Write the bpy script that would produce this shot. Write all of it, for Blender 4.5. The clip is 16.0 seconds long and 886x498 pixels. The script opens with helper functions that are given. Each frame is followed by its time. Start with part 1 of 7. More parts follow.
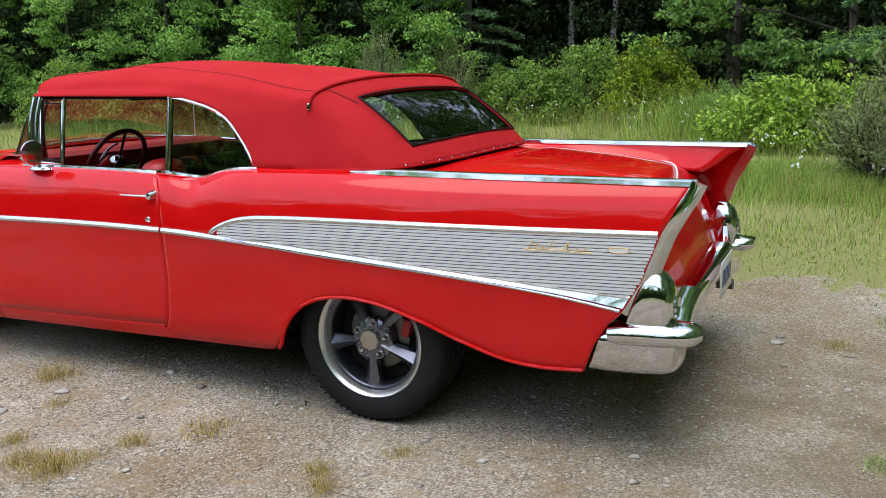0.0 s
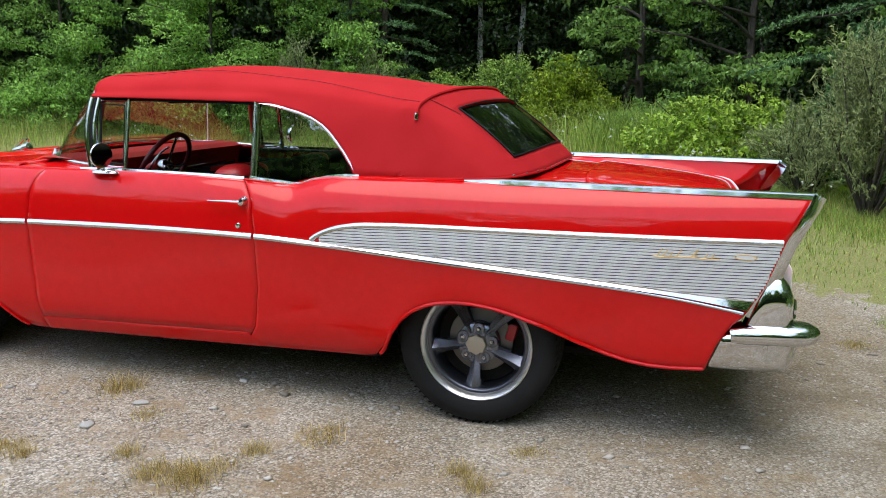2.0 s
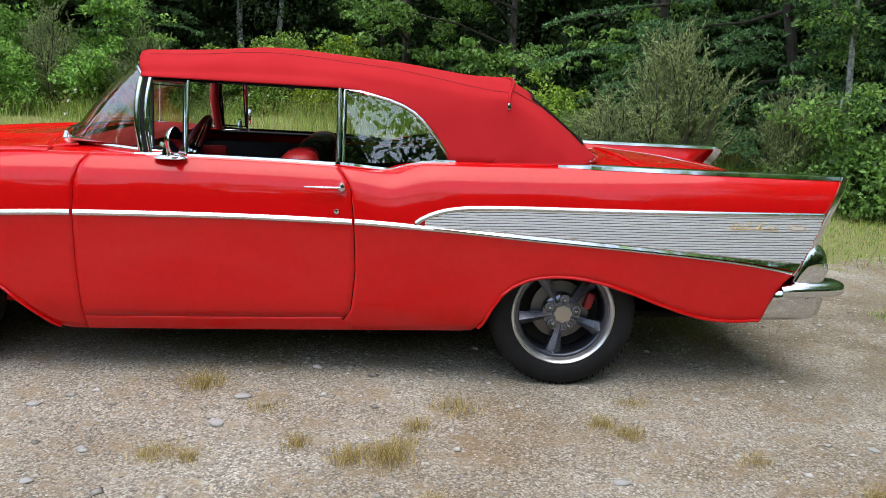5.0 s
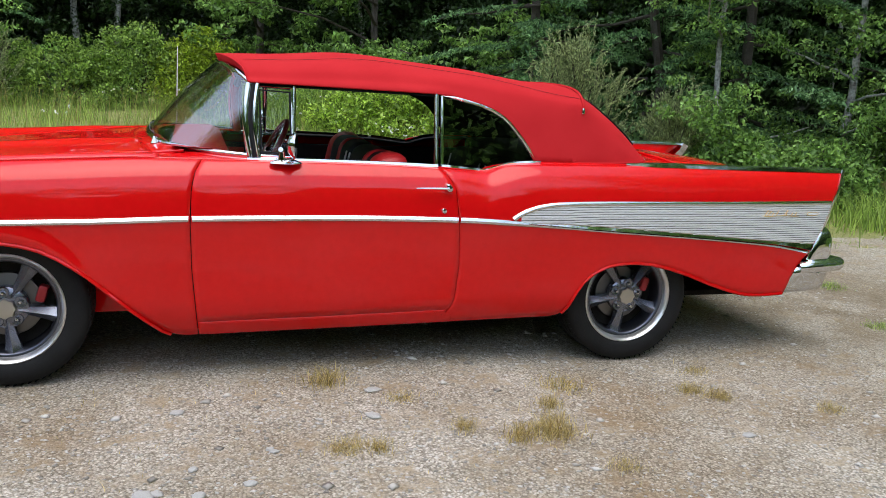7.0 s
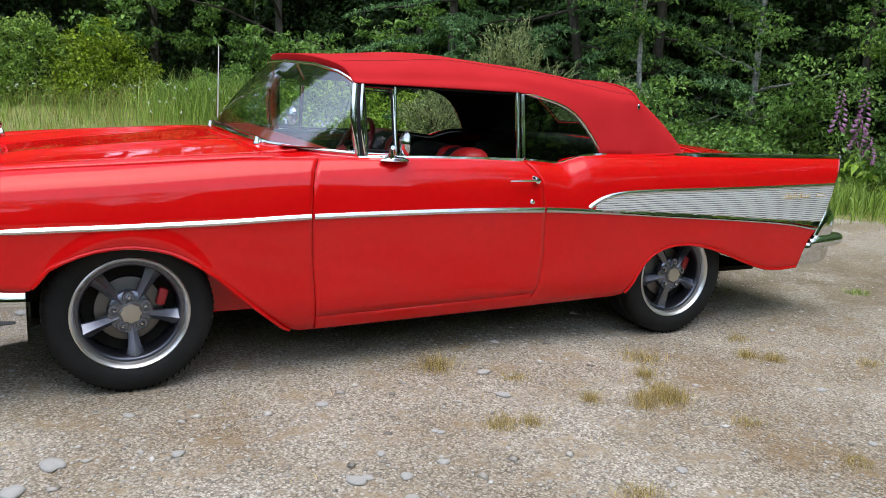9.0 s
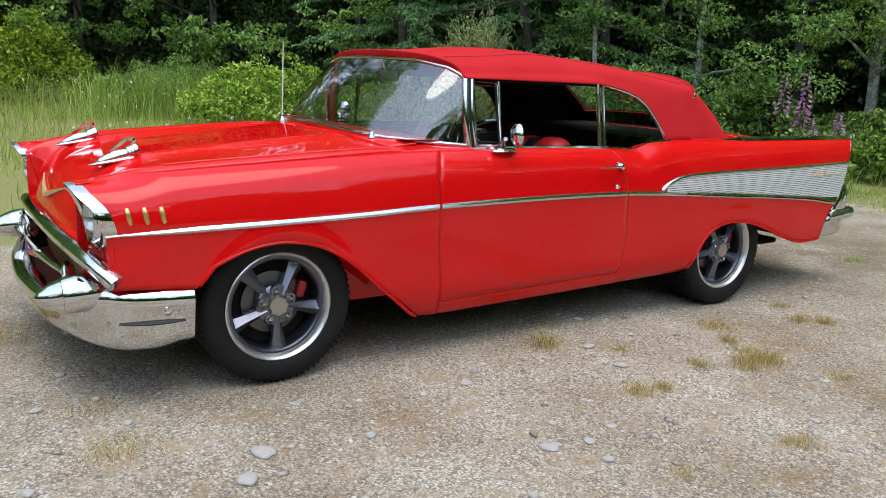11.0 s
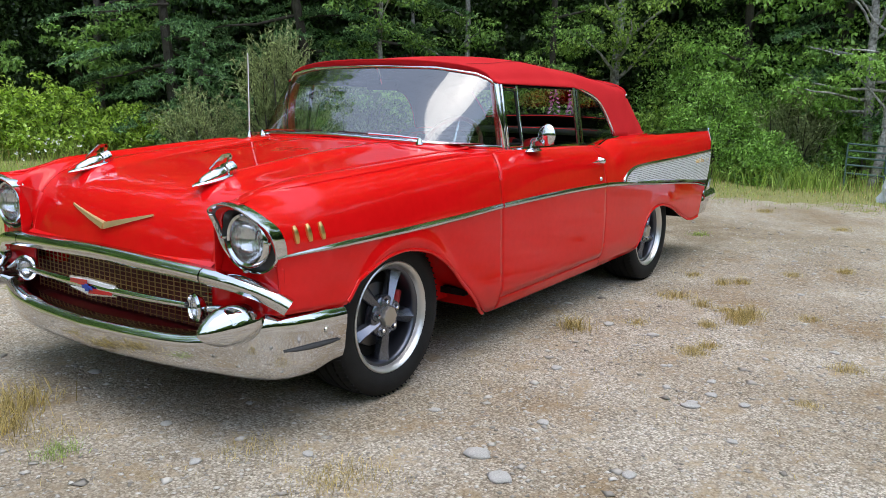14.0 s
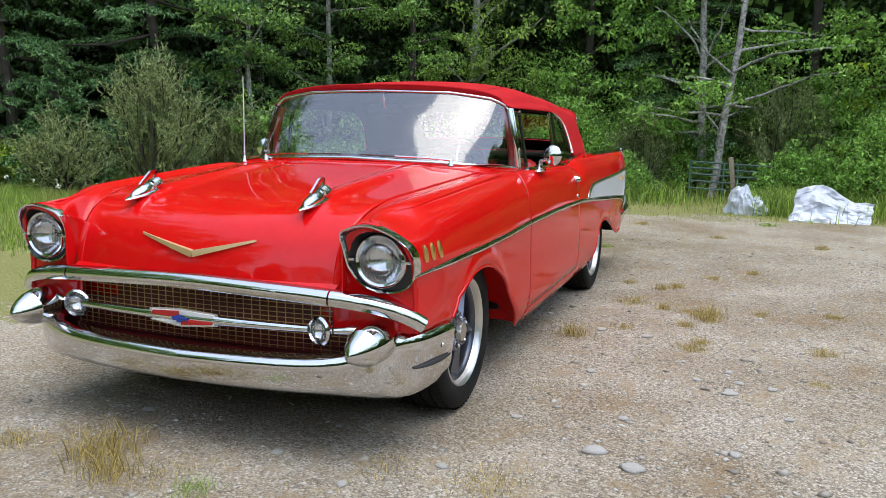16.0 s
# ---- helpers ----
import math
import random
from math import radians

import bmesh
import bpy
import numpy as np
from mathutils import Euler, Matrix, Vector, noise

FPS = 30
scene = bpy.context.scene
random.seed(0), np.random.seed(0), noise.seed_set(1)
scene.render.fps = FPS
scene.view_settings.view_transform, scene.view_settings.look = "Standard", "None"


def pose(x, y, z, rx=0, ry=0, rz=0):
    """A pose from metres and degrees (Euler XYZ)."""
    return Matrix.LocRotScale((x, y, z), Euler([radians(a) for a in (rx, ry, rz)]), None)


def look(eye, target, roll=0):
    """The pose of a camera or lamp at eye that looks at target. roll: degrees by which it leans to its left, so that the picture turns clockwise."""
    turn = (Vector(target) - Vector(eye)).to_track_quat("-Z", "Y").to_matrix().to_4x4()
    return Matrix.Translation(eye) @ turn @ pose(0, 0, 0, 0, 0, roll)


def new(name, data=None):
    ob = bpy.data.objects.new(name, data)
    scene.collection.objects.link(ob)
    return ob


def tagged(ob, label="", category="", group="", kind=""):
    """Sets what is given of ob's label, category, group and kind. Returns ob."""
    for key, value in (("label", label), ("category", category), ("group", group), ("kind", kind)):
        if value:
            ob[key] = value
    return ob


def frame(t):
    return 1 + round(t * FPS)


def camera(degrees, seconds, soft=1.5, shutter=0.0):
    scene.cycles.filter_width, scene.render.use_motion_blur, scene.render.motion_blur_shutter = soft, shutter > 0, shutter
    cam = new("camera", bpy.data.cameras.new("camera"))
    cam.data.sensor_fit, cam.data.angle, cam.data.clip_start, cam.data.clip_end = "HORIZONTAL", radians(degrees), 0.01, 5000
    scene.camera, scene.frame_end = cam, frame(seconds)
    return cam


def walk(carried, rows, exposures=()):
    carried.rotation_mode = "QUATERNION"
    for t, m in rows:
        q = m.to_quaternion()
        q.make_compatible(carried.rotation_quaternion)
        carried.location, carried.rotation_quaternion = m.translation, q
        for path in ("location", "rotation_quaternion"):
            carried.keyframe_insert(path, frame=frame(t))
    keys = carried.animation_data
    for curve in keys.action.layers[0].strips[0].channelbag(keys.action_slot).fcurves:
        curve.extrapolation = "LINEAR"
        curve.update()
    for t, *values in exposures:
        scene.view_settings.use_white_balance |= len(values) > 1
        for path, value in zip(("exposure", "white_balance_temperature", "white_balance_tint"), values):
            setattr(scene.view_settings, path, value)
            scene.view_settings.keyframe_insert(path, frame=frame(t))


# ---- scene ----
cam = camera(55.5, 16.0, soft=0.5)
PATH = [
    (0, (1.717, -3.642, 1.33), (0.855, -1.881, 0.936), -1.5),
    (0.5, (1.521, -3.743, 1.33), (0.724, -1.952, 0.937), -1.1),
    (1, (1.325, -3.947, 1.339), (0.635, -2.113, 0.938), -0.8),
    (1.5, (1.095, -4.017, 1.337), (0.428, -2.175, 0.938), -0.4),
    (2, (0.863, -4.102, 1.352), (0.283, -2.225, 0.977), 0.4),
    (2.5, (0.63, -4.3, 1.361), (0.227, -2.378, 0.979), 1.0),
    (3, (0.373, -4.334, 1.36), (0.06, -2.396, 0.977), 1.4),
    (3.5, (0.095, -4.404, 1.36), (-0.085, -2.449, 0.977), 1.2),
    (4, (-0.193, -4.554, 1.36), (-0.209, -2.595, 0.959), 1.2),
    (4.2, (-0.31, -4.559, 1.355), (-0.314, -2.6, 0.952), 1.3),
    (6.3, (-1.706, -4.579, 1.401), (-1.218, -2.684, 0.989), 3.0),
    (6.5, (-1.858, -4.618, 1.39), (-1.328, -2.734, 0.979), 2.6),
    (7, (-2.167, -4.609, 1.384), (-1.594, -2.736, 0.976), 3.1),
    (7.5, (-2.453, -4.547, 1.388), (-1.788, -2.704, 0.988), 3.7),
    (8, (-2.77, -4.571, 1.383), (-1.984, -2.775, 0.988), 3.5),
    (8.5, (-3.018, -4.474, 1.368), (-2.19, -2.699, 0.967), 3.3),
    (9, (-3.281, -4.43, 1.373), (-2.404, -2.68, 0.96), 2.9),
    (9.5, (-3.571, -4.444, 1.384), (-2.661, -2.716, 0.952), 1.9),
    (10, (-3.796, -4.307, 1.378), (-2.883, -2.582, 0.939), 2.2),
    (10.2, (-3.883, -4.257, 1.391), (-2.952, -2.542, 0.952), 2.5),
    (12.3, (-4.944, -3.797, 1.313), (-3.595, -2.382, 0.893), 1.0),
    (12.5, (-5.029, -3.71, 1.312), (-3.655, -2.318, 0.898), 1.2),
    (13, (-5.205, -3.457, 1.315), (-3.725, -2.159, 0.961), 0.3),
    (13.5, (-5.476, -3.228, 1.303), (-3.883, -2.072, 0.95), 0.7),
    (14, (-5.639, -2.984, 1.272), (-4.023, -1.866, 0.898), 0.7),
    (14.5, (-5.79, -2.735, 1.277), (-4.115, -1.706, 0.906), 1.1),
    (15, (-6.051, -2.532, 1.282), (-4.314, -1.61, 0.918), 1.4),
    (15.5, (-6.164, -2.284, 1.273), (-4.402, -1.397, 0.941), 1.0),
    (16, (-6.33, -2.037, 1.263), (-4.485, -1.333, 0.947), 0.7),
]
walk(cam, [(t, look(eye, target, roll)) for t, eye, target, roll in PATH])


# ---------------------------------------------------------------- light
SUN_EL, SUN_AZ = radians(77), radians(200)
world = bpy.data.worlds.new("sky")
scene.world = world
world.use_nodes = True
wn = world.node_tree.nodes
sky = wn.new("ShaderNodeTexSky")
sky.sky_type = "NISHITA"
sky.sun_disc = False
sky.sun_elevation, sky.sun_rotation = SUN_EL, SUN_AZ
sky.air_density, sky.dust_density = 1.0, 0.6
hsv = wn.new("ShaderNodeHueSaturation")
hsv.inputs["Saturation"].default_value = 0.62
world.node_tree.links.new(sky.outputs[0], hsv.inputs["Color"])
world.node_tree.links.new(hsv.outputs[0], wn["Background"].inputs[0])
wn["Background"].inputs[1].default_value = 0.15
sun = new("sun", bpy.data.lights.new("sun", "SUN"))
sun.data.energy, sun.data.angle, sun.data.color = 0.62, radians(55), (1.0, 0.95, 0.86)
sun_dir = Vector((math.sin(SUN_AZ) * math.cos(SUN_EL), math.cos(SUN_AZ) * math.cos(SUN_EL), math.sin(SUN_EL)))
sun.matrix_world = Matrix.Translation((0, 0, 20)) @ (-sun_dir).to_track_quat("-Z", "Y").to_matrix().to_4x4()
scene.view_settings.exposure = 1.68


# ---------------------------------------------------------------- materials
def principled(name, rgb, rough=0.5, metal=0.0, coat=0.0, spec=0.5):
    m = bpy.data.materials.new(name)
    m.use_nodes = True
    b = m.node_tree.nodes["Principled BSDF"]
    b.inputs["Base Color"].default_value = (*rgb, 1)
    b.inputs["Roughness"].default_value = rough
    b.inputs["Metallic"].default_value = metal
    b.inputs["Coat Weight"].default_value = coat
    b.inputs["Coat Roughness"].default_value = 0.03
    b.inputs["Specular IOR Level"].default_value = spec
    return m


def add_noise(m, scale, dark, light, bump=0.0, detail=6.0, fine=None, dist=0.01):
    """Two-scale colour mottling and relief on object coordinates."""
    nt = m.node_tree
    b = nt.nodes["Principled BSDF"]
    tc = nt.nodes.new("ShaderNodeTexCoord")
    n1 = nt.nodes.new("ShaderNodeTexNoise")
    n1.inputs["Scale"].default_value, n1.inputs["Detail"].default_value = scale, detail
    nt.links.new(tc.outputs["Object"], n1.inputs["Vector"])
    n2 = nt.nodes.new("ShaderNodeTexNoise")
    n2.inputs["Scale"].default_value, n2.inputs["Detail"].default_value = fine or scale * 9, 3
    nt.links.new(tc.outputs["Object"], n2.inputs["Vector"])
    mx = nt.nodes.new("ShaderNodeMath")
    mx.operation = "MULTIPLY_ADD"
    mx.inputs[1].default_value, mx.inputs[2].default_value = 0.5, 0.0
    ad = nt.nodes.new("ShaderNodeMath")
    ad.operation = "MULTIPLY_ADD"
    ad.inputs[1].default_value = 0.5
    nt.links.new(n1.outputs[0], mx.inputs[0])
    nt.links.new(n2.outputs[0], ad.inputs[0])
    nt.links.new(mx.outputs[0], ad.inputs[2])
    r = nt.nodes.new("ShaderNodeValToRGB")
    r.color_ramp.elements[0].position, r.color_ramp.elements[1].position = 0.35, 0.65
    r.color_ramp.elements[0].color, r.color_ramp.elements[1].color = (*dark, 1), (*light, 1)
    nt.links.new(ad.outputs[0], r.inputs[0])
    nt.links.new(r.outputs[0], b.inputs["Base Color"])
    if bump:
        bp = nt.nodes.new("ShaderNodeBump")
        bp.inputs["Strength"].default_value, bp.inputs["Distance"].default_value = bump, dist
        nt.links.new(ad.outputs[0], bp.inputs["Height"])
        nt.links.new(bp.outputs[0], b.inputs["Normal"])
    return m


RED = principled("red_paint", (0.60, 0.005, 0.006), 0.5, 0, 0.8, 0.0)
add_noise(RED, 3.0, (0.60, 0.004, 0.005), (0.66, 0.006, 0.007), 0.0)
# Darker copy of the red paint, for the shaded grille cavity.
SHADED_RED = principled("shaded_red_paint", (0.09, 0.004, 0.005), 0.4)
CANVAS = principled("red_canvas", (0.55, 0.025, 0.03), 0.85, 0, 0, 0.1)
add_noise(CANVAS, 5.0, (0.45, 0.014, 0.018), (0.54, 0.022, 0.026), 0.12, 6, 900, 0.002)
CHROME = principled("chrome", (0.67, 0.675, 0.69), 0.05, 1.0)
BRUSHED = principled("brushed_aluminium", (0.84, 0.85, 0.88), 0.36, 0.45)
add_noise(BRUSHED, 30, (0.84, 0.85, 0.87), (0.93, 0.94, 0.96), 0.03, 3, 400, 0.001)
GOLD = principled("gold_anodised", (0.78, 0.52, 0.20), 0.30, 1.0)
GOLDV = principled("gold_emblem", (0.80, 0.55, 0.28), 0.38, 0.7)
BLACK = principled("black_vinyl", (0.012, 0.012, 0.013), 0.6, 0, 0, 0.2)
add_noise(BLACK, 40, (0.009, 0.009, 0.010), (0.017, 0.017, 0.018), 0.1, 3, 500, 0.001)
DARK = principled("dark_underbody", (0.012, 0.011, 0.010), 0.9, 0, 0, 0.1)
add_noise(DARK, 12, (0.008, 0.008, 0.007), (0.022, 0.019, 0.016), 0.2)
RUBBER = principled("tyre_rubber", (0.022, 0.022, 0.023), 0.75, 0, 0, 0.25)
add_noise(RUBBER, 14, (0.007, 0.007, 0.007), (0.016, 0.0155, 0.015), 0.1, 5, 220, 0.002)
WHEELGREY = principled("gunmetal_paint", (0.19, 0.20, 0.235), 0.27, 0.85)
BARREL = principled("wheel_barrel", (0.11, 0.115, 0.14), 0.30, 0.9)
RIMLIP = principled("polished_rim", (0.70, 0.69, 0.67), 0.34, 0.9)
STEEL = principled("brake_steel", (0.17, 0.165, 0.16), 0.45, 1.0)
REDVINYL = principled("red_vinyl", (0.42, 0.012, 0.014), 0.42)
add_noise(REDVINYL, 30, (0.38, 0.010, 0.012), (0.46, 0.015, 0.016), 0.08, 3, 400, 0.001)
# White of the seat piping, also of the painted highlight on the trunk lid.
PIPING_AND_GLINT = principled("white_piping_and_glint", (0.7, 0.68, 0.66), 0.5)
BLUE = principled("blue_enamel", (0.02, 0.05, 0.30), 0.25)
WHITEEN = principled("white_enamel", (0.75, 0.75, 0.74), 0.3)
GOLDGRILLE = principled("gold_grille", (0.60, 0.44, 0.20), 0.34, 0.8)
ENAMELRED = principled("red_enamel", (0.45, 0.015, 0.015), 0.25)
LAMP_LENS = principled("fluted_lens", (0.97, 0.98, 0.98), 0.02)
LAMP_LENS.node_tree.nodes["Principled BSDF"].inputs["Transmission Weight"].default_value = 0.9


def flute(m):
    """Vertical moulded flutes of a lamp glass."""
    nt = m.node_tree
    tc = nt.nodes.new("ShaderNodeTexCoord")
    w = nt.nodes.new("ShaderNodeTexWave")
    w.bands_direction = "Y"
    w.inputs["Scale"].default_value, w.inputs["Distortion"].default_value = 26, 0.6
    bp = nt.nodes.new("ShaderNodeBump")
    bp.inputs["Strength"].default_value, bp.inputs["Distance"].default_value = 0.35, 0.004
    nt.links.new(tc.outputs["Object"], w.inputs["Vector"])
    nt.links.new(w.outputs[1], bp.inputs["Height"])
    nt.links.new(bp.outputs[0], nt.nodes["Principled BSDF"].inputs["Normal"])


flute(LAMP_LENS)
# Dark copy of the panel metal that puts shade between the ribs.
GROOVE_SHADE = principled("shaded_groove", (0.05, 0.052, 0.056), 0.55, 0.5)


def glass(name, tint=(1, 1, 1), rough=0.0, least=0.1):
    m = bpy.data.materials.new(name)
    m.use_nodes = True
    nt = m.node_tree
    nt.nodes.remove(nt.nodes["Principled BSDF"])
    tr = nt.nodes.new("ShaderNodeBsdfTransparent")
    tr.inputs[0].default_value = (*tint, 1)
    gl = nt.nodes.new("ShaderNodeBsdfGlossy")
    gl.inputs["Roughness"].default_value = rough
    lw = nt.nodes.new("ShaderNodeLayerWeight")
    lw.inputs["Blend"].default_value = 0.5
    pw = nt.nodes.new("ShaderNodeMath")
    pw.operation = "POWER"
    pw.inputs[1].default_value = 4.0
    fr = nt.nodes.new("ShaderNodeMath")
    fr.operation = "MULTIPLY_ADD"
    fr.inputs[1].default_value, fr.inputs[2].default_value = 0.80, least
    nt.links.new(lw.outputs["Facing"], pw.inputs[0])
    nt.links.new(pw.outputs[0], fr.inputs[0])
    mx = nt.nodes.new("ShaderNodeMixShader")
    nt.links.new(fr.outputs[0], mx.inputs[0])
    nt.links.new(tr.outputs[0], mx.inputs[1])
    nt.links.new(gl.outputs[0], mx.inputs[2])
    nt.links.new(mx.outputs[0], nt.nodes["Material Output"].inputs[0])
    return m


GLASS = glass("window_glass", (0.84, 0.89, 0.87), 0.0, 0.03)
SCREENGLASS = glass("screen_glass", (0.74, 0.81, 0.81), 0.05, 0.22)
QUARTERGLASS = glass("quarter_glass", (0.62, 0.66, 0.66), 0.0, 0.12)


def wiped(m):
    """Faint upright streaks of wiped dust that soften the gloss unevenly."""
    nt = m.node_tree
    tc = nt.nodes.new("ShaderNodeTexCoord")
    mp = nt.nodes.new("ShaderNodeMapping")
    mp.inputs["Scale"].default_value = (1.0, 16.0, 1.0)
    n = nt.nodes.new("ShaderNodeTexNoise")
    n.inputs["Scale"].default_value, n.inputs["Detail"].default_value = 2.2, 4
    r = nt.nodes.new("ShaderNodeMapRange")
    r.inputs["From Min"].default_value, r.inputs["From Max"].default_value = 0.35, 0.68
    r.inputs["To Min"].default_value, r.inputs["To Max"].default_value = 0.02, 0.12
    nt.links.new(tc.outputs["Object"], mp.inputs["Vector"])
    nt.links.new(mp.outputs[0], n.inputs["Vector"])
    nt.links.new(n.outputs[0], r.inputs["Value"])
    gl = next(k for k in nt.nodes if k.type == "BSDF_GLOSSY")
    nt.links.new(r.outputs[0], gl.inputs["Roughness"])


wiped(SCREENGLASS)


def leafy(name, dark, light, gloss=0.45, through_amount=0.48):
    """Leaf tissue: colour varies leaf by leaf, some light shines through."""
    m = principled(name, light, gloss)
    nt = m.node_tree
    b = nt.nodes["Principled BSDF"]
    g = nt.nodes.new("ShaderNodeNewGeometry")
    r = nt.nodes.new("ShaderNodeValToRGB")
    r.color_ramp.elements[0].color, r.color_ramp.elements[1].color = (*[0.6 * c for c in dark], 1), (*[1.3 * c for c in light], 1)
    e = r.color_ramp.elements.new(0.55)
    e.color = (*[0.5 * (c + d) for c, d in zip(dark, light)], 1)
    nt.links.new(g.outputs["Random Per Island"], r.inputs[0])
    nt.links.new(r.outputs[0], b.inputs["Base Color"])
    t = nt.nodes.new("ShaderNodeBsdfTranslucent")
    nt.links.new(r.outputs[0], t.inputs[0])
    mx = nt.nodes.new("ShaderNodeMixShader")
    mx.inputs[0].default_value = through_amount
    nt.links.new(b.outputs[0], mx.inputs[1])
    nt.links.new(t.outputs[0], mx.inputs[2])
    nt.links.new(mx.outputs[0], nt.nodes["Material Output"].inputs[0])
    return m


LEAF_TREE = leafy("tree_leaf", (0.090, 0.197, 0.046), (0.322, 0.516, 0.125))
# Leaf green darkened to carry the shade deep inside the wood.
LEAF_SHADED = leafy("shaded_forest_leaf", (0.014, 0.034, 0.010), (0.060, 0.115, 0.032))
LEAF_YELLOW = leafy("yellow_green_leaf", (0.147, 0.242, 0.022), (0.415, 0.537, 0.049))
LEAF_SALAL = leafy("shrub_leaf", (0.145, 0.275, 0.040), (0.545, 0.728, 0.121), 0.35)
LEAF_BROOM = leafy("broom_twig", (0.235, 0.300, 0.128), (0.572, 0.647, 0.336), 0.6)
LEAF_FIR = leafy("fir_needle", (0.051, 0.142, 0.054), (0.251, 0.435, 0.171), 0.5)
LEAF_FRESH = leafy("fresh_leaf", (0.129, 0.272, 0.049), (0.379, 0.630, 0.139))
LEAF_ALDER = leafy("alder_leaf", (0.104, 0.208, 0.039), (0.381, 0.546, 0.114))
GRASS = leafy("grass_blade", (0.18, 0.30, 0.045), (0.46, 0.60, 0.14), 0.5)
DRYGRASS = leafy("dry_grass", (0.36, 0.28, 0.09), (0.66, 0.53, 0.22), 0.7)
BARK = principled("bark", (0.09, 0.07, 0.05), 0.9)
add_noise(BARK, 9, (0.028, 0.024, 0.018), (0.085, 0.072, 0.058), 0.6)
PALEBARK = principled("pale_bark", (0.3, 0.29, 0.27), 0.85)
add_noise(PALEBARK, 9, (0.07, 0.066, 0.055), (0.50, 0.49, 0.46), 0.5, 8, 30)
PINK = leafy("foxglove_petal", (0.66, 0.26, 0.60), (0.84, 0.50, 0.78), 0.5)
PLASTIC = principled("white_plastic", (0.68, 0.72, 0.79), 0.4)
add_noise(PLASTIC, 4, (0.50, 0.54, 0.62), (0.70, 0.73, 0.79), 0.4, 5, 30, 0.02)
GREENMETAL = principled("green_painted_metal", (0.05, 0.10, 0.085), 0.5)
add_noise(GREENMETAL, 10, (0.035, 0.08, 0.07), (0.10, 0.16, 0.14), 0.1)
WOOD = principled("weathered_wood", (0.25, 0.2, 0.14), 0.85)
add_noise(WOOD, 4, (0.20, 0.16, 0.11), (0.33, 0.28, 0.20), 0.4)
STONE = principled("pale_stone", (0.36, 0.35, 0.33), 0.85)
add_noise(STONE, 18, (0.33, 0.315, 0.29), (0.52, 0.50, 0.465), 0.5)

PEBBLE = leafy("loose_gravel", (0.34, 0.305, 0.255), (0.46, 0.43, 0.385), 0.9, 0.0)
LEAF_STALK = leafy("green_stalk", (0.06, 0.11, 0.03), (0.10, 0.16, 0.05), 0.6)


def gravel_material():
    m = principled("gravel_ground", (0.3, 0.27, 0.22), 0.95, 0, 0, 0.2)
    nt = m.node_tree
    b = nt.nodes["Principled BSDF"]
    L = nt.links.new
    tc = nt.nodes.new("ShaderNodeTexCoord")

    def noise_tex(scale, detail=5, rough=0.6):
        n = nt.nodes.new("ShaderNodeTexNoise")
        n.inputs["Scale"].default_value, n.inputs["Detail"].default_value, n.inputs["Roughness"].default_value = scale, detail, rough
        L(tc.outputs["Object"], n.inputs["Vector"])
        return n

    def ramp(src, stops):
        r = nt.nodes.new("ShaderNodeValToRGB")
        e = r.color_ramp.elements
        while len(e) < len(stops):
            e.new(0.5)
        for k, (p, c) in enumerate(stops):
            e[k].position, e[k].color = p, (*c, 1)
        L(src, r.inputs[0])
        return r

    def mix(fac, a, c, mode="MIX"):
        x = nt.nodes.new("ShaderNodeMix")
        x.data_type, x.blend_type = "RGBA", mode
        if isinstance(fac, float):
            x.inputs[0].default_value = fac
        else:
            L(fac, x.inputs[0])
        L(a, x.inputs[6])
        L(c, x.inputs[7])
        return x.outputs[2]

    big = noise_tex(0.9, 4)
    mid = noise_tex(5, 6, 0.65)
    fine = noise_tex(75, 5, 0.8)
    v = nt.nodes.new("ShaderNodeTexVoronoi")
    v.inputs["Scale"].default_value = 105
    L(tc.outputs["Object"], v.inputs["Vector"])
    v2 = nt.nodes.new("ShaderNodeTexVoronoi")
    v2.inputs["Scale"].default_value = 28
    L(tc.outputs["Object"], v2.inputs["Vector"])
    soil = ramp(fine.outputs[0], [(0.30, (0.150, 0.118, 0.078)), (0.50, (0.320, 0.265, 0.192)), (0.72, (0.490, 0.425, 0.330))])
    peb = ramp(v.outputs["Color"], [(0.1, (0.22, 0.198, 0.168)), (0.5, (0.40, 0.366, 0.318)), (0.9, (0.58, 0.552, 0.505))])
    grit = noise_tex(9, 8, 0.75)
    both = nt.nodes.new("ShaderNodeMath")
    both.operation = "ADD"
    L(mid.outputs[0], both.inputs[0])
    L(grit.outputs[0], both.inputs[1])
    pebmask = ramp(both.outputs[0], [(0.82, (0, 0, 0)), (1.14, (1, 1, 1))])
    col = mix(pebmask.outputs[0], soil.outputs[0], peb.outputs[0])
    peb2 = ramp(v2.outputs["Color"], [(0.2, (0.22, 0.21, 0.19)), (0.8, (0.50, 0.49, 0.47))])
    near = ramp(v2.outputs["Distance"], [(0.20, (1, 1, 1)), (0.30, (0, 0, 0))])
    pick = ramp(v2.outputs["Color"], [(0.55, (0, 0, 0)), (0.6, (1, 1, 1))])
    col = mix(mix(1.0, near.outputs[0], pick.outputs[0], "MULTIPLY"), col, peb2.outputs[0])
    gaps = ramp(v.outputs["Distance"], [(0.30, (1.05, 1.05, 1.05)), (0.72, (0.52, 0.50, 0.46))])
    where = ramp(both.outputs[0], [(0.86, (0.10, 0.10, 0.10)), (1.10, (0.8, 0.8, 0.8))])
    col = mix(where.outputs[0], col, gaps.outputs[0], "MULTIPLY")
    shade = ramp(big.outputs[0], [(0.33, (0.84, 0.71, 0.55)), (0.46, (1.02, 0.945, 0.835)), (0.60, (1.26, 1.215, 1.14))])
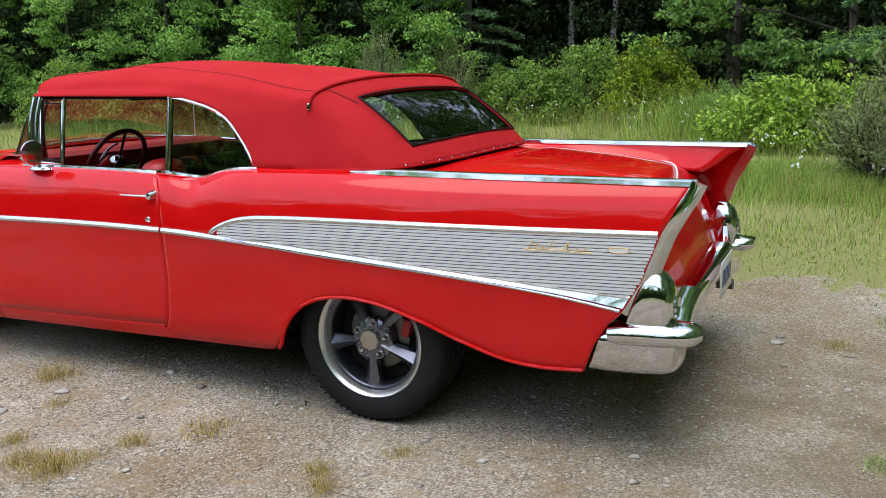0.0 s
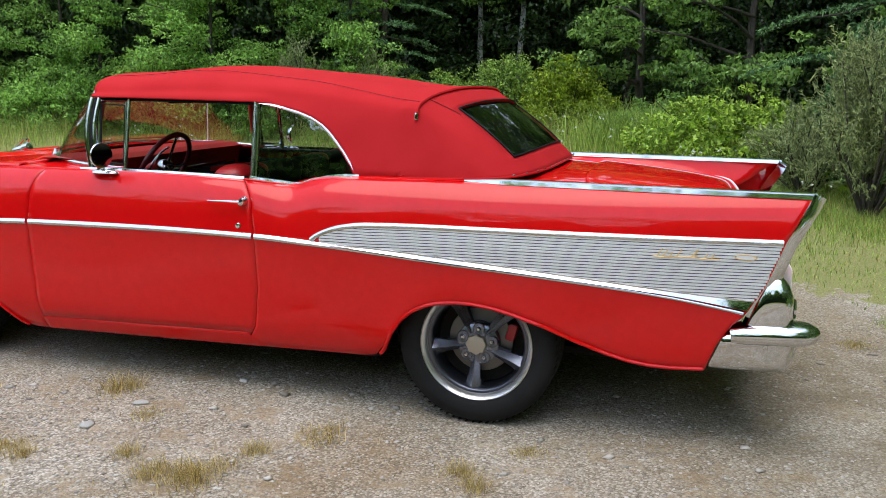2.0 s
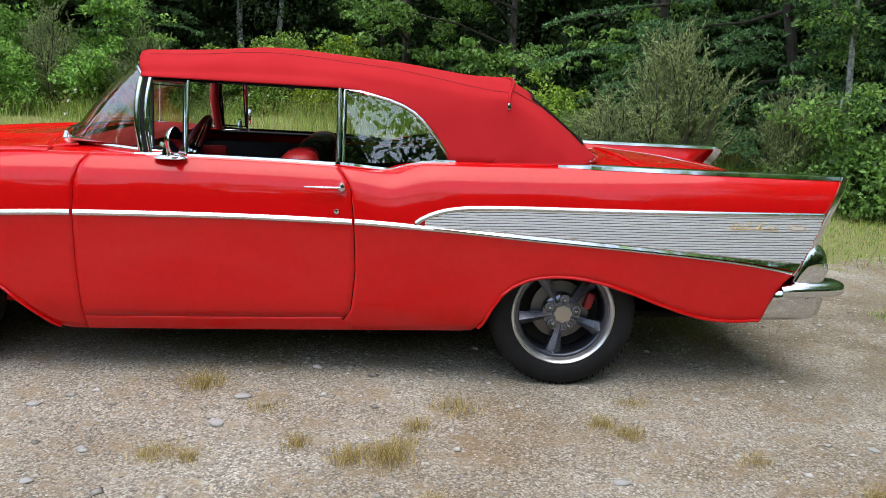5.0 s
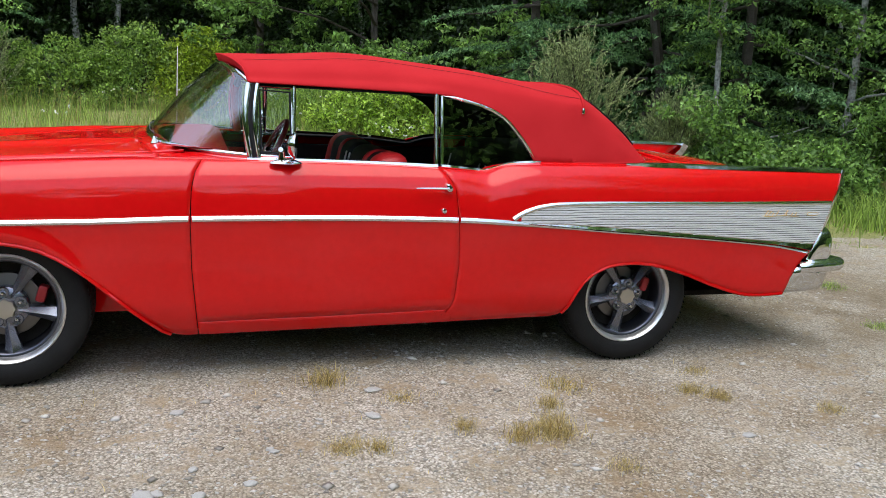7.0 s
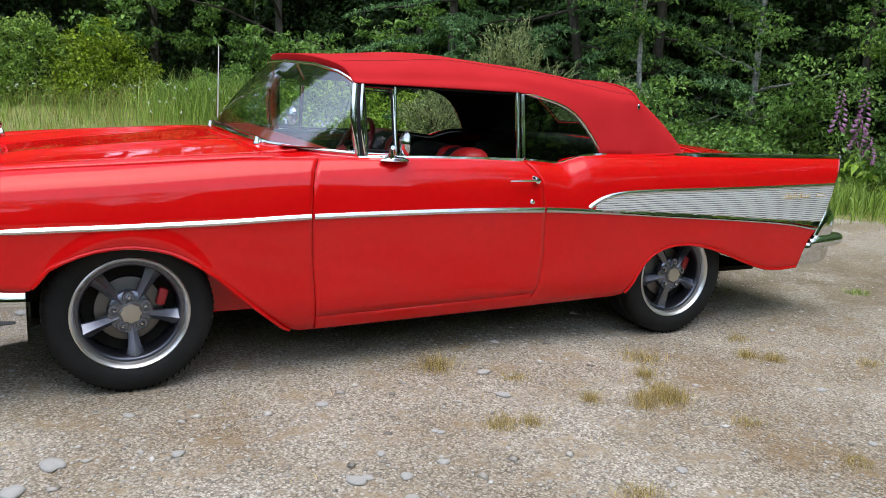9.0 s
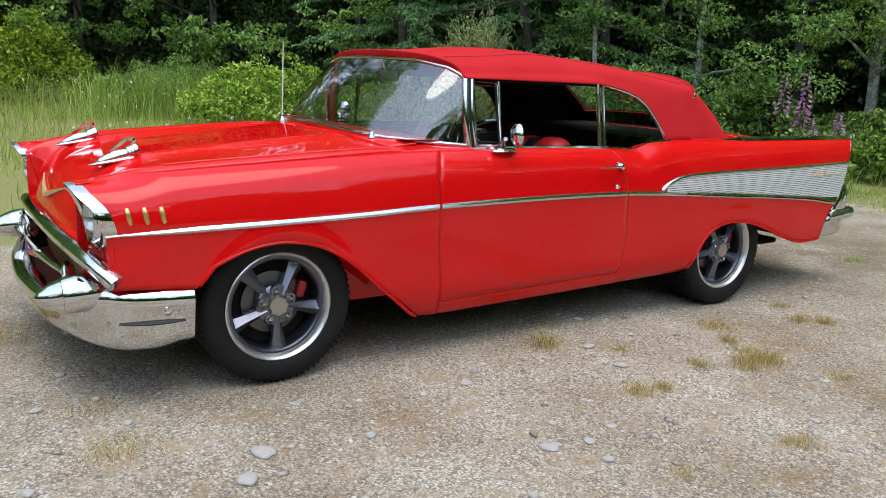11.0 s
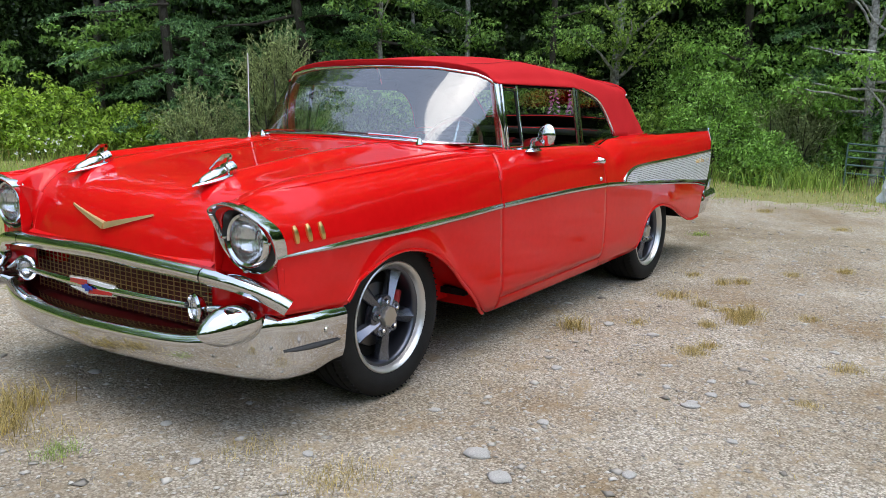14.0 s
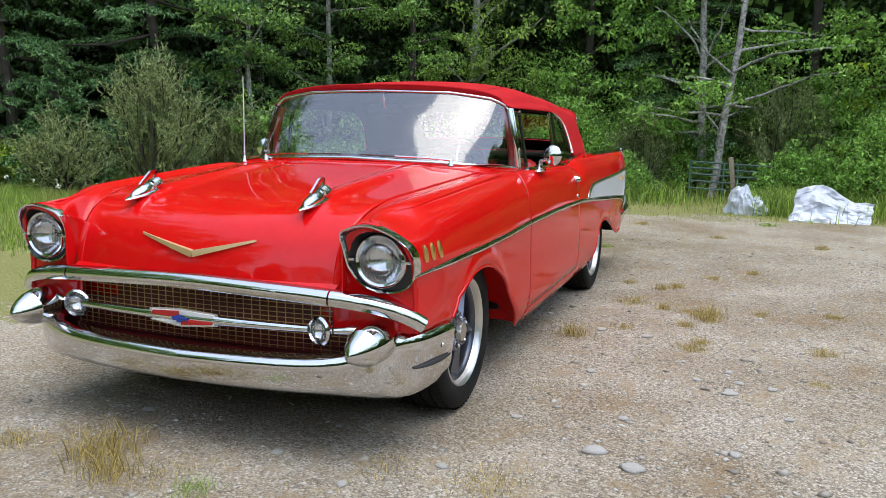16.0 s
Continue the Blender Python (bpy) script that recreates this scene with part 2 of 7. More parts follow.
    col = mix(1.0, col, shade.outputs[0], "MULTIPLY")
    # trodden earth
    ad = nt.nodes.new("ShaderNodeAttribute")
    ad.attribute_name = "dirt"
    dm = nt.nodes.new("ShaderNodeMath")
    dm.operation = "MULTIPLY"
    patchy = ramp(noise_tex(2.3, 6, 0.7).outputs[0], [(0.36, (0.15, 0.15, 0.15)), (0.60, (1, 1, 1))])
    L(ad.outputs["Fac"], dm.inputs[0])
    L(patchy.outputs[0], dm.inputs[1])
    earth = ramp(fine.outputs[0], [(0.35, (0.11, 0.083, 0.050)), (0.65, (0.30, 0.24, 0.16))])
    col = mix(dm.outputs[0], col, earth.outputs[0])
    # thatch under the grass, away from the drive
    at = nt.nodes.new("ShaderNodeAttribute")
    at.attribute_name = "turf"
    turf = ramp(fine.outputs[0], [(0.30, (0.075, 0.095, 0.025)), (0.48, (0.24, 0.25, 0.085)), (0.70, (0.46, 0.41, 0.20))])
    add = nt.nodes.new("ShaderNodeMath")
    add.operation = "MULTIPLY_ADD"
    add.inputs[1].default_value = 1.4
    L(noise_tex(1.7, 8, 0.75).outputs[0], add.inputs[0])
    L(at.outputs["Fac"], add.inputs[2])
    tm = ramp(add.outputs[0], [(0.98, (0, 0, 0)), (1.30, (1, 1, 1))])
    col = mix(tm.outputs[0], col, turf.outputs[0])
    L(col, b.inputs["Base Color"])
    h = nt.nodes.new("ShaderNodeMath")
    h.operation = "MULTIPLY_ADD"
    h.inputs[1].default_value = -0.6
    L(v.outputs["Distance"], h.inputs[0])
    L(fine.outputs[0], h.inputs[2])
    bp = nt.nodes.new("ShaderNodeBump")
    bp.inputs["Strength"].default_value, bp.inputs["Distance"].default_value = 0.8, 0.010
    L(h.outputs[0], bp.inputs["Height"])
    L(bp.outputs[0], b.inputs["Normal"])
    return m


GRAVEL = gravel_material()
# Backdrop green kept near black to stand in for the wood's shade.
BACKDROP_SHADE = principled("shaded_backdrop_green", (0.03, 0.05, 0.02), 0.95, 0, 0, 0.0)
add_noise(BACKDROP_SHADE, 0.8, (0.006, 0.012, 0.004), (0.050, 0.085, 0.024), 1.0, 8, 5.0, 0.6)


# ---------------------------------------------------------------- mesh helpers
def mesh_of(name, verts, faces, smooth=True, sharp=40):
    me = bpy.data.meshes.new(name)
    me.from_pydata([tuple(v) for v in verts], [], faces)
    me.update()
    if smooth and len(me.polygons):
        me.polygons.foreach_set("use_smooth", [True] * len(me.polygons))
        me.set_sharp_from_angle(angle=radians(sharp))
    return me


def part(name, geo, material, parent=None, label="", thick=0.0, smooth=True, sharp=40, matrix=None):
    """Links a bmesh, a mesh or (verts, faces) as one mesh object under parent."""
    if isinstance(geo, bmesh.types.BMesh):
        me = bpy.data.meshes.new(name)
        geo.to_mesh(me)
        geo.free()
        if smooth and len(me.polygons):
            me.polygons.foreach_set("use_smooth", [True] * len(me.polygons))
            me.set_sharp_from_angle(angle=radians(sharp))
    elif isinstance(geo, bpy.types.Mesh):
        me = geo
    else:
        me = mesh_of(name, geo[0], geo[1], smooth, sharp)
    if not me.materials:
        me.materials.append(material)
    ob = new(name, me)
    if parent:
        ob.parent = parent
    if matrix is not None:
        ob.matrix_basis = matrix
    if label:
        ob["label"] = label
    if thick:
        s = ob.modifiers.new("thickness", "SOLIDIFY")
        s.thickness, s.offset = thick, -1
    return ob


def thing(name, label, category, group="", kind="", at=None):
    ob = new(name)
    ob.empty_display_size = 0.1
    if at is not None:
        ob.matrix_basis = at
    return tagged(ob, label, category, group, kind)


def sheet(f, us, vs, flip=False, skip=None):
    """A quad sheet over the parameter lists; f(u, v) gives a point."""
    verts = [f(u, v) for u in us for v in vs]
    n = len(vs)
    faces = []
    for i in range(len(us) - 1):
        for j in range(n - 1):
            if skip and skip(0.5 * (us[i] + us[i + 1]), 0.5 * (vs[j] + vs[j + 1])):
                continue
            q = (i * n + j, (i + 1) * n + j, (i + 1) * n + j + 1, i * n + j + 1)
            faces.append(q[::-1] if flip else q)
    return verts, faces


def lathe(profile, n=48, axis="y"):
    """Turns (radius, along) pairs about an axis."""
    verts, faces = [], []
    m = len(profile)
    for i in range(n):
        a = 2 * math.pi * i / n
        for r, h in profile:
            p = (r * math.cos(a), h, r * math.sin(a)) if axis == "y" else ((h, r * math.cos(a), r * math.sin(a)) if axis == "x" else (r * math.cos(a), r * math.sin(a), h))
            verts.append(p)
    for i in range(n):
        k = (i + 1) % n
        for j in range(m - 1):
            faces.append((i * m + j, k * m + j, k * m + j + 1, i * m + j + 1))
    return verts, faces


def sweep(points, section, up=(0, 0, 1), closed_section=True, caps=True, scale=None):
    """Carries a section of (side, up) pairs along points."""
    pts = [Vector(p) for p in points]
    upv = Vector(up)
    verts, faces = [], []
    m = len(section)
    for i, p in enumerate(pts):
        d = (pts[min(i + 1, len(pts) - 1)] - pts[max(i - 1, 0)]).normalized()
        side = d.cross(upv)
        side = side.normalized() if side.length > 1e-6 else Vector((1, 0, 0))
        u = side.cross(d).normalized()
        s = scale[i] if scale else 1.0
        for a, b in section:
            verts.append(p + side * a * s + u * b * s)
    for i in range(len(pts) - 1):
        for j in range(m if closed_section else m - 1):
            k = (j + 1) % m
            faces.append((i * m + j, i * m + k, (i + 1) * m + k, (i + 1) * m + j))
    if caps and closed_section:
        faces.append(tuple(range(m))[::-1])
        faces.append(tuple((len(pts) - 1) * m + j for j in range(m)))
    return verts, faces


def ring(r, n=8, rz=None):
    rz = rz or r
    return [(r * math.cos(2 * math.pi * i / n), rz * math.sin(2 * math.pi * i / n)) for i in range(n)]


def join(*geos):
    verts, faces = [], []
    for v, f in geos:
        k = len(verts)
        verts += list(v)
        faces += [tuple(i + k for i in q) for q in f]
    return verts, faces


def moved(geo, m):
    return [m @ Vector(v) for v in geo[0]], geo[1]


def box(x0, x1, y0, y1, z0, z1, bevel=0.0, seg=2):
    bm = bmesh.new()
    bmesh.ops.create_cube(bm, size=1)
    for v in bm.verts:
        v.co = ((x0 + x1) / 2 + v.co.x * (x1 - x0), (y0 + y1) / 2 + v.co.y * (y1 - y0), (z0 + z1) / 2 + v.co.z * (z1 - z0))
    if bevel:
        bmesh.ops.bevel(bm, geom=bm.edges[:], offset=bevel, segments=seg, affect="EDGES", profile=0.5)
    bm.verts.ensure_lookup_table()
    geo = ([tuple(v.co) for v in bm.verts], [tuple(v.index for v in f.verts) for f in bm.faces])
    bm.free()
    return geo


def interp(table):
    xs, ys = [p[0] for p in table], [p[1] for p in table]
    return lambda x: float(np.interp(x, xs, ys))


def smooth_interp(table):
    """Catmull-style smooth curve through (x, y) pairs."""
    xs, ys = np.array([p[0] for p in table], float), np.array([p[1] for p in table], float)
    h = np.diff(xs)
    d = np.diff(ys) / h
    m = np.zeros(len(xs))
    m[0], m[-1] = d[0], d[-1]
    for i in range(1, len(xs) - 1):
        m[i] = 0 if d[i - 1] * d[i] <= 0 else 2 * d[i - 1] * d[i] / (d[i - 1] + d[i])

    def f(x):
        x = min(max(x, xs[0]), xs[-1])
        i = min(int(np.searchsorted(xs, x, side="right")) - 1, len(h) - 1)
        t = (x - xs[i]) / h[i]
        return float(ys[i] * (1 + 2 * t) * (1 - t) ** 2 + m[i] * h[i] * t * (1 - t) ** 2 + ys[i + 1] * t * t * (3 - 2 * t) + m[i + 1] * h[i] * t * t * (t - 1))
    return f


def span(a, b, step):
    n = max(2, int(round(abs(b - a) / step)) + 1)
    return [a + (b - a) * i / (n - 1) for i in range(n)]


# ---------------------------------------------------------------- ground
def ground_z(x, y):
    # the lot lies level, the meadow behind rises gently
    d = max(0.0, y - 2.5) + 0.8 * max(0.0, x - 5.5)
    z = 0.036 * d if d < 20 else 0.72 + 0.01 * (d - 20)
    z += 0.012 * noise.noise((x * 0.9, y * 0.9, 0.3)) + 0.25 * max(0.0, min(1.0, (d - 3) / 6)) * 0.25 * noise.noise((x * 0.5, y * 0.5, 4.0))
    # the tyres have settled a little
    z -= 0.034 * math.exp(-(x ** 2 + (abs(y) - 0.78) ** 2) / 0.35)
    z -= 0.020 * math.exp(-((x + 2.92) ** 2 + (abs(y) - 0.78) ** 2) / 0.25)
    return z - 0.004


def turf_amount(x, y):
    e = min(1.0, max(0.0, (y - 1.2 - 0.15 * max(0.0, -x)) / 2.0))
    f = min(1.0, max(0.0, (x - 3.9) / 3.0)) * 0.85
    h = min(1.0, max(0.0, (-y - 9) / 5))
    return max(e * 0.75 + 0.2 * max(0, min(1, (y - 3.5) / 2)), f, h)


def ground_axis(lo, hi, fine_lo, fine_hi, step):
    a = list(np.arange(fine_lo, fine_hi + 1e-6, step))
    g, s = fine_hi, step
    while g < hi:
        s *= 1.35
        g += s
        a.append(g)
    g, s = fine_lo, step
    while g > lo:
        s *= 1.35
        g -= s
        a.insert(0, g)
    return a


gx = ground_axis(-700, 700, -6.5, 9.0, 0.10)
gy = ground_axis(-700, 700, -5.0, 12.0, 0.10)
gv, gf = sheet(lambda u, v: (u, v, ground_z(u, v)), gx, gy)
ground_me = mesh_of("ground", gv, gf)
attr = ground_me.attributes.new("turf", "FLOAT", "POINT")
attr.data.foreach_set("value", [turf_amount(p[0], p[1]) for p in gv])


def dirt_amount(x, y):
    """Trodden earth with less gravel: behind the tail and before the nose."""
    a = math.exp(-((x - 2.0) / 1.3) ** 2 - ((y + 0.2) / 1.5) ** 2)
    b = math.exp(-((x + 4.6) / 0.8) ** 2 - ((y - 0.6) / 1.3) ** 2)
    return min(1.0, a + b)


dirt = ground_me.attributes.new("dirt", "FLOAT", "POINT")
dirt.data.foreach_set("value", [dirt_amount(p[0], p[1]) for p in gv])
ground = tagged(part("ground", ground_me, GRAVEL), "pale compacted gravel lot with dry soil and grassy margins", "ground", kind="structure")


# ---------------------------------------------------------------- the car: front towards -x, rear axle at x = 0
half_width = smooth_interp([(-3.72, 0.895), (-3.63, 0.905), (-3.43, 0.917), (-2.9, 0.928), (-2.17, 0.930), (-1.0, 0.934), (-0.7, 0.932), (0.0, 0.926), (0.6, 0.912), (1.0, 0.893), (1.3, 0.876)])
belt_z = smooth_interp([(-3.72, 0.872), (-3.62, 0.879), (-3.55, 0.893), (-3.41, 0.913), (-3.2, 0.926), (-2.97, 0.937), (-2.6, 0.957), (-2.35, 0.968), (-2.17, 0.968), (-1.74, 0.970), (-1.37, 0.966), (-1.05, 0.957), (-0.90, 0.944), (-0.82, 0.937), (-0.75, 0.955), (-0.66, 0.975), (-0.55, 0.981), (0.0, 0.980), (0.6, 0.975), (1.3, 0.970)])
sill_z = interp([(-3.75, 0.49), (-3.62, 0.487), (-3.30, 0.462), (-3.275, 0.485), (-3.23, 0.541), (-3.18, 0.568), (-3.117, 0.592), (-3.06, 0.607), (-3.0, 0.615), (-2.95, 0.618), (-2.90, 0.616), (-2.83, 0.604), (-2.764, 0.585), (-2.70, 0.553), (-2.64, 0.515), (-2.58, 0.468), (-2.5, 0.395), (-2.4, 0.307), (-2.29, 0.214), (-2.26, 0.198), (-2.22, 0.193), (-2.1, 0.193), (-1.45, 0.207), (-0.93, 0.220), (-0.46, 0.230), (-0.405, 0.238), (-0.382, 0.262), (-0.362, 0.305), (-0.342, 0.348), (-0.305, 0.402), (-0.28, 0.424), (-0.256, 0.444), (-0.22, 0.463), (-0.184, 0.478), (-0.14, 0.489), (-0.10, 0.494), (-0.05, 0.497), (0.0, 0.496), (0.08, 0.487), (0.18, 0.464), (0.3, 0.427), (0.42, 0.381), (0.54, 0.342), (0.62, 0.320), (0.70, 0.308), (0.78, 0.305), (0.92, 0.311), (1.3, 0.33)])
top_inset = smooth_interp([(-3.72, 0.10), (-3.3, 0.115), (-2.4, 0.11), (-2.1, 0.095), (-1.0, 0.090), (-0.8, 0.115), (-0.6, 0.11), (0.0, 0.105), (1.3, 0.062)])


bezel_side = interp([(0.62, 0.900), (0.66, 0.899), (0.70, 0.905), (0.785, 0.902), (0.815, 0.884), (0.84, 0.862), (0.858, 0.834), (0.872, 0.802), (0.88, 0.76), (0.90, 0.70)])


def side_y(x, z):
    """How far the body's skin stands from the middle at (x, z)."""
    zt = belt_z(x)
    y = half_width(x)
    if z < 0.36:
        y -= 0.045 * ((0.36 - z) / 0.16) ** 2
    if z > 0.73:
        u = (z - 0.73) / (zt - 0.73)
        y -= top_inset(x) * (0.30 * u + 0.70 * u ** 4.5)
    # the nose draws in to the lamp bezel
    if x < -3.36 and z > 0.52:
        k = min(1.0, (-3.36 - x) / 0.28)
        q = min(1.0, (z - 0.52) / 0.14)
        y += (min(y, bezel_side(z)) - y) * k * k * (3 - 2 * k) * q * q * (3 - 2 * q)
    # swell of the arch flanges
    for cx, cz, r in ((-2.93, 0.30, 0.36), (-0.02, 0.20, 0.36)):
        d = math.hypot(x - cx, z - cz) - r
        if abs(d) < 0.10 and z > 0.3:
            y += (0.010 if cx < -1 else 0.003) * math.exp(-(d / 0.035) ** 2)
    return y


def side_panel(s, xa, xb, front=None, rear=None, step=0.02, rows=26):
    """Outer skin from sill to belt between two cuts; front/rear bend the cut with height."""
    us = span(0, 1, step / (xb - xa))
    vs = [1 - (1 - i / rows) ** 1.25 for i in range(rows + 1)]

    def f(u, v):
        x0 = xa + u * (xb - xa)
        zb, zt = sill_z(x0), belt_z(x0)
        z = zb + v * (zt - zb)
        x = x0
        if front:
            x += (1 - u) ** 3 * front(z)
        if rear:
            x += u ** 3 * rear(z)
        return (x, s * side_y(x, z if z < zt else zt), z)
    return sheet(f, us, vs, flip=s > 0)


car = thing("convertible_car", "glossy red vintage finned convertible with chrome trim parked on gravel", "car")
door_front_cut = interp([(0.2, 0.032), (0.27, 0.025), (0.5, 0.005), (0.71, 0.0), (0.85, 0.006), (0.92, 0.022), (0.955, 0.042), (0.97, 0.052)])
door_rear_cut = interp([(0.2, -0.05), (0.27, -0.045), (0.29, -0.02), (0.33, 0.0), (0.5, 0.015), (0.71, 0.005), (0.87, -0.014), (0.93, -0.055), (0.96, -0.085)])
fin_cut = interp([(0.30, 0.0), (0.31, 0.0), (0.41, 0.036), (0.49, 0.084), (0.53, 0.128), (0.65, 0.195), (0.81, 0.252), (0.90, 0.300), (0.975, 0.342)])
GAP = 0.0018
nose_cut = interp([(0.45, 0.0), (0.62, 0.0), (0.68, -0.006), (0.75, -0.024), (0.82, -0.054), (0.88, -0.082)])
lamp_slant = interp([(0.45, 0.0), (0.62, 0.0), (0.68, -0.012), (0.75, -0.032), (0.82, -0.055), (0.88, -0.075)])
rocker_z = interp([(-2.2, 0.258), (-1.6, 0.270), (-1.04, 0.285), (-0.9, 0.288)])

sides = {}
for s in (-1, 1):
    fender = part("front_fender", side_panel(s, -3.62, -2.171 - GAP, front=nose_cut, rear=door_front_cut), RED, car, thick=0.012)
    quarter = part("quarter_panel", side_panel(s, -0.974 + GAP, 0.912, front=door_rear_cut, rear=fin_cut, step=0.015), RED, car, thick=0.012)

    # door skin above the rocker cut, rocker below
    def door_f(u, v, s=s):
        x0 = -2.171 + GAP + u * (1.197 - 2 * GAP)
        zb, zt = rocker_z(x0) + GAP, belt_z(x0)
        z = zb + v * (zt - zb)
        x = x0 + (1 - u) ** 3 * door_front_cut(z) + u ** 3 * door_rear_cut(z)
        # rounded lower rear corner
        return (x, s * side_y(x, z), z)

    def rocker_f(u, v, s=s):
        x0 = -2.171 + GAP + u * (1.197 - 2 * GAP)
        zb, zt = sill_z(x0), rocker_z(x0) - GAP
        z = zb + v * (zt - zb)
        x = x0 + (1 - u) ** 3 * door_front_cut(z) + u ** 3 * (door_rear_cut(z) if z > 0.27 else -0.045 + 0.044)
        return (x, s * side_y(x, z), z)
    vs = [1 - (1 - i / 26) ** 1.25 for i in range(27)]
    sides[s] = part("door", sheet(door_f, span(0, 1, 0.02), vs, flip=s > 0), RED, car, thick=0.012)
    part("rocker_panel", sheet(rocker_f, span(0, 1, 0.02), span(0, 1, 0.2), flip=s > 0), RED, car, thick=0.012)

    # rolled lips of the wheel arches
    for a, b in ((-3.29, -2.255), (-0.40, 0.905)):
        pts = [(x, s * (side_y(x, sill_z(x)) - 0.004), sill_z(x) + 0.002) for x in span(a, b, 0.012)]
        part("arch_lip", sweep(pts, ring(0.009, 8), up=(0, 1, 0)), RED, car)
    # inner wheel housings
    for a, b, cx in ((-3.60, -2.20, -2.92), (-0.47, 0.75, 0.0)):
        def house(u, v, s=s, a=a, b=b):
            x = a + u * (b - a)
            z = max(sill_z(x), 0.2) + 0.012
            return (x, s * (side_y(x, z) - 0.012 - 0.42 * v), z + 0.10 * math.sin(min(v * 3, 1) * math.pi / 2) * (1 if 0.02 < u < 0.98 else 0))
        part("wheel_housing", sheet(house, span(0, 1, 0.02), span(0, 1, 0.2)), RED if cx < -1 else DARK, car, "inner wheel housing")

    part("inner_fender", box(-2.62, -2.20, s * 0.655 - 0.006, s * 0.655 + 0.006, 0.245, 0.56, 0.004), RED, car, "red painted inner fender")

# backing behind the panel gaps and the floor pan
part("floor_pan", box(-3.30, 0.85, -0.62, 0.62, 0.235, 0.27, 0.01), DARK, car, "dark underbody")
for s in (-1, 1):
    part("inner_shell", box(-2.24, -0.42, s * 0.872 - 0.012, s * 0.872 + 0.012, 0.25, 0.88), DARK, car)
    part("sill_box", box(-2.18, -0.42, s * 0.75 - 0.12, s * 0.75 + 0.12, 0.215, 0.262, 0.01), DARK, car)

# front fender crowns: from the belt over to the hood seam
seam_y = smooth_interp([(-3.72, 0.60), (-3.5, 0.63), (-3.0, 0.665), (-2.45, 0.70)])
hood_z0 = smooth_interp([(-3.705, 0.640), (-3.695, 0.685), (-3.675, 0.745), (-3.645, 0.800), (-3.60, 0.845), (-3.53, 0.883), (-3.42, 0.912), (-3.2, 0.944), (-2.9, 0.974), (-2.6, 1.000), (-2.40, 1.018)])


def hood_point(x, y):
    w = seam_y(x) - 0.004
    z = hood_z0(x)
    ze = belt_z(x) + interp([(-3.72, 0.0), (-3.5, 0.006), (-3.0, 0.010), (-2.3, 0.014)])(x)
    q = min(abs(y) / w, 1)
    z = z + (min(ze, z + 0.0) - z) * q ** 2.6 if x > -3.62 else z
    fade = interp([(-3.60, 0.0), (-3.46, 1.0), (-2.7, 0.8), (-2.4, 0.15)])(x)
    z += 0.024 * fade * math.exp(-((abs(y) - 0.405) / 0.055) ** 2)
    z -= 0.006 * fade * math.exp(-((abs(y)) / 0.25) ** 2)
    return z


def hood_f(u, v):
    # u runs back from the lip, v across
    y = (2 * v - 1)
    bow = 0.085 * abs(y) ** 2.4 * (0.65 + 0.35 * min(1.0, u / 0.25))
    n = u ** 1.8
    x = -3.705 + n * (3.705 - 2.42) + bow * (1 - min(u * 1.2, 1)) + 0.10 * u ** 6 * abs(y) ** 2
    yy = y * (seam_y(x) - 0.004)
    return (x, yy, hood_point(x - bow * (1 - min(u * 1.2, 1)) - 0.10 * u ** 6 * abs(y) ** 2, yy))


part("hood", sheet(hood_f, span(0, 1, 0.018), span(0, 1, 0.0125)), RED, car, thick=0.01)



hood_edge = [hood_f(u, 1.0) for u in span(0, 1, 0.01)]
hood_edge_z = interp([(-3.76, 0.60), (-3.65, 0.60)] + [(p[0], p[2]) for p in hood_edge if p[0] > -3.64])
hood_edge_y = interp([(-3.76, 0.612)] + [(p[0], p[1] + 0.006) for p in hood_edge])
bezel_top = interp([(0.60, 0.80), (0.636, 0.836), (0.690, 0.870), (0.745, 0.882), (0.800, 0.874), (0.86, 0.842)])
for s in (-1, 1):
    def crown(u, v, s=s):
        x = -3.702 + u * (3.702 - 2.30)
        f = max(0.0, min(1.0, (-3.58 - x) / 0.10))
        f = f * f * (3 - 2 * f)
        y0, z0 = side_y(x, belt_z(x)), belt_z(x)
        y1, z1 = hood_edge_y(x) * (1 - f) + 0.637 * f, hood_edge_z(x) - 0.002
        y = y0 + (y1 - y0) * min(1.0, v * (1 + 0.35 * f))
        zc = z0 + (0.026 - 0.012 * u ** 4) * math.sin(math.pi * min(1.0, v * 1.25) ** 0.75) * (0.6 + 0.4 * u) * max(0.15, min(1.0, (x + 3.68) / 0.30))
        zc = zc * (1 - f) + (bezel_top(y) + 0.004) * f
        k = 0.50 + 0.22 * f
        q = max(0.0, (v - k) / (1 - k))
        bt = bezel_top(y)
        if bt > 0.80:
            x = max(x, -3.630 + lamp_slant(bt) - 0.022 * max(0.0, (bt - 0.80) / 0.08) + 0.020)
        return (x, s * y, zc + (z1 - zc) * q * q * (3 - 2 * q))
    part("fender_crown", sheet(crown, span(0, 1, 0.014), span(0, 1, 0.04), flip=s > 0), RED, car, thick=0.006)


def hood_lookup(y, z):
    """How far behind the lip the nose's skin lies at height z."""
    best = min(((abs(hood_z0(x) - z), x) for x in span(-3.705, -3.50, 0.002)))[1]
    return best + 3.705 + 0.055 * (abs(y) / 0.6) ** 2.4 - 0.004


def cowl_f(u, v):
    y = (2 * v - 1)
    x = -2.425 + 0.10 * abs(y) ** 2 + u * (0.10 + 0.03 * abs(y) ** 3)
    return (x, y * (seam_y(x) + 0.01 + 0.04 * u), 1.016 + 0.008 * u - (0.036 - 0.010 * u) * abs(y) ** 2.6)


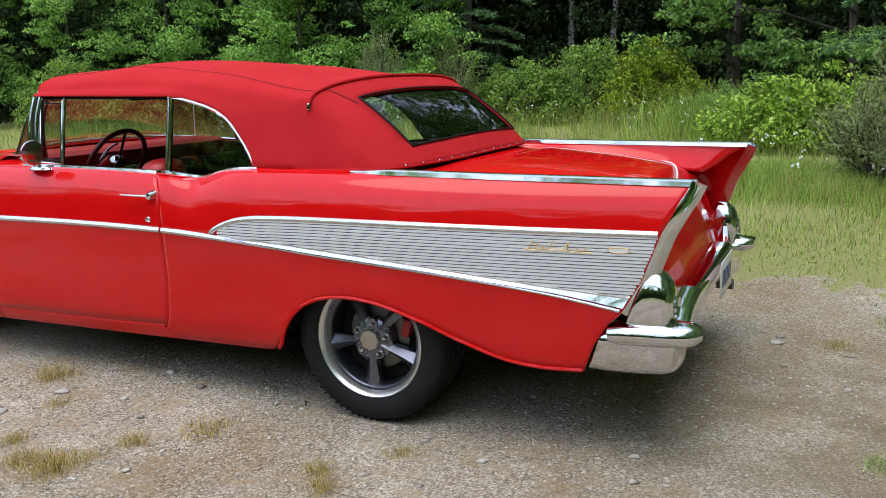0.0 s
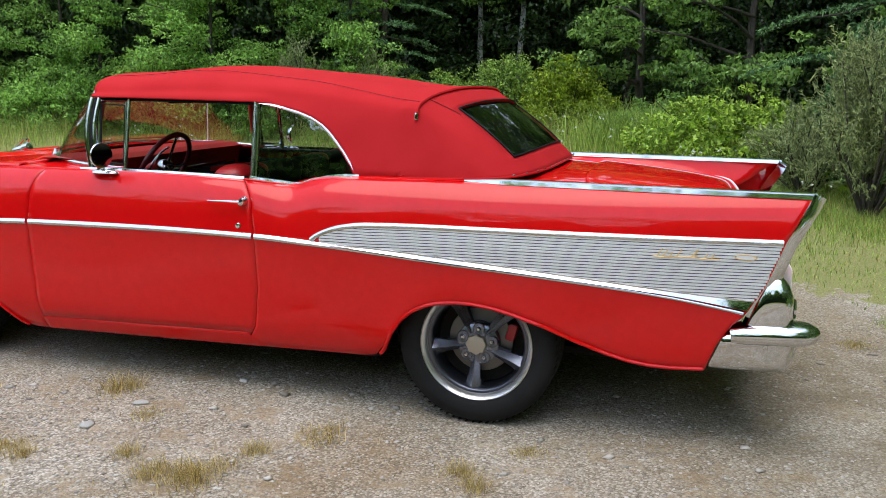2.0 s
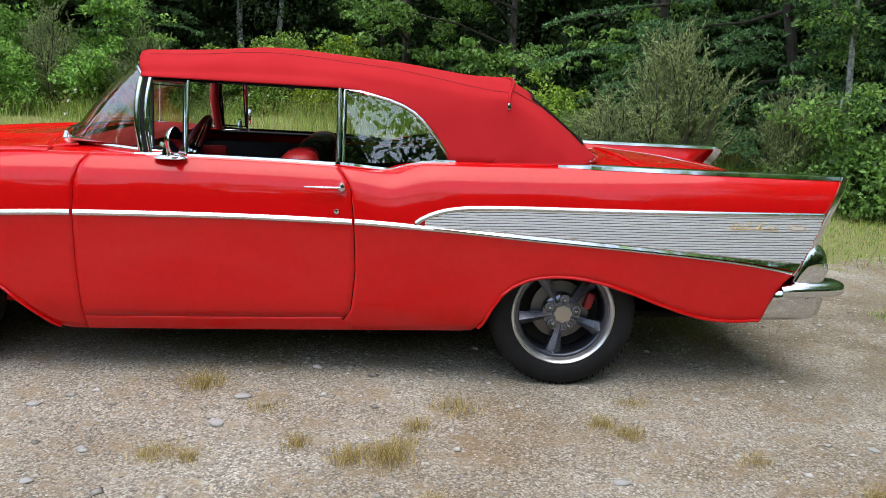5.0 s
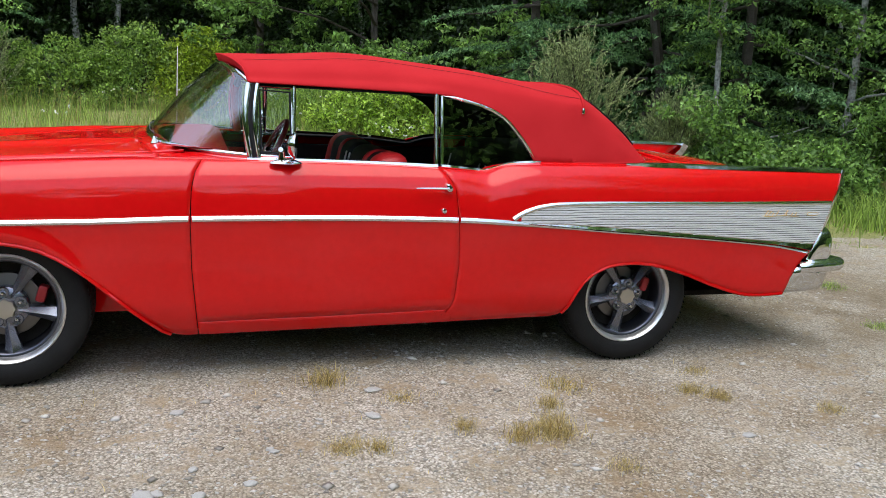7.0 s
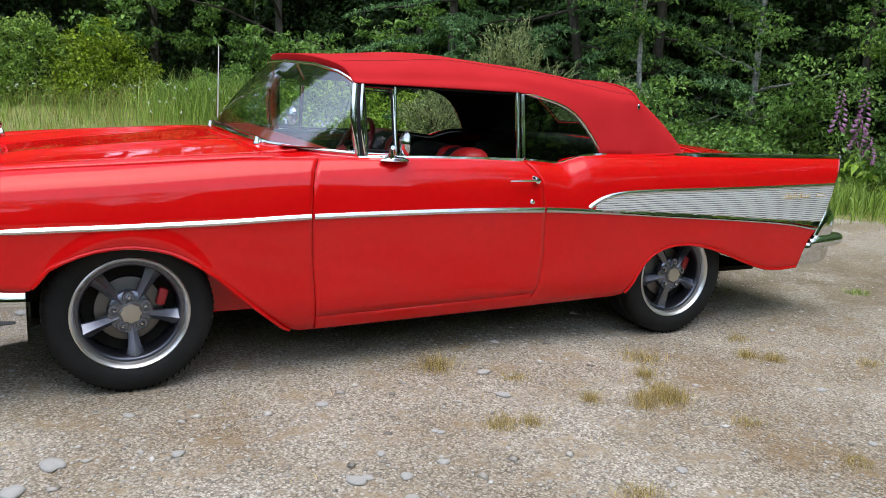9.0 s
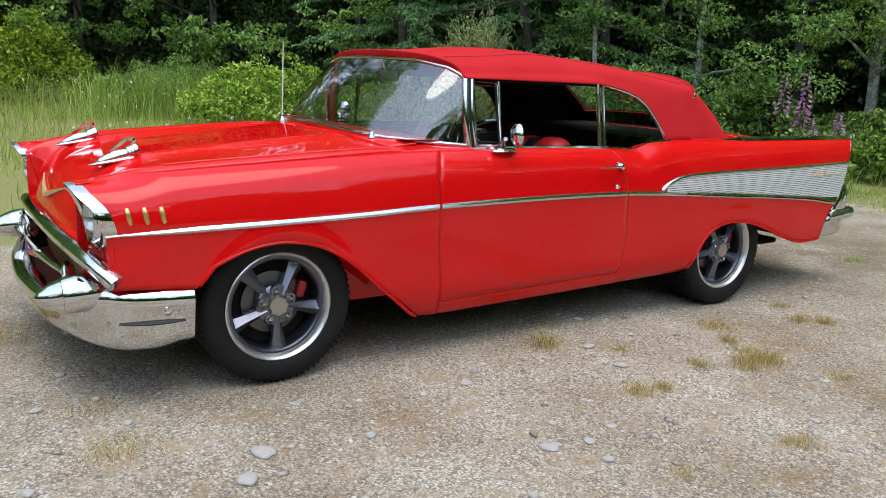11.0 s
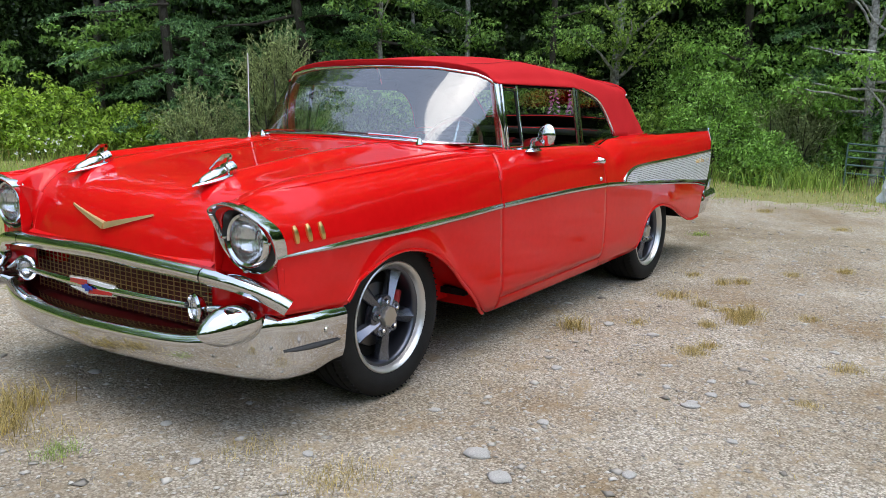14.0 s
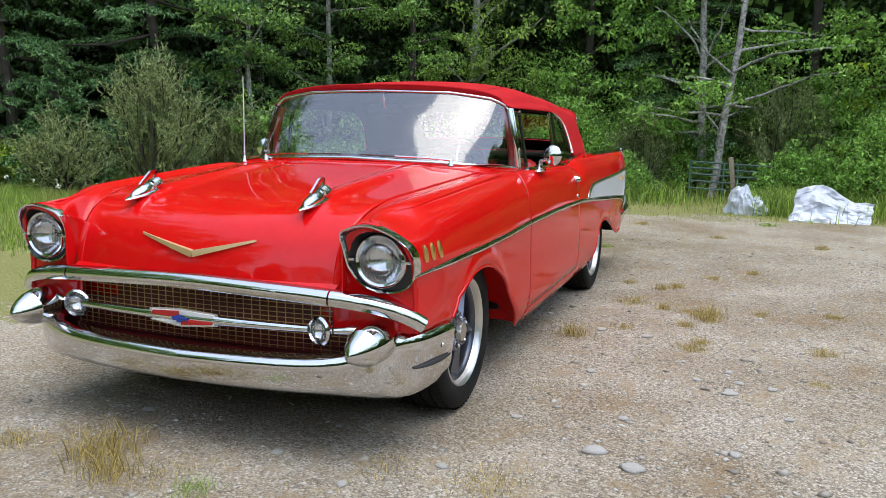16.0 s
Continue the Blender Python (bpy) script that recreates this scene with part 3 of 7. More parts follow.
part("cowl", sheet(cowl_f, span(0, 1, 0.1), span(0, 1, 0.025)), RED, car, thick=0.01)

screen_y = interp([(-2.40, 0.40), (-2.355, 0.45), (-2.325, 0.50), (-2.27, 0.62), (-2.17, 0.705), (-2.03, 0.755), (-1.88, 0.775)])
for s in (-1, 1):
    def cowl_side(u, v, s=s):
        x = -2.325 + u * 0.445
        y0, y1 = side_y(x, belt_z(x)), screen_y(x) - 0.02
        z = belt_z(x) + 0.001 + (interp([(-2.33, 0.986), (-2.25, 0.988), (-2.17, 0.988), (-1.9, 0.974)])(x) - belt_z(x)) * math.sin(v * math.pi / 2)
        return (x, s * (y0 + (y1 - y0) * v), z)
    part("cowl_side", sheet(cowl_side, span(0, 1, 0.05), span(0, 1, 0.1), flip=s > 0), RED, car, thick=0.008)

nose_edge = interp([(0.40, hood_edge[0][0] + 0.001), (0.63, hood_edge[0][0] + 0.001)] + [(p[2], p[0] + 0.001) for p in hood_edge if 0.63 < p[2] < 0.88])
# front face of the fenders, round the lamps down to the bumper
for s in (-1, 1):
    def face(u, v, s=s):
        y = 0.585 + u * (0.903 - 0.585)
        z = 0.48 + v * (0.872 - 0.48)
        zz = max(z, 0.64)
        x = -3.630 + lamp_slant(zz) - 0.022 * max(0, (zz - 0.80) / 0.08) + 0.016 + 0.02 * u ** 8
        k = max(0.0, min(1.0, (y - 0.590) / 0.060))
        k = k * k * (3 - 2 * k)
        return (nose_edge(z) * (1 - k) + x * k, s * y, z)
    part("fender_front", sheet(face, span(0, 1, 0.015), span(0, 1, 0.0125), flip=s < 0, skip=lambda u, v: ((0.585 + u * 0.318 - 0.776) / 0.122) ** 2 + ((0.48 + v * 0.392 - 0.748) / 0.112) ** 2 < 1 or (0.48 + v * 0.392 > 0.65 and 0.585 + u * 0.318 > bezel_side(0.48 + v * 0.392) - 0.006) or 0.48 + v * 0.392 > bezel_top(0.585 + u * 0.318) - 0.004), RED, car, thick=0.006)

# rear deck between the fins
deck_z0 = smooth_interp([(0.05, 1.000), (0.30, 0.992), (0.6, 0.972), (0.85, 0.945), (0.98, 0.922), (1.03, 0.875), (1.07, 0.79), (1.11, 0.67), (1.14, 0.56), (1.16, 0.50), (1.22, 0.42)])


def deck_z(x, y):
    return deck_z0(x) - 0.05 * (abs(y) / 0.62) ** 3 * interp([(0, 0.3), (0.6, 1), (1.0, 1.2)])(x)


def deck_path(u):
    return 0.02 + 1.15 * (1 - (1 - u) ** 1.7)


part("rear_deck", sheet(lambda u, v: (deck_path(u), (2 * v - 1) * 0.80, deck_z(deck_path(u), min(0.70, abs(2 * v - 1) * 0.80)) - 0.006), span(0, 1, 0.025), span(0, 1, 0.04)), RED, car, thick=0.01)


def lid_f(u, v):
    y = (2 * v - 1) * 0.685
    x0 = 0.36 + 0.10 * abs(2 * v - 1) ** 4
    x1 = 1.035 - 0.62 * y * y
    x = x0 + u * (x1 - x0)
    return (x, y, deck_z(x, y) + 0.006 - 0.004 * u ** 20)


part("trunk_lid", sheet(lid_f, span(0, 1, 0.025), span(0, 1, 0.025)), RED, car, thick=0.012)
# Thin white line modelled for the highlight along the lid's edge.
edge = [lid_f(u, 1.0) for u in span(0.3, 1, 0.1)] + [lid_f(1.0, v) for v in span(0.985, 0.015, 0.02)] + [lid_f(u, 0.0) for u in span(1, 0.3, 0.1)]
part("lid_edge_glint", sweep([(p[0] + 0.003, p[1], p[2] + 0.001) for p in edge], ring(0.0045, 6)), PIPING_AND_GLINT, car, "painted highlight line round the trunk lid's edge")

for s in (-1, 1):
    def ledge_f(u, v, s=s):
        x = -0.56 + u * 0.86
        y0 = side_y(x, belt_z(x)) - 0.004
        return (x, s * (y0 + (0.782 - y0) * v), belt_z(x) + 0.001 + 0.004 * math.sin(v * math.pi))
    part("top_ledge", sheet(ledge_f, span(0, 1, 0.03), span(0, 1, 0.2), flip=s > 0), RED, car)

# fins: inner skin and rear closing faces
for s in (-1, 1):
    def fin_in(u, v, s=s):
        x0 = -0.05 + u * 0.985
        zt = belt_z(x0)
        x = x0 + u ** 3 * (fin_cut(0.53 + v * (0.97 - 0.53)) - 0.03)
        zd = deck_z(min(x0, 1.0), 0.7) - 0.01
        z = zd + v * (zt - zd)
        y = side_y(x0, zt) - 0.03 - (0.075 - 0.03 * u) * (1 - v) ** 1.5
        return (x, s * y, z)
    part("fin_inner", sheet(fin_in, span(0, 1, 0.04), span(0, 1, 0.1), flip=s < 0), RED, car, thick=0.008)
    # chrome ridge cap along the fin
    pts = [(x, s * (side_y(x, belt_z(x)) - 0.014), belt_z(x) + 0.005) for x in span(-0.066, 1.262, 0.04)]
    part("fin_cap", sweep(pts, [(-0.024, -0.010), (-0.020, 0.006), (-0.010, 0.012), (0.010, 0.012), (0.020, 0.006), (0.024, -0.010)], scale=[min(1.0, 0.35 + i * 0.16) for i in range(len(pts))]), CHROME, car, "bright chrome fin cap")
    # slanting chrome edge of the fin
    zs = span(0.53, 0.985, 0.03)
    pts = [(0.912 + fin_cut(z) + 0.002, s * (side_y(1.15, min(z, 0.96)) - 0.003), z) for z in zs]
    chamfer = [(0.006, 0.0), (-0.010, -0.001), (-0.038, -0.024), (-0.042, -0.030), (-0.040, -0.062), (0.006, -0.062)]
    part("fin_edge", sweep(pts, [(p, s * q) for p, q in chamfer], up=(0, 1, 0)), CHROME, car, "chrome fin edge moulding")



# ---------------------------------------------------------------- soft top
def lower_edge(x):
    return interp([(-2.05, 1.305), (-1.03, 1.287), (-0.90, 1.266), (-0.83, 1.250), (-0.77, 1.229), (-0.73, 1.206), (-0.69, 1.176), (-0.65, 1.136), (-0.61, 1.090), (-0.575, 1.038), (-0.54, 0.982), (-0.535, 0.980), (0.3, 0.980)])(x)


roof_z = smooth_interp([(-2.06, 1.393), (-2.0, 1.412), (-1.9, 1.428), (-1.78, 1.438), (-1.44, 1.465), (-1.15, 1.453), (-0.87, 1.426), (-0.575, 1.394), (-0.35, 1.367), (-0.26, 1.362), (-0.215, 1.352)])
shoulder_z = smooth_interp([(-2.06, 1.315), (-1.9, 1.322), (-1.4, 1.335), (-1.0, 1.325), (-0.6, 1.285), (-0.30, 1.245), (-0.2, 1.24)])


def top_point(x, v, off=0.0):
    """Section of the canvas: v 0..0.4 up the side, 0.4..1 over to the middle (left half, y < 0)."""
    zl, zs, zc = lower_edge(x), shoulder_z(x), roof_z(x)

    def lean(z):
        return 0.800 - 0.072 * ((z - 0.98) / 0.32) ** 1.0 - 0.03 * max(0, (z - 1.2) / 0.13) ** 2
    if v < 0.4:
        z = zl + (zs - zl) * v / 0.4
        y = lean(z)
        if x < -1.0:
            y = 0.738 - 0.040 * ((z - zl) / max(zs - zl, 0.001)) ** 2
    else:
        w = (v - 0.4) / 0.6
        y0 = lean(zs) if x > -1.0 else 0.698
        a = w * math.pi / 2
        y = y0 * math.cos(a) ** 0.80
        z = zs + (zc - zs) * math.sin(a) ** 0.85
    return y - off, z - off


def roof_f(u, v, off=0.0):
    vv = v if v <= 1 else 2 - v
    x0 = -1.925 + u * (1.925 - 0.225)
    y, z = top_point(x0, vv, off)
    x = x0 - (1 - u) ** 8 * 0.115 * (1 - (y / 0.72) ** 2)
    # the rear bow stands further back in the middle than at its ends
    x -= u ** 10 * 0.07 * min(1.0, max(0.0, (y / 0.72)) ** 3)
    if vv < 0.4 and x0 > -0.6:
        x -= u ** 10 * 0.06 * (1 - vv / 0.4)
    # canvas sags a touch between the bows
    z -= 0.006 * math.sin(u * 3 * math.pi) ** 2 * (vv > 0.5)
    return (x, -y if v <= 1 else y, z)


us = span(0, 1, 0.0125)
vs = [0, 0.05, 0.1, 0.15, 0.2, 0.25, 0.3, 0.35, 0.4, 0.44, 0.48, 0.53, 0.58, 0.64, 0.7, 0.76, 0.82, 0.88, 0.94, 1.0]
vs = vs + [2 - v for v in vs[-2::-1]]
part("headliner", sheet(lambda u, v: roof_f(0.03 + 0.96 * u, 0.04 + 1.92 * v / 2, 0.018), us[::2], span(0, 2, 0.05)), BLACK, car, "black fabric headliner")

part("top_front_edge", sheet(lambda u, v: tuple(Vector(roof_f(0, u)).lerp(Vector(roof_f(0, u)) + Vector((0.004 + 0.02 * v, 0, -0.042)), v)), vs[7:-7], span(0, 1, 0.25)), CANVAS, car, "red canvas front hem", thick=0.004)
bow_pts = [roof_f(1, v) for v in vs]


def base_curve(w):
    """Where the rear curtain meets the deck; w from -1 (left) to 1 (right)."""
    a = abs(w)
    x = interp([(0, 0.205), (0.25, 0.20), (0.45, 0.175), (0.6, 0.12), (0.72, 0.04), (0.85, -0.12), (1, -0.385)])(a)
    y = interp([(0, 0.0), (0.25, 0.3), (0.45, 0.52), (0.6, 0.665), (0.72, 0.745), (0.85, 0.785), (1, 0.795)])(a)
    z = interp([(0, 1.004), (0.45, 0.998), (0.72, 0.988), (1, 0.980)])(a)
    return Vector((x, math.copysign(y, w), z))


def bow_curve(w):
    a = abs(w)
    v = 1 - a ** 1.0
    p = roof_f(1, max(0.0, 1 - a))
    return Vector((p[0], math.copysign(abs(p[1]), w), p[2]))


def curtain(w, v):
    # panels widen downwards, so that the window is narrower at the top
    w = w * (1 + 0.9 * (v - 0.5) * (1 - abs(w)))
    a, b = bow_curve(w), base_curve(w)
    p = a.lerp(b, v)
    n = Vector((0.7, 0.3 * (1 if w > 0 else -1) * min(1, abs(w) * 2), 0.7))
    return p + n * 0.028 * math.sin(math.pi * v) * (1 - abs(w) ** 3)


WIN_W, WIN_V0, WIN_V1 = 0.405, 0.20, 0.80
side_w = [(-0.55 + math.sqrt(0.3025 + 1.8 * (1 - v))) / 0.9 for v in vs if v < 0.72]
side_w = [w for w in side_w if w > WIN_W + 0.01]
ws = [-w for w in side_w] + span(-WIN_W, WIN_W, 0.045) + side_w[::-1]
cvs = span(0, WIN_V0, 0.055) + span(WIN_V0, WIN_V1, 0.08)[1:] + span(WIN_V1, 1, 0.055)[1:]


def in_window(w, v):
    return abs(w) < WIN_W - 0.001 and WIN_V0 < v < WIN_V1


cv, cf = sheet(curtain, ws, cvs, skip=in_window)
rv, rf = sheet(roof_f, us, vs)
n = len(rv)
canvas = bmesh.new()
bv = [canvas.verts.new(p) for p in list(rv) + list(cv)]
for f in list(rf) + [tuple(n + i for i in f) for f in cf]:
    canvas.faces.new([bv[i] for i in f])
bmesh.ops.remove_doubles(canvas, verts=canvas.verts[:], dist=0.0025)
soft_verts = [v for v in canvas.verts if v.co.x < -0.36 and not v.is_boundary]
for _ in range(6):
    bmesh.ops.smooth_vert(canvas, verts=soft_verts, factor=0.5, use_axis_x=False, use_axis_y=True, use_axis_z=True)
bmesh.ops.recalc_face_normals(canvas, faces=canvas.faces[:])
soft_top = part("soft_top", canvas, CANVAS, car, "red canvas soft top with a sewn-in rear curtain")
soft_top.data.materials.append(BLACK)
cloth = soft_top.modifiers.new("lining", "SOLIDIFY")
cloth.thickness, cloth.offset, cloth.material_offset = 0.008, -1, 1
part("curtain_lining", sheet(lambda w, v: curtain(w, v) - Vector((0.012, 0.010 * w, 0.012)), ws, cvs, skip=in_window), BLACK, car, "black lining of the rear curtain")
part("rear_window", sheet(lambda w, v: curtain(w, v) - Vector((0.004, 0, 0.004)), span(-WIN_W - 0.01, WIN_W + 0.01, 0.05), span(WIN_V0 - 0.01, WIN_V1 + 0.01, 0.05)), GLASS, car, "clear vinyl rear window").visible_shadow = False
loop = [curtain(w, WIN_V0) for w in span(-WIN_W, WIN_W, 0.05)] + [curtain(WIN_W, v) for v in span(WIN_V0, WIN_V1, 0.07)[1:]] + [curtain(w, WIN_V1) for w in span(WIN_W, -WIN_W, 0.05)[1:]] + [curtain(-WIN_W, v) for v in span(WIN_V1, WIN_V0, 0.07)[1:]]
part("window_binding", sweep([p + Vector((0.003, 0, 0.003)) for p in loop], ring(0.004, 6)), BLACK, car)
part("bow_welt", sweep([Vector(p) + Vector((0.003, 0, 0.004)) for p in bow_pts[8:-8]], ring(0.007, 6)), CANVAS, car, "stitched red welt over the rear bow")
for s in (-1, 1):
    p = bow_pts[8] if s < 0 else bow_pts[-9]
    part("welt_tip", moved(lathe([(0, 0.012), (0.006, 0.010), (0.009, 0.0), (0.008, -0.018), (0, -0.02)], 10, "z"), Matrix.Translation((p[0], p[1] + s * 0.006, p[2]))), CHROME, car, "small bright welt end")
    # seams of the deck quarters, front to back
    seam = []
    for u in span(0.02, 1.0, 0.02):
        vm = 0.68 - 0.13 * max(0.0, u - 0.45) / 0.55
        q = roof_f(u, vm if s < 0 else 2 - vm)
        seam.append((q[0], q[1], q[2] + 0.0015))
    part("top_seam", sweep(seam, ring(0.0012, 6)), principled("seam_thread", (0.16, 0.008, 0.010), 0.8), car, "dark stitched seam")
    seam = [curtain(s * w, v) + Vector((0.002, s * 0.001, 0.002)) for w, v in zip(span(0.50, 0.44, 0.01), span(0.0, 0.26, 0.0433))]
    part("top_seam", sweep(seam, ring(0.0017, 6)), bpy.data.materials["seam_thread"], car, "dark stitched seam")
# bright fasteners along the curtain's foot
for k in range(15):
    w = -0.62 + 1.24 * k / 14
    p = base_curve(w)
    part("fastener", moved(lathe([(0, 0.006), (0.005, 0.004), (0.006, 0)], 8, "z"), Matrix.Translation(p + Vector((0.004, 0, 0.006)))), CHROME, car)
part("curtain_rail", sweep([base_curve(w) + Vector((0, 0, 0.001)) for w in span(-1, 1, 0.04)], ring(0.006, 6)), CANVAS, car)

part("parcel_shelf", sheet(lambda u, v: tuple(base_curve((2 * u - 1) * 0.98).lerp(Vector((-0.40, (2 * u - 1) * 0.76, 0.975)), v) - Vector((0.014, 0, 0.004))), span(0, 1, 0.04), span(0, 1, 0.25)), BLACK, car, "black parcel shelf")

# ---------------------------------------------------------------- windscreen
def screen_base(w):
    a = abs(w)
    return Vector((interp([(0, -2.365), (0.3, -2.355), (0.5, -2.325), (0.65, -2.27), (0.78, -2.17), (0.9, -2.03), (1, -1.90)])(a), math.copysign(interp([(0, 0), (0.3, 0.27), (0.5, 0.45), (0.65, 0.59), (0.78, 0.685), (0.9, 0.745), (1, 0.77)])(a), w), interp([(0, 1.035), (0.5, 1.022), (0.78, 1.003), (1, 0.982)])(a)))


def screen_top(w):
    a = abs(w)
    return Vector((interp([(0, -2.035), (0.3, -2.03), (0.5, -2.015), (0.65, -1.995), (0.78, -1.965), (0.9, -1.935), (1, -1.905)])(a), math.copysign(interp([(0, 0), (0.3, 0.25), (0.5, 0.42), (0.65, 0.545), (0.78, 0.635), (0.9, 0.69), (1, 0.722)])(a), w), interp([(0, 1.385), (0.5, 1.375), (0.78, 1.345), (0.9, 1.32), (1, 1.29)])(a)))


def screen(w, v, out=0.0):
    p = screen_base(w).lerp(screen_top(w), v)
    n = Vector((-0.8, w * 0.5, 0.3))
    return p + n * (0.02 * math.sin(math.pi * v) + out)


wsx = [-1, -0.96, -0.92, -0.88, -0.83, -0.78, -0.72, -0.65, -0.57, -0.5, -0.4, -0.3, -0.2, -0.1, 0]
wsx = wsx + [-w for w in wsx[-2::-1]]
pane = part("windscreen", sheet(screen, wsx, span(0, 1, 0.1)), SCREENGLASS, car, "curved wraparound windscreen glass")
pane.visible_shadow = False
part("screen_frame_base", sweep([screen(w, -0.01, 0.004) for w in wsx], ring(0.012, 12, 0.011)), CHROME, car, "chrome windscreen base moulding")
part("screen_frame_top", sweep([screen(w, 1.005, 0.002) for w in wsx], ring(0.008, 10)), CHROME, car, "chrome windscreen header moulding")
for s in (-1, 1):
    post = [screen(s, v, 0.0) + Vector((0.012, s * 0.004, 0)) for v in span(-0.03, 1.02, 0.07)]
    part("windscreen_post", sweep([p + Vector((-0.026, s * 0.002, 0)) for p in post], ring(0.015, 12), up=(0, s, 0)), CHROME, car, "polished windscreen post")
    part("post_seal", sweep([p + Vector((-0.006, 0, 0)) for p in post], ring(0.011, 8), up=(0, s, 0)), BLACK, car)
    part("hinge_post", sweep([p + Vector((0.012, s * 0.002, 0)) for p in post], ring(0.012, 12), up=(0, s, 0)), CHROME, car, "polished door hinge post")
    part("pillar_lining", sweep([p + Vector((0.0, -s * 0.030, 0)) for p in post], ring(0.022, 10), up=(0, s, 0)), REDVINYL, car, "red painted pillar inside the cabin")
    # wiper arm, blade and pivot
    b = screen(s * 0.60, 0.0) + Vector((-0.035, 0, 0.0))
    part("wiper_pivot", moved(lathe([(0, 0.022), (0.007, 0.021), (0.010, 0.012), (0.014, 0.0), (0.018, -0.010)], 14, "z"), Matrix.Translation(b)), CHROME, car, "chrome wiper pivot")
    arm = [b + Vector((0, 0, 0.018)), screen(s * 0.45, 0.03, 0.03), screen(s * 0.28, 0.035, 0.022)]
    part("wiper_arm", sweep(arm, ring(0.005, 6)), CHROME, car)
    blade = [screen(s * w, 0.035, 0.014) for w in span(0.48, 0.06, 0.06)]
    part("wiper_blade", sweep(blade, [(-0.003, -0.003), (0.003, -0.003), (0.003, 0.004), (-0.003, 0.004)]), STEEL, car)
    # vent window in its chrome frame, belt mouldings
    vent = [(-1.872, 0.982), (-1.882, 1.285), (-1.730, 1.278), (-1.722, 0.978)]
    def at_side(x, z, s=s):
        return Vector((x, s * (0.776 - 0.05 * (z - 0.975) / 0.31), z))
    vv = [at_side(*p) for p in vent]
    part("vent_frame", sweep(vv + vv[:1], ring(0.0085, 8), up=(0, 1, 0)), CHROME, car, "chrome vent window frame")
    mid = sum(vv, Vector()) / 4
    vi = [v + (mid - v) * 0.10 for v in vv]
    part("vent_seal", sweep(vi + vi[:1], ring(0.007, 6), up=(0, 1, 0)), BLACK, car)
    g = part("vent_glass", ([v for v in vv], [(0, 1, 2, 3)]), GLASS, car, "clear vent window")
    g.visible_shadow = False
    bar = [at_side(-1.719 - 0.004, 0.965), at_side(-1.718, 1.290)]
    part("vent_post", sweep(bar, ring(0.0085, 10), up=(0, 1, 0)), CHROME, car, "chrome division bar")
    # quarter window, raised on the near side, wound down on the other
    if s < 0:
        q = [(-1.028, 0.962), (-1.028, 1.283), (-0.97, 1.278), (-0.90, 1.264), (-0.83, 1.246), (-0.77, 1.224), (-0.72, 1.196), (-0.685, 1.166), (-0.65, 1.128), (-0.61, 1.080), (-0.575, 1.030), (-0.545, 0.984)]
        qv = [at_side(*p) + Vector((0, s * 0.013, -0.004)) for p in q]
        part("quarter_glass", ([v for v in qv], [tuple(range(len(qv)))]), QUARTERGLASS, car, "raised quarter window glass", smooth=False).visible_shadow = False
        part("quarter_frame", sweep(qv, ring(0.009, 8, 0.011), up=(0, 1, 0)), CHROME, car, "chrome quarter window frame")
        post = [at_side(-1.052, 0.960), at_side(-1.052, 1.286)]
        part("quarter_post", sweep(post, ring(0.0125, 10), up=(0, 1, 0)), CHROME, car, "chrome window post")
    belt = [(x, s * (side_y(x, belt_z(x)) - 0.016), belt_z(x) + 0.003) for x in span(-1.93, -1.06, 0.03)]
    part("belt_moulding", sweep(belt, [(-0.016, -0.006), (-0.012, 0.006), (0.012, 0.006), (0.016, -0.006)]), CHROME, car, "chrome belt moulding")
    belt = [(x, s * (side_y(x, belt_z(x)) - 0.022), belt_z(x) + 0.004) for x in span(-1.04, -0.53, 0.02)]
    part("belt_moulding", sweep(belt, [(-0.012, -0.006), (-0.009, 0.006), (0.009, 0.006), (0.012, -0.006)]), CHROME, car, "chrome belt moulding")
    part("window_sill", sheet(lambda u, v, s=s: (-1.95 + u * 1.75, s * (side_y(-1.95 + u * 1.75, belt_z(-1.95 + u * 1.75)) - 0.002 - (0.06 if s > 0 else 0.10) * v), belt_z(-1.95 + u * 1.75) + 0.001 - 0.012 * v), span(0, 1, 0.02), span(0, 1, 0.25), flip=s > 0), BLACK if s > 0 else RED, car, thick=0.01)

# ---------------------------------------------------------------- side trim
spear_z = smooth_interp([(-3.63, 0.692), (-3.33, 0.697), (-3.0, 0.701), (-2.6, 0.707), (-2.17, 0.721), (-1.5, 0.727), (-0.97, 0.719), (-0.67, 0.702), (-0.19, 0.663), (0.29, 0.628), (0.75, 0.586), (1.04, 0.541)])
upper_z = smooth_interp([(-0.705, 0.718), (-0.69, 0.731), (-0.66, 0.748), (-0.624, 0.764), (-0.55, 0.784), (-0.454, 0.795), (-0.19, 0.801), (0.28, 0.803), (0.74, 0.806), (1.15, 0.810)])
band_z = smooth_interp([(-0.62, 0.708), (-0.4, 0.700), (-0.19, 0.687), (0.29, 0.650), (0.75, 0.611), (1.05, 0.590)])


def on_side(s, x, z, out=0.0):
    return Vector((x, s * (side_y(x, z) + out), z))


def fin_x(z):
    return 0.912 + fin_cut(z) - 0.006


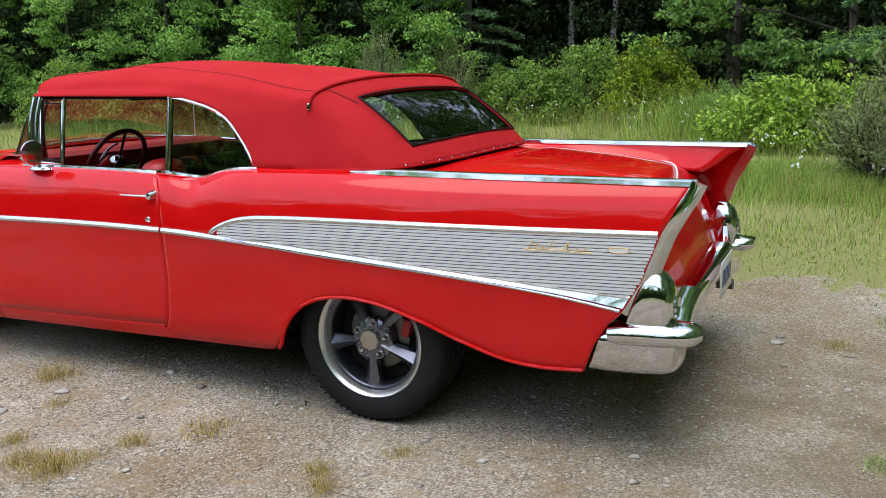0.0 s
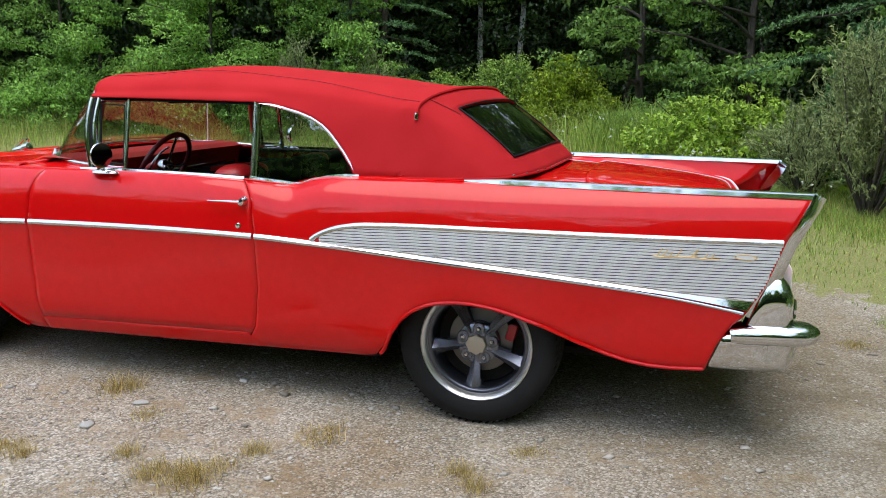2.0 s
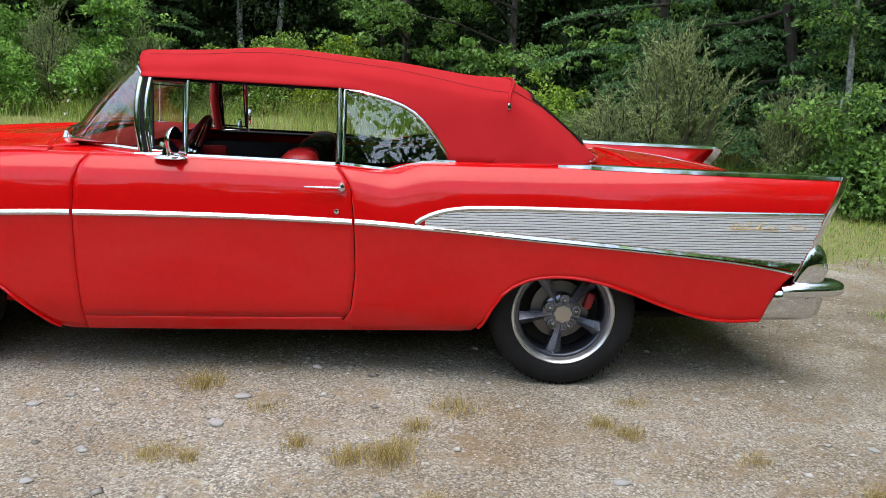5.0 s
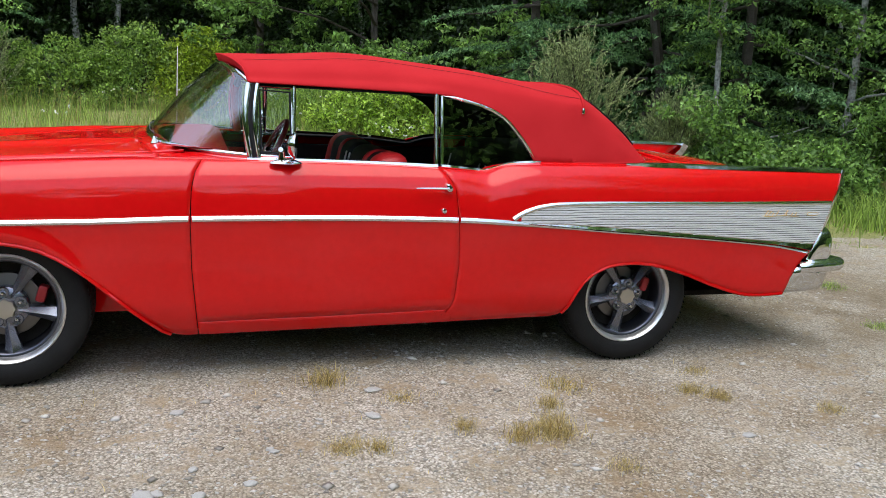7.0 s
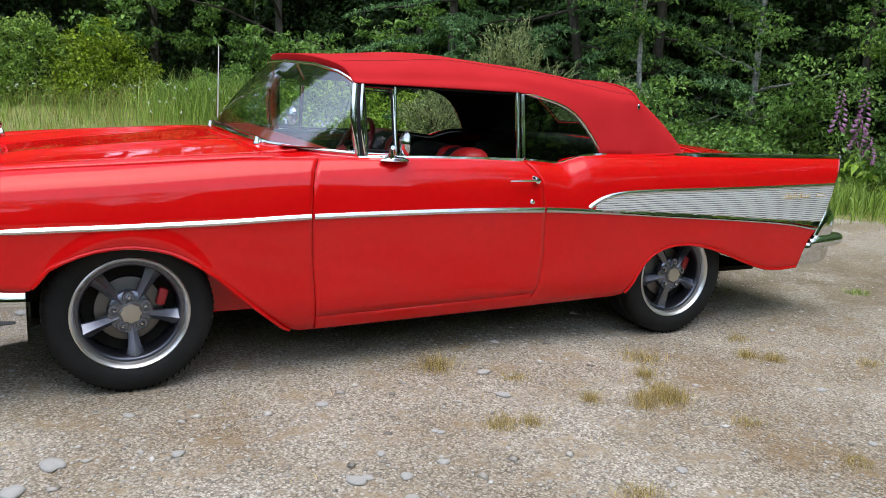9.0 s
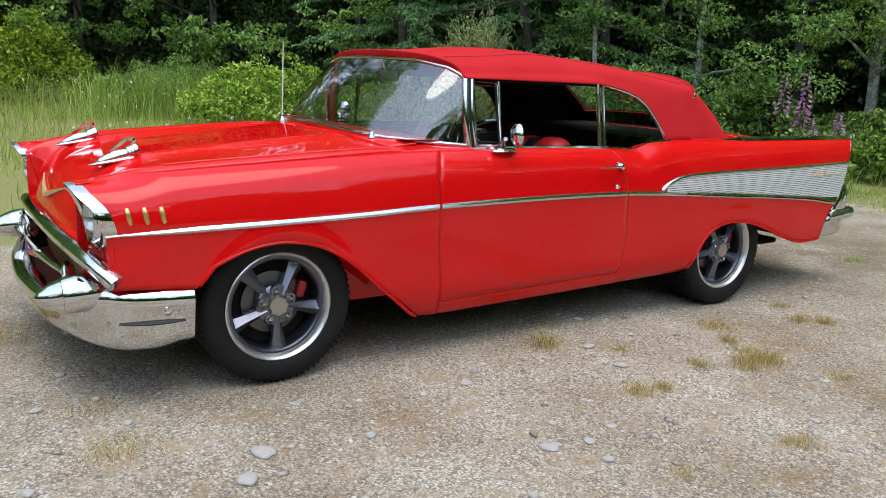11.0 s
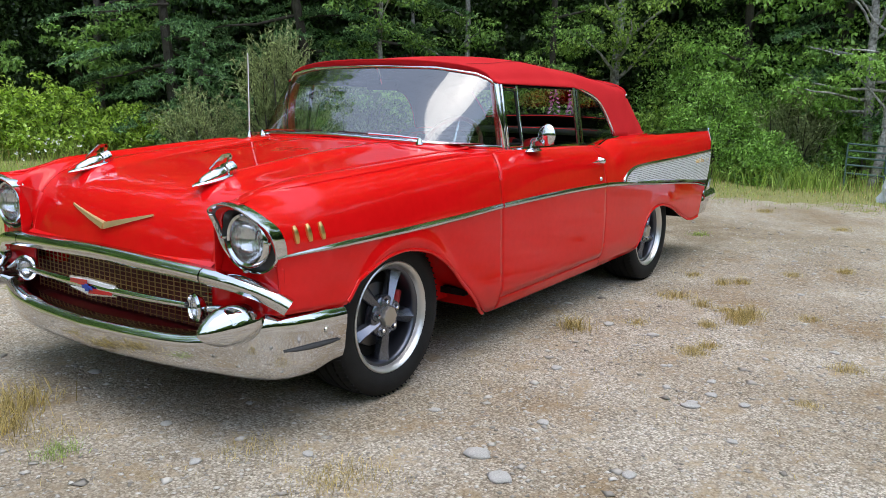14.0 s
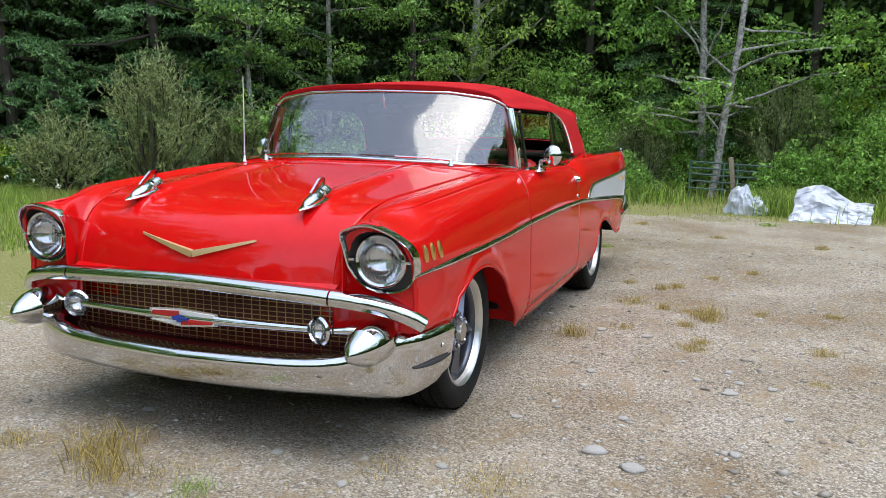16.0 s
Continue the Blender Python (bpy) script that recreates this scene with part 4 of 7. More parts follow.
TRIM = [(-0.015, -0.002), (-0.013, 0.003), (-0.003, 0.010), (0.001, 0.0105), (0.003, 0.009), (0.012, 0.007), (0.0145, 0.004), (0.015, -0.002)]
for s in (-1, 1):
    for a, b in ((-3.63, -2.178), (-2.164, -0.977), (-0.966, 1.035)):
        xs = span(a, b, 0.03)
        sc = [min(1.0, 0.25 + (x + 3.63) / 0.45) for x in xs] if a < -3 else ([1 - 0.42 * max(0.0, min(1.0, (x + 0.75) / 0.4)) for x in xs] if a > -1 else None)
        part("side_moulding", sweep([on_side(s, x, spear_z(x), 0.001) for x in xs], TRIM if s > 0 else [(-p, q) for p, q in TRIM], up=(0, s, 0), scale=sc), CHROME, car, "bright side moulding")
    xs = span(-0.70, 1.155, 0.02)
    part("upper_moulding", sweep([on_side(s, x, upper_z(x), 0.001) for x in xs], [(p * 0.8, q) for p, q in TRIM], up=(0, s, 0)), CHROME, car, "bright upper side moulding")

    # ribbed insert, with the concave bright band under it
    def insert_f(u, v, s=s):
        x0 = -0.66 + u * (1.02 + 0.66)
        zl, zu = band_z(x0), upper_z(x0) - 0.006
        z = zl + v * max(zu - zl, 0.002)
        x = x0 + u ** 4 * (fin_x(z) - 1.02)
        return on_side(s, x, z, 0.0025)
    # The backing sheet is coloured dark for the shade in the rib grooves.
    insert = part("side_insert", sheet(insert_f, span(0, 1, 0.02), span(0, 1, 0.1), flip=s > 0), GROOVE_SHADE, car, "ribbed brushed aluminium side panel")

    def band_f(u, v, s=s):
        x0 = -0.62 + u * (1.0 + 0.62)
        zl, zu = spear_z(x0) + 0.006, band_z(x0)
        z = zl + v * max(zu - zl, 0.001)
        x = x0 + u ** 4 * (fin_x(z) - 1.0)
        return on_side(s, x, z, 0.002 + 0.0110 * (1 - v))
    part("lower_band", sheet(band_f, span(0, 1, 0.02), span(0, 1, 0.2), flip=s > 0), CHROME, car, "concave chrome band")
    part("band_bead", sweep([on_side(s, x, band_z(x), 0.003) for x in span(-0.62, 1.07, 0.03)], ring(0.0042, 6), up=(0, s, 0)), CHROME, insert, "thin chrome bead")
    for k in range(18):
        dz = 0.011 + 0.0120 * k
        pts = []
        for x in span(-0.66, 1.20, 0.005):
            z = upper_z(max(x, -0.40)) - dz
            if x < -0.40:
                z = 0.796 - dz
            if z > band_z(x) - 0.002 and z < upper_z(x) - 0.004 and x < fin_x(z) + 0.004:
                pts.append(on_side(s, x, z, 0.0035))
        pts = pts[:-1:6] + pts[-1:]
        if len(pts) > 2:
            part("rib", sweep(pts, [(-0.0050, -0.002), (-0.0042, 0.0016), (0.0, 0.0022), (0.0042, 0.0016), (0.0050, -0.002)], up=(0, s, 0)), BRUSHED, insert)
    # gold script and badge as plain strokes
    script = part("script_badge", sweep([on_side(s, x, 0.742 + 0.002 * math.sin(40 * x), 0.010) for x in span(0.70, 0.94, 0.02)], ring(0.0016, 6)), GOLD, insert, "small gold script badge")
    for k, (x, h, lean) in enumerate(((0.715, 0.030, 0.02), (0.735, 0.026, 0.02), (0.76, 0.016, 0.012), (0.785, 0.032, 0.02), (0.835, 0.032, 0.03), (0.855, 0.028, 0.0), (0.885, 0.016, 0.01), (0.91, 0.018, 0.01))):
        part("stroke", sweep([on_side(s, x, 0.742, 0.010), on_side(s, x + lean, 0.742 + h, 0.010)], ring(0.0019, 6), up=(1, 0, 0)), GOLD, insert)
    rim_b = [on_side(s, 1.03 + 0.038 * math.cos(a), 0.752 + 0.009 * math.sin(a), 0.008) for a in [2 * math.pi * i / 16 for i in range(17)]]
    part("badge_plate", sweep(rim_b, ring(0.0016, 6), up=(0, s, 0)), GOLD, insert, "small gold badge")
    part("badge_field", (rim_b[:-1], [tuple(range(16)) if s < 0 else tuple(range(16))[::-1]]), WHITEEN, insert, "pale enamel badge field")
    # door handle and lock
    h = [on_side(s, -1.185, 0.868, 0.028), on_side(s, -1.10, 0.869, 0.034), on_side(s, -1.03, 0.868, 0.026)]
    part("door_handle", sweep(h, ring(0.008, 8, 0.006), scale=[0.6, 0.9, 1.1]), CHROME, sides[s], "chrome pull handle")
    part("handle_base", moved(lathe([(0, 0.03), (0.014, 0.028), (0.02, 0.012), (0.024, -0.01)], 16, "y"), Matrix.Translation(on_side(s, -1.025, 0.866, 0.0)) @ Matrix.Scale(s, 4, (0, 1, 0))), CHROME, sides[s], "chrome push button")
    part("door_lock", moved(lathe([(0, 0.008), (0.010, 0.007), (0.014, 0.0)], 14, "y"), Matrix.Translation(on_side(s, -1.045, 0.762, 0.0)) @ Matrix.Scale(s, 4, (0, 1, 0))), CHROME, sides[s], "chrome door lock")
    # three gold louvres on the fender
    for x in (-3.548, -3.486, -3.424):  # rounded gold slats
        pts = [on_side(s, x + 0.012 * (0.795 - z) / 0.065, z, 0.004) for z in span(0.732, 0.795, 0.01)]
        part("fender_louvre", sweep(pts, [(-0.013, -0.003), (-0.011, 0.005), (-0.002, 0.009), (0.006, 0.008), (0.012, -0.003)], up=(0, s, 0), scale=[0.6, 0.85, 1, 1, 1, 0.85, 0.6] if len(pts) == 7 else None), GOLD, car, "gold fender louvre")
    # door mirror: foot, stalk and round head
    base = Vector((-1.765, s * 0.868, 0.966))
    mirror = part("door_mirror", moved(lathe([(0, 0.012), (0.02, 0.010), (0.032, 0.0), (0.034, -0.006)], 20, "z"), Matrix.Translation(base) @ Matrix.Diagonal((2.1, 0.9, 1, 1))), CHROME, car, "chrome round door mirror")
    head = base + Vector((-0.015, s * 0.035, 0.078))
    part("mirror_stalk", sweep([base + Vector((-0.02, 0, 0)), base + Vector((-0.018, s * 0.006, 0.05)), head + Vector((-0.012, 0, -0.02))], ring(0.013, 10), up=(1, 0, 0), scale=[1.5, 0.9, 0.8]), CHROME, mirror)
    part("mirror_head", moved(lathe([(0, -0.03), (0.03, -0.024), (0.05, -0.010), (0.058, 0.006), (0.056, 0.012), (0, 0.012)], 28, "x"), Matrix.Translation(head + Vector((0.04, s * 0.02, 0.0))) @ Matrix.Rotation(s * 0.25, 4, "Z")), CHROME, mirror, "round mirror head")

# ---------------------------------------------------------------- front end
def loop_curve(pts, n=6):
    out = []
    m = len(pts)
    P = [Vector(p) for p in pts]
    for i in range(m):
        a, b, c, d = P[i - 1], P[i], P[(i + 1) % m], P[(i + 2) % m]
        for k in range(n):
            t = k / n
            out.append(0.5 * ((2 * b) + (c - a) * t + (2 * a - 5 * b + 4 * c - d) * t * t + (3 * b - a - 3 * c + d) * t ** 3))
    return out


BEZEL = [(0.642, 0.838), (0.690, 0.868), (0.745, 0.880), (0.800, 0.872), (0.860, 0.840), (0.902, 0.785), (0.905, 0.700), (0.870, 0.645), (0.790, 0.625), (0.705, 0.645), (0.655, 0.705), (0.642, 0.770)]


def bezel_x(y, z):
    return -3.630 + lamp_slant(z) - 0.022 * max(0, (z - 0.80) / 0.08) + 0.03 * max(0, (y - 0.84) / 0.06) ** 2 * 0.5


for s in (-1, 1):
    rim = [Vector((bezel_x(p[0], p[1]), s * p[0], p[1])) for p in loop_curve([Vector((y, z, 0)) for y, z in BEZEL])]
    centre = Vector((-3.645, s * 0.776, 0.745))
    n = len(rim)
    verts, faces = [], []
    rings = ((0.045, 1.005), (0.004, 1.015), (-0.008, 1.0), (-0.006, 0.955), (0.006, 0.925))
    for dx, k in rings:
        for p in rim:
            q = centre + (p - centre) * k
            verts.append(Vector((p.x + dx, q.y, q.z)))
    for r in range(len(rings) - 1):
        for i in range(n):
            j = (i + 1) % n
            f = (r * n + i, r * n + j, (r + 1) * n + j, (r + 1) * n + i)
            faces.append(f if s > 0 else f[::-1])
    bez = part("headlight_bezel", (verts, faces), CHROME, car, "chrome hooded headlight bezel")
    verts, faces = [], []
    for k in range(4):
        t = k / 3
        for i, p in enumerate(rim):
            q = centre + (p - centre) * 0.93
            a = math.atan2(p.z - centre.z, p.y - centre.y)
            c = Vector((-3.632, centre.y + 0.100 * math.cos(a), centre.z + 0.100 * math.sin(a)))
            v = Vector((p.x + 0.006, q.y, q.z)).lerp(c, t)
            verts.append(v)
    for r in range(3):
        for i in range(n):
            j = (i + 1) % n
            f = (r * n + i, r * n + j, (r + 1) * n + j, (r + 1) * n + i)
            faces.append(f if s > 0 else f[::-1])
    part("bezel_recess", (verts, faces), principled("black_paint_%d" % (s + 1), (0.015, 0.015, 0.016), 0.35), bez, "black recess round the lamp")
    part("retaining_ring", moved(lathe([(0.084, -0.010), (0.092, -0.016), (0.100, -0.008), (0.103, 0.010)], 40, "x"), Matrix.Translation(centre)), CHROME, bez, "chrome retaining ring")
    part("reflector", moved(lathe([(0.0, 0.055), (0.03, 0.050), (0.06, 0.034), (0.088, 0.0)], 32, "x"), Matrix.Translation(centre)), CHROME, bez, "silvered lamp reflector")
    part("lens", moved(lathe([(0.0, -0.034), (0.03, -0.031), (0.06, -0.022), (0.086, -0.006)], 32, "x"), Matrix.Translation(centre)), LAMP_LENS, bez, "fluted glass headlight lens")
    for a in (0, math.pi, -math.pi / 2):
        p = centre + Vector((-0.014, math.cos(a) * 0.110, math.sin(a) * 0.110))
        part("adjuster", box(p.x - 0.006, p.x + 0.008, p.y - 0.012, p.y + 0.012, p.z - 0.005, p.z + 0.005, 0.002), CHROME, bez)

# chrome bar over the grille opening
lip = smooth_interp([(-0.93, -3.600), (-0.87, -3.640), (-0.78, -3.672), (-0.60, -3.700), (-0.3, -3.718), (0, -3.724), (0.3, -3.718), (0.60, -3.700), (0.78, -3.672), (0.87, -3.640), (0.93, -3.600)])
lip_z = smooth_interp([(-0.93, 0.510), (-0.89, 0.540), (-0.84, 0.566), (-0.75, 0.588), (-0.60, 0.603), (-0.3, 0.615), (0, 0.622), (0.3, 0.615), (0.60, 0.603), (0.75, 0.588), (0.84, 0.566), (0.89, 0.540), (0.93, 0.510)])
LIP = [(-0.020, -0.026), (-0.030, -0.010), (-0.030, 0.008), (-0.022, 0.022), (-0.004, 0.030), (0.02, 0.030), (0.02, -0.026)]
for a, b in ((-0.925, -0.604), (-0.598, 0.598), (0.604, 0.925)):
    ys = span(a, b, 0.02)
    part("grille_header", sweep([(lip(y), y, lip_z(y)) for y in ys], LIP), CHROME, car, "chrome moulding over the grille opening")
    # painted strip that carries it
# Pan, backing and cheeks wear the darkened red in place of cavity shade.
part("grille_pan", sheet(lambda u, v: (-3.59 - 0.17 * v * (1 - 0.3 * abs(2 * u - 1) ** 3), (2 * u - 1) * 0.70, 0.355 - 0.02 * v), span(0.06, 0.94, 0.05), span(0, 1, 0.2)), SHADED_RED, car, "red gravel pan behind the bumper, colour darkened for shade", thick=0.01)
part("nose_filler", sheet(lambda u, v: tuple(Vector(hood_f(0.02, u)).lerp(Vector((lip(hood_f(0, u)[1]), hood_f(0, u)[1], lip_z(hood_f(0, u)[1]) + 0.012)), v)), span(0, 1, 0.04), span(0, 1, 0.25)), RED, car)
part("grille_backing", box(-3.56, -3.545, -0.72, 0.72, 0.30, 0.66), SHADED_RED, car)
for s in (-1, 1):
    part("grille_cheek", sheet(lambda u, v, s=s: (-3.56 - 0.05 * u, s * (0.66 + 0.15 * u), 0.33 + v * 0.25), span(0, 1, 0.1), span(0, 1, 0.1), flip=s < 0), SHADED_RED, car, thick=0.01)
grille = part("grille", sweep([(-3.600, -0.66, 0.592), (-3.625, -0.3, 0.592), (-3.632, 0, 0.592), (-3.625, 0.3, 0.592), (-3.600, 0.66, 0.592)], ring(0.006, 6)), GOLDGRILLE, car, "fine gold mesh grille")


def grille_x(y):
    return -3.632 + 0.075 * abs(y) ** 2


for k in range(12):
    z = 0.379 + 0.0188 * k
    part("grille_bar", sweep([(grille_x(y), y, z) for y in span(-0.66, 0.66, 0.06)], [(-0.0016, -0.0012), (0.0016, -0.0012), (0.0016, 0.0012), (-0.0016, 0.0012)]), GOLDGRILLE, grille)
wire = mesh_of("grille_wire", *sweep([(0, 0, 0.370), (0, 0, 0.595)], [(-0.0011, -0.002), (0.0011, -0.002), (0.0011, 0.002), (-0.0011, 0.002)], up=(1, 0, 0)))
wire.materials.append(GOLDGRILLE)
for k in range(37):
    y = -0.66 + 1.32 * k / 36
    part("grille_wire", wire, GOLDGRILLE, grille, matrix=Matrix.Translation((grille_x(y) - 0.002, y, 0)))
bar_x = smooth_interp([(-0.66, -3.700), (-0.3, -3.742), (0, -3.755), (0.3, -3.742), (0.66, -3.700)])
gb = part("grille_crossbar", sweep([(bar_x(y), y, 0.485) for y in span(-0.52, 0.52, 0.04)], ring(0.016, 12, 0.017), scale=[0.8 + 0.5 * (1 - abs(i - 13) / 13) for i in range(27)]), CHROME, car, "chrome bullet crossbar with parking lamps")
for s in (-1, 1):
    c = Vector((-3.708, s * 0.565, 0.482))
    lamp = part("parking_lamp", moved(lathe([(0.0, 0.03), (0.035, 0.022), (0.054, 0.004), (0.056, -0.010), (0.048, -0.018), (0.044, -0.010)], 28, "x"), Matrix.Translation(c) @ Matrix.Rotation(s * 0.30, 4, "Z")), CHROME, gb, "round chrome parking lamp")
    part("lamp_lens", moved(lathe([(0, -0.016), (0.02, -0.015), (0.045, -0.009)], 24, "x"), Matrix.Translation(c) @ Matrix.Rotation(s * 0.30, 4, "Z")), LAMP_LENS, lamp, "clear fluted lens")
    part("lamp_arm", sweep([c + Vector((0.01, s * 0.05, 0)), c + Vector((0.03, s * 0.12, 0.004)), c + Vector((0.06, s * 0.19, 0.012))], ring(0.016, 10), scale=[0.8, 1.1, 0.7]), CHROME, gb)
hexy = [(-0.165, 0.0), (-0.155, 0.026), (0.0, 0.040), (0.155, 0.026), (0.165, 0.0), (0.155, -0.022), (0.0, -0.034), (-0.155, -0.022)]


def plaque(pts, x, depth):
    k = len(pts)
    verts = [(x + dx + 0.02 * (y / 0.17) ** 2, y, 0.487 + z) for dx in (0, -depth) for y, z in pts]
    return verts, [tuple(range(k)), tuple(range(k, 2 * k))[::-1]] + [(i, k + i, k + (i + 1) % k, (i + 1) % k) for i in range(k)]


emb = part("grille_emblem", plaque(hexy, -3.765, 0.012), CHROME, gb, "chrome-edged enamel emblem")
part("emblem_field", plaque([(y * 0.90, z * 0.80) for y, z in hexy], -3.776, 0.004), WHITEEN, emb, "white enamel field")
part("emblem_patch", plaque([(0.005, 0.003), (0.005, 0.029), (0.135, 0.019), (0.143, 0.003)], -3.779, 0.004), ENAMELRED, emb, "red enamel patch")
part("emblem_patch", plaque([(-0.143, -0.004), (-0.135, -0.016), (-0.005, -0.024), (-0.005, -0.004)], -3.779, 0.004), ENAMELRED, emb, "red enamel patch")
part("emblem_bar", plaque([(-0.034, -0.007), (-0.030, 0.006), (0.034, 0.007), (0.030, -0.006)], -3.783, 0.004), BLUE, emb, "blue enamel bar")
part("emblem_bar", plaque([(-0.012, -0.014), (-0.010, 0.014), (0.012, 0.014), (0.010, -0.014)], -3.784, 0.004), BLUE, emb, "blue enamel bar")

# V emblem on the nose
for s in (-1, 1):
    pts = []
    for t in span(0, 1, 0.1):
        y = s * 0.262 * t
        z = 0.722 + 0.062 * t
        xx = -3.706 + (hood_lookup(y, z))
        pts.append((xx, y, z))
    part("hood_emblem", sweep(pts, [(-0.013, -0.010), (-0.009, 0.010), (0.004, 0.012), (0.010, -0.010)], up=(0, 0, 1), scale=[1.2 - 0.85 * i / (len(pts) - 1) for i in range(len(pts))]), GOLDV, car, "gold V emblem on the nose")

# hood rockets
for s in (-1, 1):
    x0, y0 = -3.435, s * 0.408
    z0 = hood_point(x0, y0)
    rocket = part("hood_rocket", moved(lathe([(0, -0.118), (0.009, -0.115), (0.017, -0.104), (0.023, -0.080), (0.027, -0.045), (0.027, -0.010), (0.022, 0.004), (0.022, 0.010), (0.030, 0.014), (0.030, 0.024), (0.026, 0.026), (0.030, 0.028), (0.030, 0.038), (0.026, 0.040), (0.030, 0.042), (0.029, 0.056), (0.022, 0.060), (0, 0.060)], 20, "x"), Matrix.Translation((x0, y0, z0 + 0.008)) @ Matrix.Rotation(-0.30, 4, "Y")), CHROME, car, "chrome rocket hood ornament")
    loop_fin = [Vector((x0 + a, y0, z0 + b)) for a, b in ((-0.058, 0.020), (0.010, 0.072), (0.044, 0.074), (0.030, 0.036))]
    for p, q in zip(loop_fin, loop_fin[1:]):
        part("rocket_fin", sweep([p, p.lerp(q, 0.5), q], [(-0.007, -0.005), (-0.007, 0.005), (0.007, 0.005), (0.007, -0.005)], up=(0, 1, 0)), CHROME, rocket, "upright chrome fin rail")
    part("rocket_base", moved(lathe([(0, -0.150), (0.010, -0.142), (0.021, -0.115), (0.029, -0.072), (0.034, -0.02), (0.030, 0.030), (0, 0.045)], 20, "x"), Matrix.Translation((x0, y0, z0 - 0.010)) @ Matrix.Rotation(-0.16, 4, "Y") @ Matrix.Diagonal((1, 1, 0.40, 1))), CHROME, rocket, "flat chrome base blade")

# bumpers
fb_plan = [(-3.835, 0.0), (-3.825, 0.20), (-3.805, 0.40), (-3.770, 0.58), (-3.735, 0.69), (-3.690, 0.785), (-3.63, 0.855), (-3.55, 0.902), (-3.45, 0.925), (-3.36, 0.934), (-3.312, 0.935)]


def plan_curve(table, n=60):
    d = [0]
    for a, b in zip(table, table[1:]):
        d.append(d[-1] + math.hypot(b[0] - a[0], b[1] - a[1]))
    fx = smooth_interp([(k, p[0]) for k, p in zip(d, table)])
    fy = smooth_interp([(k, p[1]) for k, p in zip(d, table)])
    return [(fx(d[-1] * i / n), fy(d[-1] * i / n)) for i in range(n + 1)]


half = plan_curve(fb_plan)
full = [(x, -y) for x, y in half[:0:-1]] + half
fb_top = smooth_interp([(0, 0.378), (0.5, 0.384), (0.66, 0.400), (0.78, 0.448), (0.86, 0.478), (0.93, 0.470), (0.94, 0.452)])
fb_bot = smooth_interp([(0, 0.248), (0.6, 0.246), (0.8, 0.232), (0.9, 0.226), (0.925, 0.228), (0.94, 0.262)])
PROFILE = [(0.085, 1.0), (0.05, 1.02), (0.022, 1.01), (0.004, 0.95), (-0.004, 0.86), (-0.002, 0.70), (0.004, 0.50), (0.010, 0.25), (0.022, 0.08), (0.045, 0.0), (0.08, 0.0)]


def bumper_sheet(path, top, bot, outward):
    pts = [Vector((x, y, 0)) for x, y in path]
    verts, n = [], len(PROFILE)
    for i, p in enumerate(pts):
        d = (pts[min(i + 1, len(pts) - 1)] - pts[max(i - 1, 0)]).normalized()
        nrm = Vector((d.y, -d.x, 0)) * outward
        zt, zb = top(abs(p.y)), bot(abs(p.y))
        end = 1.0
        for a, v in PROFILE:
            verts.append((p.x - nrm.x * a * end, p.y - nrm.y * a * end, zb + (zt - zb) * v))
    faces = [(i * n + j, (i + 1) * n + j, (i + 1) * n + j + 1, i * n + j + 1) for i in range(len(pts) - 1) for j in range(n - 1)]
    faces += [tuple(range(n)), tuple((len(pts) - 1) * n + j for j in range(n))[::-1]]
    return verts, faces


front_bumper = part("front_bumper", bumper_sheet(full, fb_top, fb_bot, -1), CHROME, car, "wide chrome front bumper")
for s in (-1, 1):
    c = Vector((-3.735, s * 0.765, 0.452))
    m = Matrix.Translation(c) @ Matrix.Rotation(s * 0.06, 4, "Z") @ Matrix.Rotation(-0.06, 4, "Y")
    guard = part("bumper_bullet", moved(lathe([(0, -0.130), (0.012, -0.127), (0.032, -0.108), (0.052, -0.075), (0.067, -0.035), (0.0685, -0.033), (0.0670, -0.031), (0.074, 0.0), (0.076, 0.05), (0.07, 0.10), (0.06, 0.12), (0, 0.13)], 32, "x"), m), CHROME, front_bumper, "chrome bullet bumper guard")
    # Near-black bar on the chrome draws the shade inside the bumper slot.
    pts = []
    for x in span(-3.59, -3.35, 0.02):
        yy = interp([(p[0], p[1]) for p in half])(x)
        pts.append((x, s * (yy + 0.0), 0.343))
    part("bumper_slot", sweep(pts, ring(0.010, 8, 0.007), scale=[0.3 + 0.9 * math.sin(math.pi * (i + 0.5) / len(pts)) for i in range(len(pts))]), principled("slot_shadow_%d" % (s + 1), (0.02, 0.02, 0.02), 0.6), front_bumper, "bumper slot drawn as a dark bar for its shade")
    part("bumper_bolt", moved(lathe([(0, 0.006), (0.008, 0.005), (0.011, 0)], 12, "y"), Matrix.Translation((-3.42, s * 0.931, 0.395)) @ Matrix.Scale(s, 4, (0, 1, 0))), CHROME, front_bumper)

